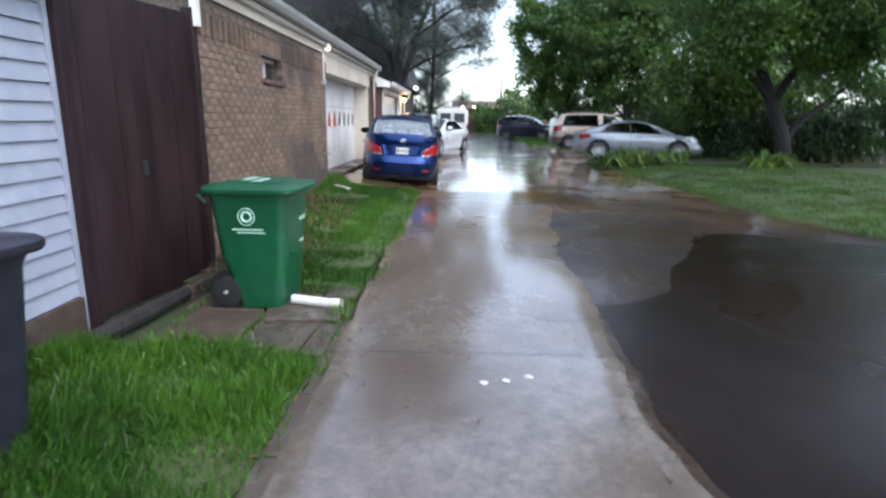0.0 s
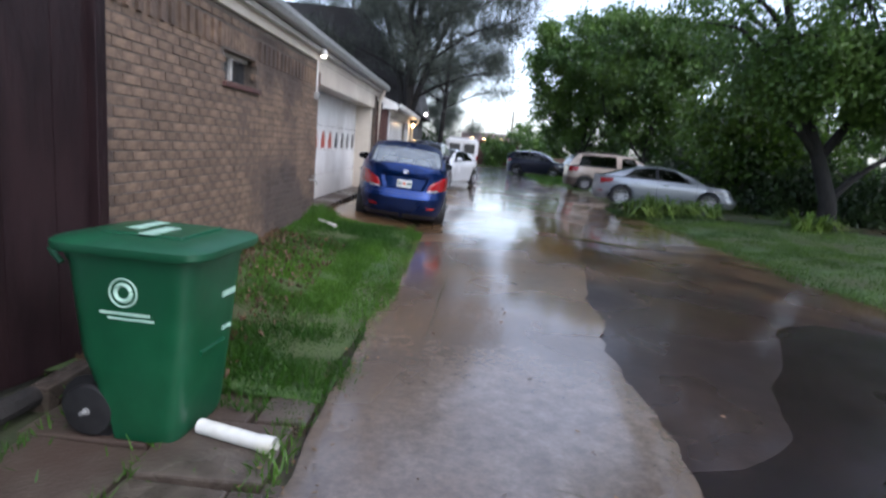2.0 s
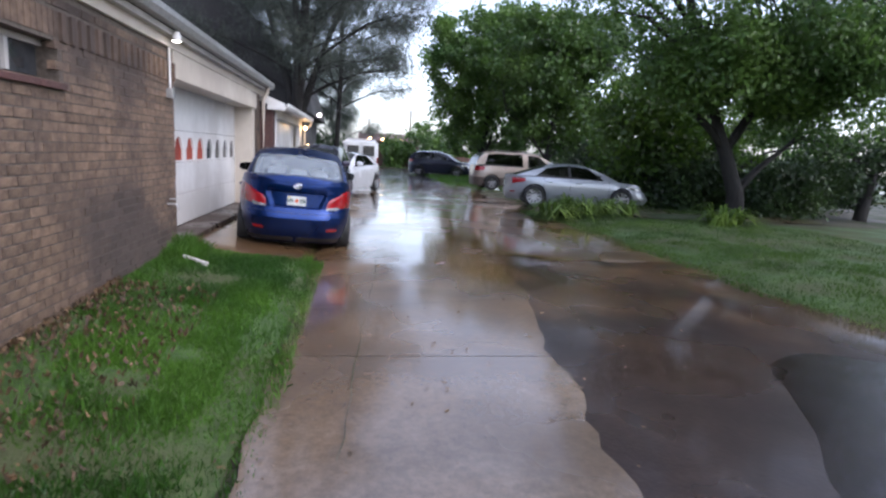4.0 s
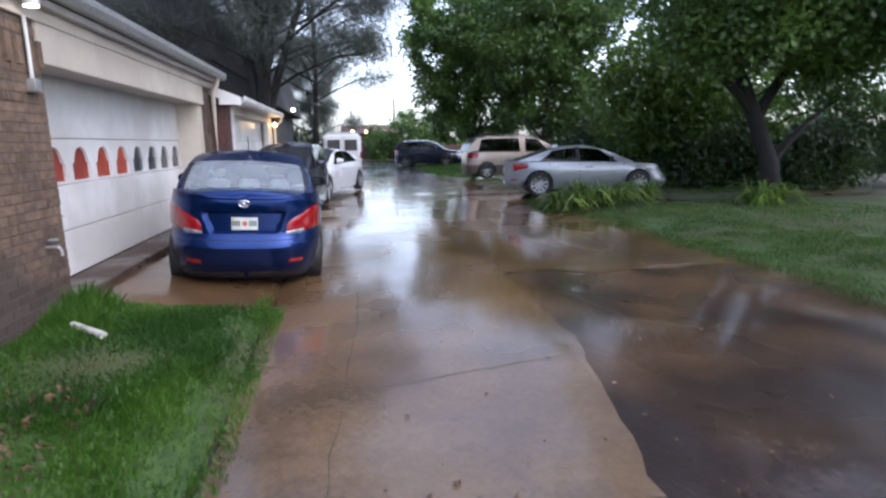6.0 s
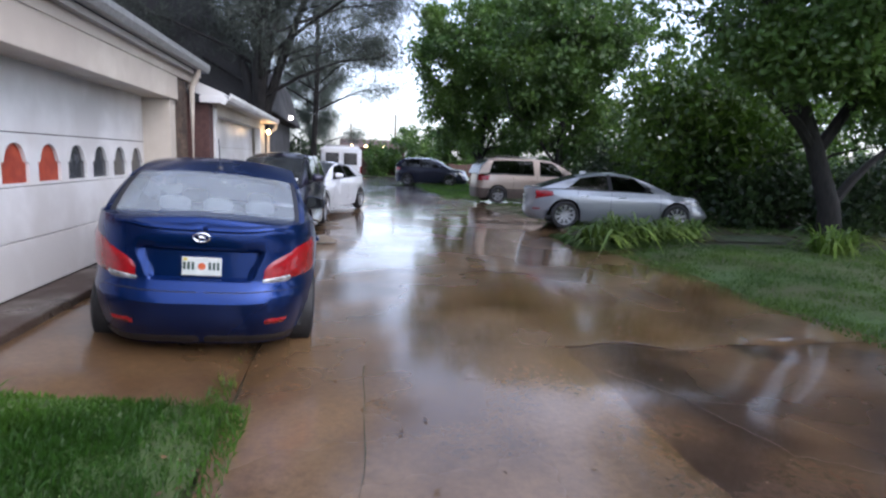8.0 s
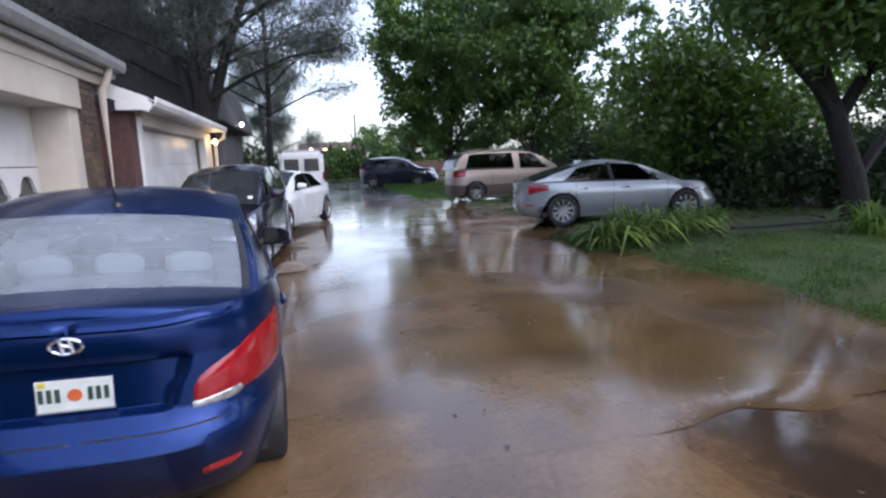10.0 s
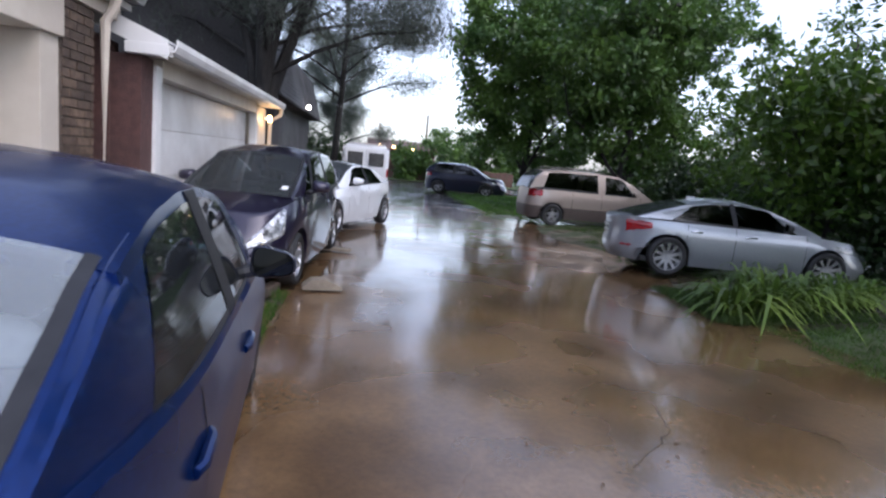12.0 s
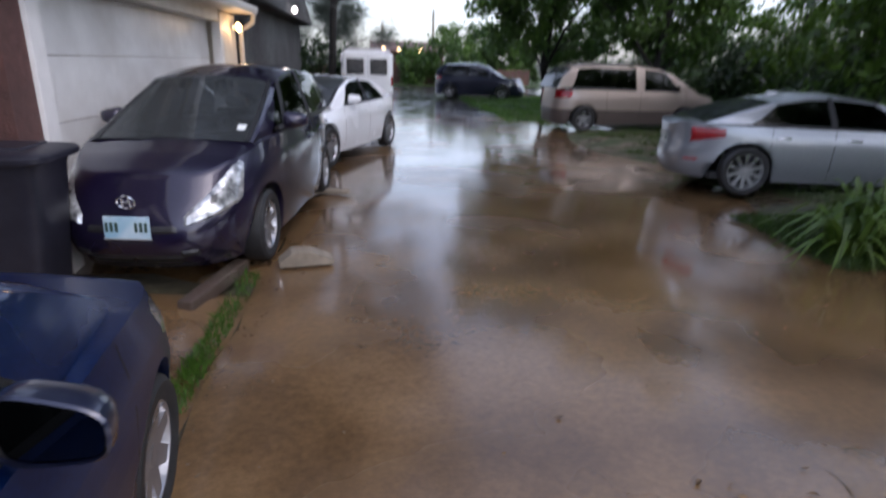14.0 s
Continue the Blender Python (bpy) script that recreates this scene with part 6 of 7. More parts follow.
blades("grass", rng, X, Y, 0.07, 0.006, M["grass_lawn_shaded"], "low grass along the muddy lane edge", 0.9, lift=0.03)
X, Y = patchy(rng, 26000, 5.6, 11.5, 20.6, 29.3, lambda a, b: max(0.0, 1.5 * n1(a, b, 0.9) - 0.45))
blades("grass", rng, X, Y, 0.07, 0.007, M["grass_lawn_shaded"], "thin patchy grass round the parked cars", 0.9, lift=0.03)
X, Y = patchy(rng, 30000, 4.6, 13, 31.2, 43, lambda a, b: 0.8)
blades("grass", rng, X, Y, 0.09, 0.012, M["grass"], "bright lawn grass by the street", 0.9, lift=0.04)


def strap_plant(x, y, r, n, h, seed):
    """A clump of long arching strap leaves."""
    q = random.Random(seed)
    t = thing("strap_leaf_plant", pose(x, y, gz(x, y)), "clump of long arching green strap leaves at the lawn edge", "plant", "strap-leaf plants")
    rest_bm = bmesh.new()
    for k in range(int(n * 0.72)):
        bm = bmesh.new() if k < 36 else rest_bm
        a, rr = q.uniform(0, 6.28), r * 0.55 * math.sqrt(q.random())
        bx, by = rr * math.cos(a), rr * math.sin(a)
        out = q.uniform(0.35, 1.25) if k < 36 else q.uniform(0.12, 0.95)
        b = a + q.uniform(-0.7, 0.7)
        L = h * q.uniform(0.45, 1.3)
        w = q.uniform(0.02, 0.034)
        prev = None
        for j in range(7):
            u = j / 6
            d = out * L * (u ** 1.4)
            z = L * (1.25 * u - (0.75 + 0.5 * out) * u * u) * 1.15
            c = Vector((bx + d * math.cos(b), by + d * math.sin(b), max(0.01, z)))
            s = Vector((-math.sin(b), math.cos(b), 0)) * (w * (1 - u ** 3 * 0.95))
            cur = (bm.verts.new(c - s), bm.verts.new(c + s))
            if prev:
                bm.faces.new((prev[0], prev[1], cur[1], cur[0]))
            prev = cur
        if k < 36:
            part("leaf", bm, M["strap"], t, smooth=True)
    part("leaf_mass", rest_bm, M["strap"], t, smooth=True)
    return t


for i, (x, y, r, n, h) in enumerate(((5.45, 19.75, 0.34, 105, 0.86), (5.95, 19.8, 0.40, 120, 0.98), (6.55, 20.0, 0.42, 110, 0.92), (7.2, 20.2, 0.42, 100, 0.80), (6.1, 20.35, 0.36, 80, 0.85), (7.85, 20.4, 0.38, 90, 0.72), (9.3, 18.4, 0.5, 110, 0.9), (9.9, 18.7, 0.35, 70, 0.8))):
    strap_plant(x, y, r, n, h, i)


def tree(name, x, y, trunk_pts, limbs, crown, label, leaf, leaf_size, n_leaf, seed, droop=0.2, aspect=0.45, cluster=0.32, category="tree", twig_n=5, per_tip=None, bark="bark"):
    """trunk_pts: (x, y, z, radius) round the foot; limbs: (start index, dx, dy, dz, radius); crown: ellipsoids (x, y, z, rx, ry, rz, weight) that the twigs grow into."""
    q = random.Random(seed)
    g = np.random.default_rng(seed)
    t = thing(name, pose(x, y, gz(x, y) - 0.05), label, category)
    bm = bmesh.new()
    pts = [Vector(p[:3]) for p in trunk_pts]
    tube(pts, [p[3] for p in trunk_pts], 10, bm)
    joints_ = [(p, r[3]) for p, r in zip(pts, trunk_pts)]
    for i, dx, dy, dz, r in limbs:
        a = pts[i]
        e = a + Vector((dx, dy, dz))
        line = [a.lerp(e, u) + Vector((q.uniform(-1, 1), q.uniform(-1, 1), q.uniform(-0.5, 1) + 1.2 * math.sin(u * 3))) * 0.12 * (0 < u < 1) for u in (0, 0.25, 0.5, 0.75, 1)]
        tube(line, [r * (1 - 0.72 * k / 4) for k in range(5)], 7, bm)
        joints_ += [(p, r * 0.4) for p in line[1:]]
    # twigs from limbs into the crown
    tips, weights = [], []
    for cx, cy, cz, rx, ry, rz, wgt in crown:
        for _ in range(int(wgt)):
            v = Vector((q.gauss(0, 1), q.gauss(0, 1), q.gauss(0, 1))).normalized() * (q.random() ** 0.4)
            p = Vector((cx + v.x * rx, cy + v.y * ry, cz + v.z * rz))
            if p.z < 0.15:
                p.z = 0.15
            tips.append(p)
    for k, p in enumerate(tips):
        if k % twig_n == 0:
            b = min(joints_, key=lambda j: (j[0] - p).length)[0]
            m_ = b.lerp(p, 0.5) + Vector((q.uniform(-0.2, 0.2), q.uniform(-0.2, 0.2), 0.15))
            tube([b, m_, p], [0.03, 0.018, 0.006], 4, bm, caps=False)
    part("trunk", bm, M[bark], t, smooth=True)
    T = np.array([tuple(p) for p in tips])
    idx = g.integers(0, len(T), n_leaf)
    C = T[idx] + g.normal(size=(n_leaf, 3)) * cluster * np.array([1, 1, 0.75])
    C = C[C[:, 2] > 0.05]
    quads_mesh("crown", leaf_quads(g, C, leaf_size, aspect, droop), M[leaf], 4, t)
    return t

# the big tree by the lawn, with boughs reaching over the lane
tree("tree", 10.8, 20.0, ((0, 0, 0, 0.27), (-0.1, 0.0, 0.8, 0.21), (-0.5, 0.1, 1.9, 0.18), (-1.1, 0.1, 3.1, 0.15), (-1.7, 0.0, 4.4, 0.12), (-2.1, 0, 5.8, 0.11), (-2.3, 0, 7.2, 0.06)),
     ((2, 1.6, -0.6, 2.6, 0.14), (2, -2.4, -0.5, 1.9, 0.12), (3, -2.8, -1.6, 1.6, 0.1), (3, 2.4, -1.5, 2.6, 0.11), (4, -2.6, -2.2, 1.2, 0.09), (4, 1.2, -2.8, 2.0, 0.09), (4, -1.8, 1.6, 2.2, 0.09), (5, -2.6, 0.2, 1.2, 0.07), (1, 1.9, 0.4, 1.6, 0.12)),
     # the lobes at z 8.6 and 8.2 are unseen, added to darken lane reflections
     ((-2.6, -0.8, 5.2, 2.6, 2.6, 1.7, 60), (-0.4, -2.4, 6.2, 2.6, 2.4, 1.9, 36), (2.4, -1.2, 5.2, 2.4, 2.2, 2.0, 34), (-1.5, 0, 7.6, 2.8, 2.6, 1.5, 36), (1.6, -3.0, 3.8, 1.8, 1.3, 0.9, 60), (-1.2, -0.8, 4.3, 3.2, 2.6, 0.8, 120), (2.2, 0.0, 3.1, 1.9, 1.8, 1.1, 45), (0.6, -1.8, 4.4, 1.8, 1.2, 1.0, 90), (-1.6, -1.2, 3.6, 2.0, 1.6, 0.7, 175), (-3.6, -2.6, 8.6, 3.0, 2.8, 1.1, 170), (-0.5, -4.0, 8.2, 2.6, 2.2, 1.1, 90), (0.4, -1.0, 3.4, 1.2, 1.0, 0.6, 105)),
     "large spreading broadleaf tree with a leaning dark trunk", "leaf", 0.078, 74000, 11, 0.35, cluster=0.24)
# tree in front: overhanging bough at the start of the walk
tree("tree", 10.6, 10.5, ((0, 0, 0, 0.3), (-0.2, 0.2, 1.6, 0.25), (-0.6, 0.5, 3.2, 0.2), (-1.2, 0.6, 5.0, 0.14), (-1.6, 0.8, 7.0, 0.06)),
     ((2, -3.0, 0.6, 2.2, 0.12), (3, -2.8, -0.6, 1.2, 0.09), (2, 1.5, 1.5, 2.5, 0.12), (3, -1.6, 1.6, 1.4, 0.08)),
     ((-3.0, 0.6, 5.7, 2.0, 1.9, 0.9, 80), (-1.5, 0.6, 6.6, 2.2, 2.0, 1.2, 80), (1.0, 1.0, 6.0, 2.4, 2.2, 1.6, 70)),
     "broadleaf tree whose bough hangs over the lawn", "leaf", 0.095, 7000, 12, 0.4, cluster=0.18)
# woodland edge behind the parked cars
woods = ((9.6, 32.6, 9.6, 2.8, "leaf", 13, 210), (11.8, 27.4, 4.8, 2.4, "leaf_light", 14, 95), (12.2, 35.0, 9.0, 3.0, "leaf", 16, 130), (14.6, 29.5, 7.6, 2.8, "leaf", 17, 80), (7.5, 37.8, 10.4, 3.4, "leaf", 21, 280),
         (13.6, 24.4, 4.0, 2.4, "leaf_light", 22, 90), (16.4, 21.8, 3.4, 2.4, "leaf_dark", 23, 90))
for x, y, h, r, lf, seed, k in woods:
    q = random.Random(seed)
    tree("tree", x, y, ((0, 0, 0, 0.2), (q.uniform(-0.2, 0.2), 0, 1.4, 0.16), (q.uniform(-0.5, 0.5), 0.2, h * 0.5, 0.11), (q.uniform(-0.6, 0.6), 0.2, h * 0.85, 0.05)),
         tuple((1 + j % 2, r * 0.8 * math.cos(j * 1.4 + seed), r * 0.8 * math.sin(j * 1.4 + seed), h * 0.22, 0.07) for j in range(6)),
         ((-r * 0.35, -0.3, h * 0.62, r * 0.8, r * 0.8, h * 0.26, k * 0.45), (r * 0.4, -0.4, h * 0.75, r * 0.75, r * 0.75, h * 0.24, k * 0.35), (0, 0.6, h * 0.36, r * 0.9, r * 0.6, h * 0.24, k * 0.45)),
         "dense dark broadleaf tree behind the parked cars", lf, 0.12 if y > 31 else 0.085, int(k * (125 if x < 10.5 and h > 6 else 80)), seed, 0.35, category="tree", cluster=0.27 if x < 10.5 and h > 6 else 0.17)
# paler young tree between
tree("tree", 10.2, 23.9, ((0, 0, 0, 0.12), (0.1, 0, 1.3, 0.1), (0.2, 0, 2.6, 0.06), (0.1, 0, 3.6, 0.03)), ((1, 1.1, -0.3, 1.0, 0.05), (1, -1.2, -0.2, 1.2, 0.05), (2, 0.8, -0.4, 0.8, 0.04)),
     ((-0.6, -0.2, 3.2, 1.5, 1.2, 0.9, 90), (0.8, -0.3, 2.6, 1.4, 1.2, 0.8, 80), (0, 0, 1.5, 1.6, 1.0, 0.7, 50)), "young tree with pale fresh green leaves", "leaf_light", 0.11, 8000, 31, 0.5, cluster=0.5)


def hedge(x, y, blobs, leaf, size, n, seed, label):
    g = np.random.default_rng(seed)
    t = thing("shrub", pose(x, y, gz(x, y)), label, "shrub")
    q = random.Random(seed)
    bm = bmesh.new()
    T = []
    for cx, cy, cz, rx, ry, rz in blobs:
        tube([(cx, cy, -0.05), (cx + q.uniform(-0.2, 0.2), cy, cz * 0.6), (cx + q.uniform(-0.3, 0.3), cy + 0.1, cz + rz * 0.5)], [0.05, 0.035, 0.012], 6, bm)
        for _ in range(40):
            v = Vector((q.gauss(0, 1), q.gauss(0, 1), q.gauss(0, 1))).normalized() * q.uniform(0.55, 1.0)
            T.append((cx + v.x * rx, cy + v.y * ry, max(0.1, cz + v.z * rz)))
    part("stems", bm, M["bark"], t)
    T = np.array(T)
    C = T[g.integers(0, len(T), n)] + g.normal(size=(n, 3)) * 0.22
    C = C[C[:, 2] > 0.03]
    quads_mesh("foliage", leaf_quads(g, C, size, 0.45, 0.3), M[leaf], 4, t)


for i, (x, y, w, h) in enumerate(((10.4, 25.4, 1.6, 1.5), (11.4, 22.8, 1.6, 1.4), (13.2, 21.4, 1.5, 1.3), (12.4, 27.5, 2.0, 1.7), (10.6, 30.5, 1.8, 1.6), (13.6, 34.5, 2.4, 2.0), (17.5, 26.0, 2.4, 1.6), (12.6, 39.5, 2.2, 1.9), (17.0, 36.0, 3.0, 2.2))):
    hedge(x, y, ((-w * 0.45, 0, h * 0.45, w * 0.6, w * 0.6, h * 0.5), (w * 0.45, 0.1, h * 0.5, w * 0.6, w * 0.6, h * 0.55), (0, -0.2, h * 0.75, w * 0.5, w * 0.5, h * 0.45)), "leaf_dark", 0.085, 8200, 50 + i, "dense dark shrub under the trees")
hedge(4.3, 56.5, ((-0.9, 0, 1.3, 1.4, 1.4, 1.5), (1.5, 0, 1.6, 2.2, 1.6, 2.0)), "leaf", 0.16, 5200, 90, "rounded green shrub across the street")
hedge(8.5, 61, ((-1.5, 0, 2.0, 2.6, 1.6, 2.4), (1.5, 0, 2.2, 2.6, 1.6, 2.6)), "leaf", 0.16, 7000, 91, "tall green hedge across the street")
hedge(30, 48, ((-5, 0, 1.6, 4, 1.6, 2.0), (2, 0, 2.2, 4, 1.6, 2.6), (8, 0, 1.8, 4, 1.6, 2.2)), "leaf", 0.2, 8000, 95, "distant row of shrubs beyond the lawn")
hedge(38, 30, ((-3, 3, 1.6, 3, 2, 1.8), (2, -2, 2.2, 3, 3, 2.4), (3, -9, 1.8, 3, 3, 2.0)), "leaf", 0.2, 8000, 96, "distant row of shrubs beyond the lawn")
# unseen shrubs, added to block low sky and darken the blue car's reflections
for y in (-4.0, 1.5, 7.0, 12.5):
    hedge(16.5, y, ((0, -1.6, 1.8, 1.6, 2.0, 2.0), (0.4, 1.4, 2.2, 1.7, 2.0, 2.3)), "leaf_dark", 0.2, 4200, 100 + int(y), "added dark shrub, out of view, that blocks low sky")
hedge(14.5, 62, ((-2.5, 0, 2.2, 3.0, 1.6, 2.6), (2.5, 0, 2.6, 3.0, 1.6, 3.0)), "leaf", 0.18, 7000, 92, "tall green hedge across the street")


def feather_tree(x, y, h, r, spread, label, seed, n_limb=26, lean=0.0, z0=0.25, forks=0):
    """A casuarina-like tree: long fine drooping sprays on thin ascending limbs."""
    q = random.Random(seed)
    g = np.random.default_rng(seed)
    t = thing("tree", pose(x, y, -0.05), label, "tree")
    bm = bmesh.new()
    spine = [Vector((lean * u * h + 0.15 * math.sin(u * 5 + seed), 0.1 * math.sin(u * 7), u * h)) for u in [k / 8 for k in range(9)]]
    tube(spine, [r * (1 - 0.85 * k / 8) for k in range(9)], 9, bm)
    tips = []
    for k in range(forks):
        a = 0.35 + k * 2.2
        line = [spine[1].lerp(spine[2], 0.4 * k) + Vector((math.cos(a) * h * 0.20 * s ** 1.3, math.sin(a) * h * 0.20 * s ** 1.3, h * 0.55 * s)) for s in (0, 0.2, 0.4, 0.6, 0.8, 1.0)]
        tube(line, [r * 0.7 * (1 - 0.8 * j / 5) for j in range(6)], 8, bm)
        for j in range(22):
            p = line[2 + j % 4]
            d = Vector((q.gauss(0, 1), q.gauss(0, 1), q.uniform(-0.3, 0.5))) * 0.75
            tube([p, p + d * 0.5 + Vector((0, 0, 0.15)), p + d], [0.022, 0.012, 0.004], 4, bm, caps=False)
            tips += [tuple(p + d * s2) for s2 in (0.6, 0.8, 1.0)]
    for k in range(n_limb):
        u = z0 + (0.98 - z0) * k / n_limb
        a = k * 2.4 + q.uniform(-0.4, 0.4)
        b = spine[min(7, int(u * 8))].lerp(spine[min(8, int(u * 8) + 1)], (u * 8) % 1)
        L = spread * (1.15 - 0.8 * u) * q.uniform(0.6, 1.2)
        line = [b + Vector((math.cos(a) * L * s, math.sin(a) * L * s, L * (0.62 * s - 0.25 * s * s))) + Vector((q.uniform(-1, 1), q.uniform(-1, 1), q.uniform(-1, 1))) * 0.1 * s for s in (0, 0.3, 0.6, 0.85, 1.0)]
        tube(line, [r * 0.28 * (1 - u * 0.6), 0.05 * (1.2 - u), 0.03, 0.018, 0.006], 5, bm, caps=False)
        for j in range(9):
            s = q.uniform(0.35, 1.0)
            i = min(3, int(s * 4))
            p = line[i].lerp(line[i + 1], q.random())
            d = Vector((math.cos(a + q.uniform(-1.2, 1.2)), math.sin(a + q.uniform(-1.2, 1.2)), q.uniform(-0.3, 0.6))) * q.uniform(0.3, 0.9) * min(1.2, L * 0.4)
            tube([p, p + d * 0.6 + Vector((0, 0, 0.06)), p + d], [0.014, 0.009, 0.004], 4, bm, caps=False)
            tips += [tuple(p + d * s2) for s2 in (0.35, 0.7, 1.0)]
    part("trunk", bm, M["bark"], t, smooth=True)
    T = np.array(tips)
    n = len(T) * 62
    C = T[g.integers(0, len(T), n)] + g.normal(size=(n, 3)) * 0.26
    quads_mesh("crown", leaf_quads(g, C, 0.14, 0.06, 1.0), M["needle"], 4, t)


feather_tree(-1.55, 26.1, 12.0, 0.24, 4.6, "tall feathery tree with a dark trunk behind the garages", 61, 44, 0.02, forks=4)
feather_tree(-0.75, 38.0, 14.5, 0.16, 5.4, "tall thin feathery tree by the lane end", 62, 46)
feather_tree(-5.5, 36.0, 11.0, 0.22, 4.0, "tall feathery tree behind the house", 63, 30, -0.03)
feather_tree(-1.4, 45.0, 7.5, 0.14, 2.6, "smaller feathery tree near the street", 64, 26)
hedge(-2.0, 40.0, ((-0.8, 0, 1.0, 1.0, 0.8, 1.1), (0.9, 0, 1.1, 1.0, 0.8, 1.2)), "leaf_dark", 0.1, 4200, 93, "dark shrub behind the white van")
hedge(-3.6, 37.0, ((-0.8, 0, 1.2, 1.2, 0.8, 1.3), (0.9, 0, 1.3, 1.2, 0.8, 1.4)), "leaf_dark", 0.1, 4200, 94, "dark shrub by the house corner")

# ---- the dark house beyond the garages ----
house = thing("house", pose(0, 0, 0), "dark two-storey house with a steep grey shingled mansard roof", "house")
part("wall", box(-9.5, -1.75, 27.0, 36.5, -0.2, 2.7), M["grey_shake"], house)
part("mansard", prism([(-1.35, 2.65), (-1.75, 4.1), (-3.6, 6.25), (-9.6, 6.35), (-9.8, 2.65)], 26.8, 36.6), M["shingle"], house, "dark shingled mansard roof")
for k in range(12):
    z = 2.68 + k * 0.12
    x = lerp(-1.345, -1.745, k / 12)
    part("shingle_course", prism([(x + 0.02, z), (x + 0.03, z + 0.01), (x - 0.02, z + 0.125), (x - 0.03, z + 0.125)], 26.78, 36.62), M["grey_shake"], house)
porch = thing("porch_lamp", pose(-1.28, 32.0, 2.83), "lit white globe lamp on the house", "lamp")
part("globe", lathe([(0.0, -0.075), (0.05, -0.055), (0.075, 0), (0.05, 0.055), (0.0, 0.075)], 14), M["lamp_white"], porch, smooth=True)
part("arm", tube([(-0.12, 0, 0), (0.0, 0, 0)], 0.02, 6), M["galvanised"], porch)

# ---- across the street ----
far_house = thing("house", pose(0, 0, 0), "low brick house with lit eaves across the street", "house")
part("wall", box(0.5, 6.4, 66, 74, 0, 2.3), M["red_wall"], far_house)
part("roof", prism_y([(65.4, 2.3), (65.4, 2.45), (70, 3.3), (74.6, 2.45), (74.6, 2.3)], 0.1, 6.8), M["red_wall"], far_house)
for x in (1.3, 2.6, 4.4):
    part("eaves_lamp", lathe([(0.0, -0.1), (0.14, -0.06), (0.16, 0), (0.1, 0.1), (0.0, 0.12)], 12, m=pose(x, 65.3, 2.55)), M["lamp"], far_house)
fence = thing("fence", pose(0, 0, 0), "low red-brown board fence beyond the street", "fence")
for k in range(40):
    part("board", box(-8 + k * 0.5, -7.53 + k * 0.5, 58.0, 58.04, 0, 1.15 + 0.03 * (k % 3)), M["red_wall"], fence)

# utility poles at the street
for x, y, h in ((5.2, 63, 5.4), (1.2, 70, 4.8)):
    p = thing("utility_pole", pose(x, y, 0), "weathered timber utility pole", "pole", "utility poles")
    part("pole", tube([(0, 0, 0), (0, 0, h)], [0.12, 0.08], 10), M["wood"], p)
    part("insulator", lathe([(0.0, 0.0), (0.05, 0.0), (0.06, 0.06), (0.03, 0.12), (0.0, 0.13)], 10, m=pose(0, 0, h)), M["trim"], p)
cable = thing("cable", pose(0, 0, 0), "dark overhead cable slung from the house to the poles", "cable")
part("wire", tube([lerp(-1.6, 5.2, k / 12) * Vector((1, 0, 0)) + Vector((0, lerp(33, 63, k / 12), lerp(3.4, 4.75, k / 12) - 0.5 * math.sin(math.pi * k / 12))) for k in range(13)], 0.012, 5), M["plastic"], cable)

# ---- cracks in the paving ----
rc = random.Random(3)


def crack(pts, w=0.004):
    bm = bmesh.new()
    prev = None
    for (xa, ya), (xb, yb) in zip(pts, pts[1:]):
        for k in range(9):
            u = k / 9
            x, y = lerp(xa, xb, u) + rc.uniform(-0.02, 0.02), lerp(ya, yb, u) + rc.uniform(-0.02, 0.02)
            d = Vector((yb - ya, xa - xb, 0)).normalized() * w * rc.uniform(0.35, 1.0)
            z = gz(x, y) + lerp(0.047, 0.011, smooth_step(y, 6, 13))
            cur = (bm.verts.new((x - d.x, y - d.y, z)), bm.verts.new((x + d.x, y + d.y, z)))
            if prev:
                bm.faces.new((prev[0], prev[1], cur[1], cur[0]))
            prev = cur
    tagged(mesh_object("crack", bm, M["soil"]), "dark crack in the wet paving", "crack", kind="structure")


for pts in (((1.35, 6.65), (1.75, 6.5), (2.15, 6.55)), ((2.6, 13.4), (3.0, 12.9), (3.5, 12.8), (4.3, 13.4)), ((3.0, 12.9), (3.2, 12.2), (3.9, 11.9)), ((1.0, 11.2), (1.7, 11.35), (2.4, 11.5)), ((0.2, 11.1), (0.8, 11.15)), ((3.6, 14.6), (4.4, 14.4), (5.2, 14.9)), ((2.3, 15.9), (2.8, 16.4), (2.9, 16.9)), ((0.62, 8.5), (0.72, 10.5), (0.85, 12.0), (0.92, 13.8))):
    crack(pts)

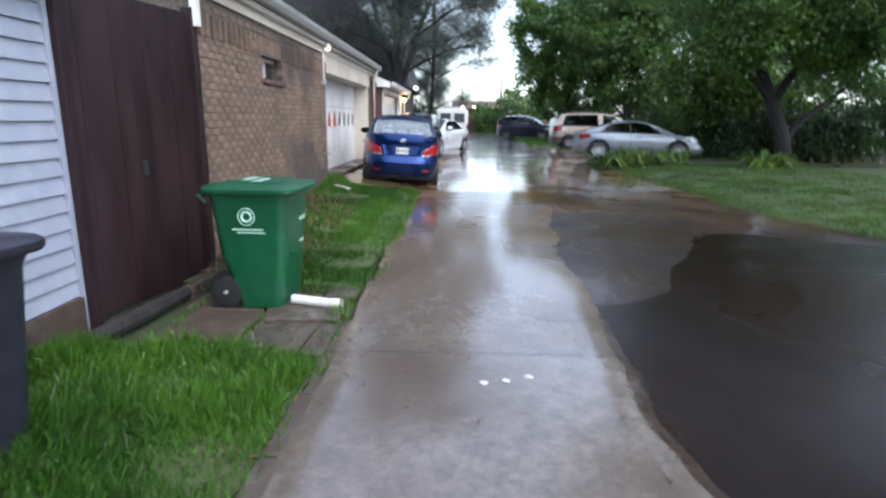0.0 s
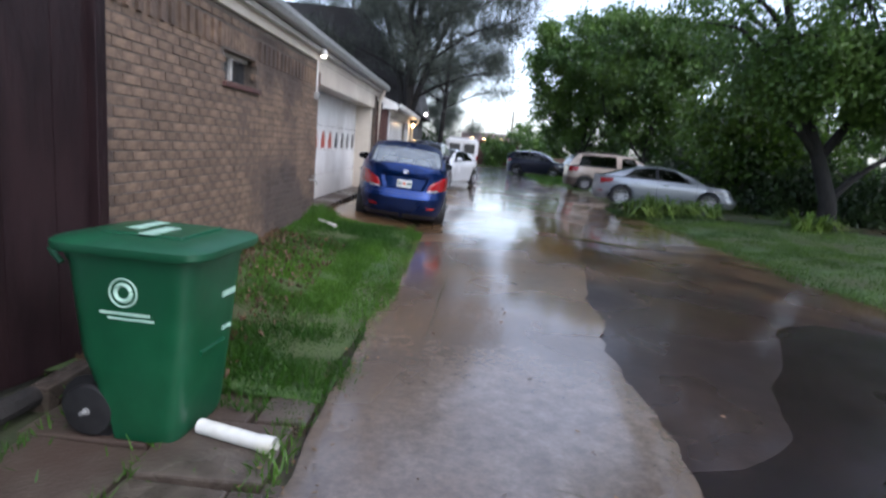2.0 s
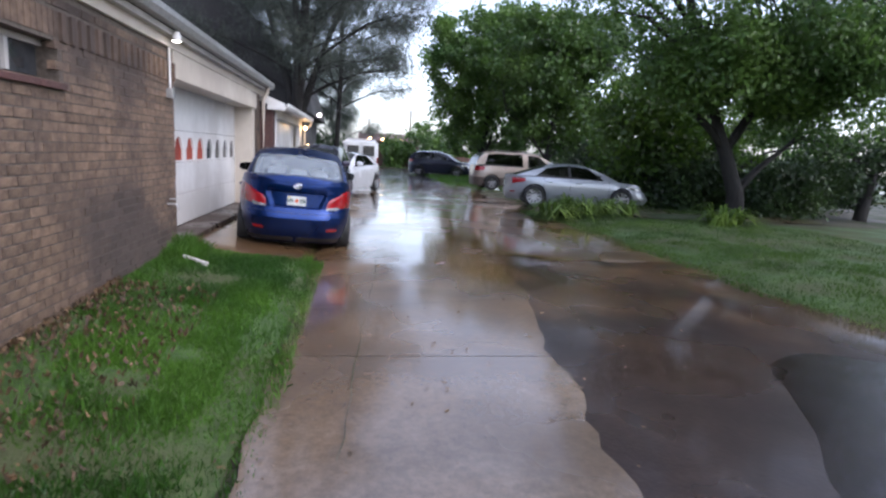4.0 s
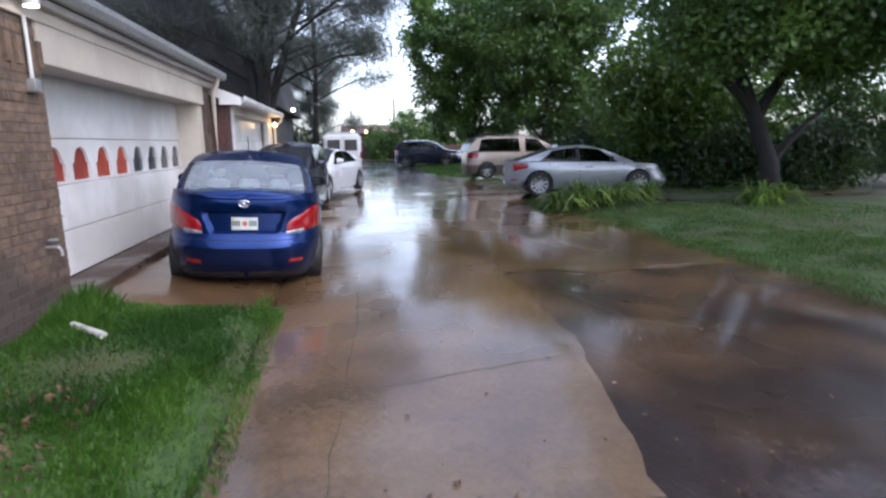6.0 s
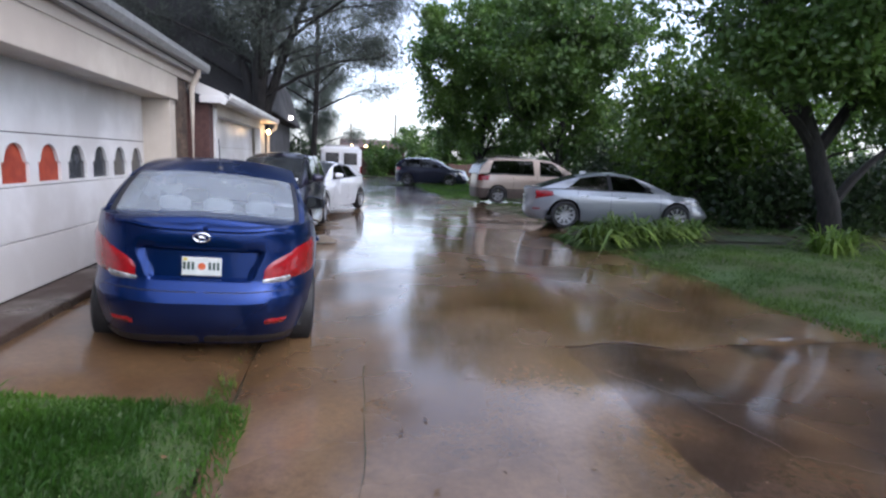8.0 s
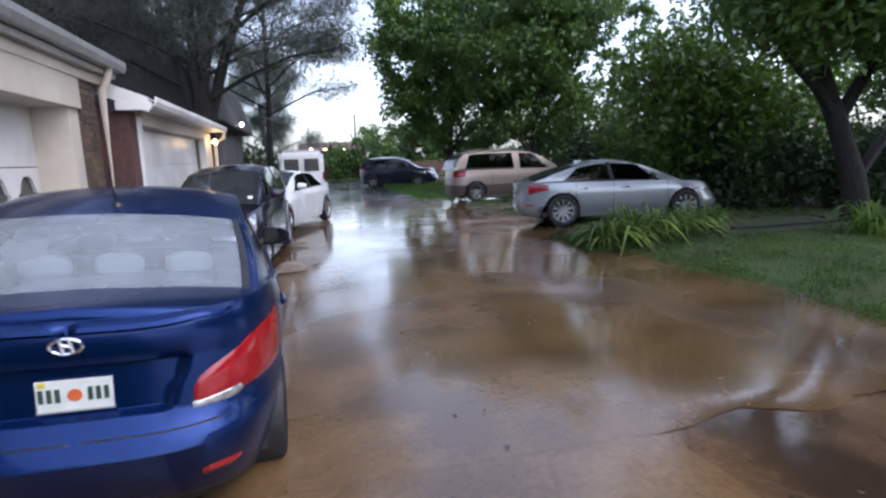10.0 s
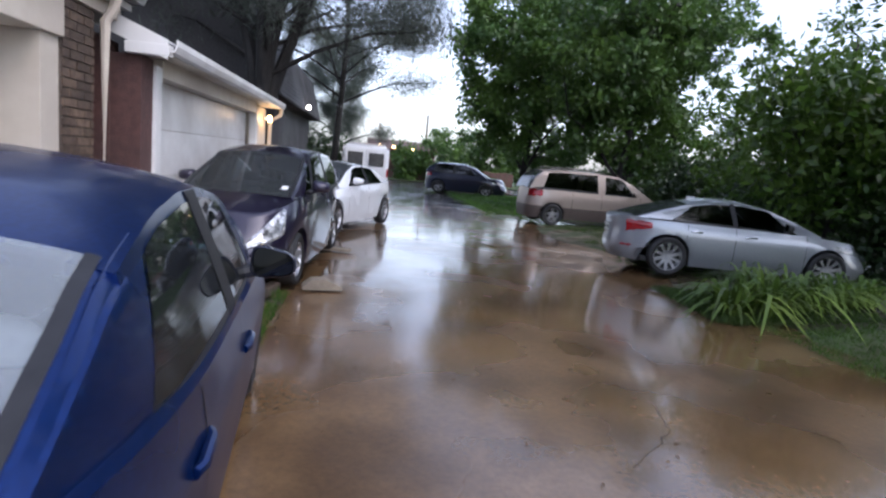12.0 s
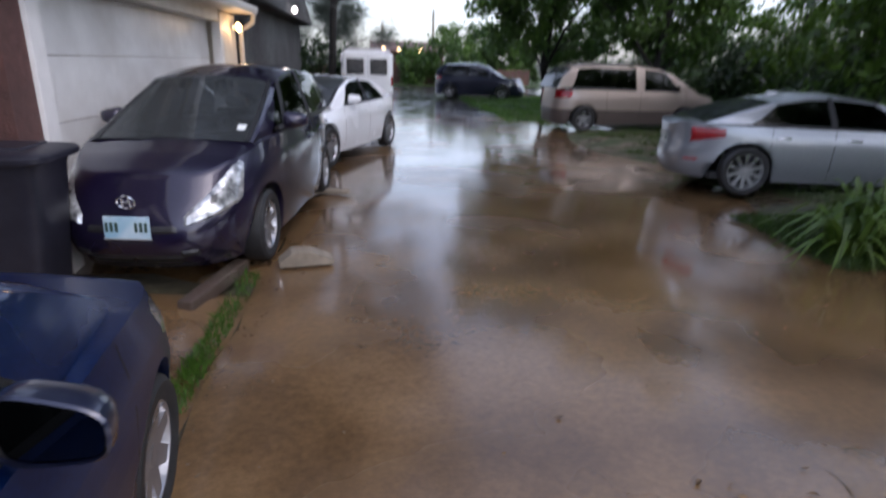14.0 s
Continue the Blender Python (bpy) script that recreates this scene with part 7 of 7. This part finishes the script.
# ---- bricks of the garage walls, the nearest last ----
brick_bm = box(-0.055, 0.0, 0.0, 0.206, 0.0, 0.061, 0.004)
brick_me = bpy.data.meshes.new("brick")
brick_bm.to_mesh(brick_me)
half_bm = box(-0.055, 0.0, 0.0, 0.098, 0.0, 0.061, 0.004)
half_me = bpy.data.meshes.new("half_brick")
half_bm.to_mesh(half_me)
stand_bm = box(-0.055, 0.0, 0.0, 0.061, 0.0, 0.206, 0.004)
stand_me = bpy.data.meshes.new("standing_brick")
stand_bm.to_mesh(stand_me)
for me in (brick_me, half_me, stand_me):
    me.materials.append(M["brick"])
rb = random.Random(2)
rest = bmesh.new()
count = 0
BZ0 = -0.14
rows_ = 35
for r in range(rows_):
    z = BZ0 + r * 0.0727
    if 2.10 < z + 0.03 < 2.32:
        continue
    y = 7.76 - (0.109 if r % 2 else 0)
    while y < 12.92:
        y0, y1 = max(y, 7.76), min(y + 0.206, 12.93)
        mid = (y0 + y1) / 2
        inside = 9.52 < mid < 10.44 and 1.79 < z + 0.03 < 2.10
        if y1 - y0 > 0.05 and not inside:
            off = rb.uniform(-0.003, 0.004)
            full = abs(y1 - y0 - 0.206) < 0.01
            if full and count < 290 and 7.76 <= y < 9.9 and z > 0.05:
                ob = new("brick", brick_me)
                ob.parent = wall_1
                ob.location = (WX + off, y0, z)
                count += 1
            else:
                box(WX - 0.055, WX + off, y0, y1, z, z + 0.061, 0.0, rest)
        y += 0.216
# standing course under the eaves, every other one proud
y = 7.77
while y < 12.9:
    if not 9.50 < y + 0.03 < 10.44:
        k = int(round((y - 7.77) / 0.072)) % 2
        box(WX - 0.055, WX + (0.022 if k else -0.004), y, y + 0.062, 2.10, 2.30, 0.0, rest)
    else:
        box(WX - 0.055, WX, y, y + 0.062, 2.12, 2.30, 0.0, rest)
    y += 0.072
ob = part("bricks", rest, M["brick"], wall_1)
tagged(ob, kind="stuff")
pier = bmesh.new()
for r in range(35):
    z = -0.1 + r * 0.0727
    for k in range(5):
        y = 18.04 + k * 0.216 - (0.108 if r % 2 else 0)
        y0, y1 = max(y, 18.03), min(y + 0.206, 18.52)
        if y1 - y0 > 0.04:
            box(WX - 0.055, WX + rb.uniform(-0.003, 0.004), y0, y1, z, z + 0.061, 0.0, pier)
tagged(part("bricks", pier, M["brick"], wall_2), kind="stuff")
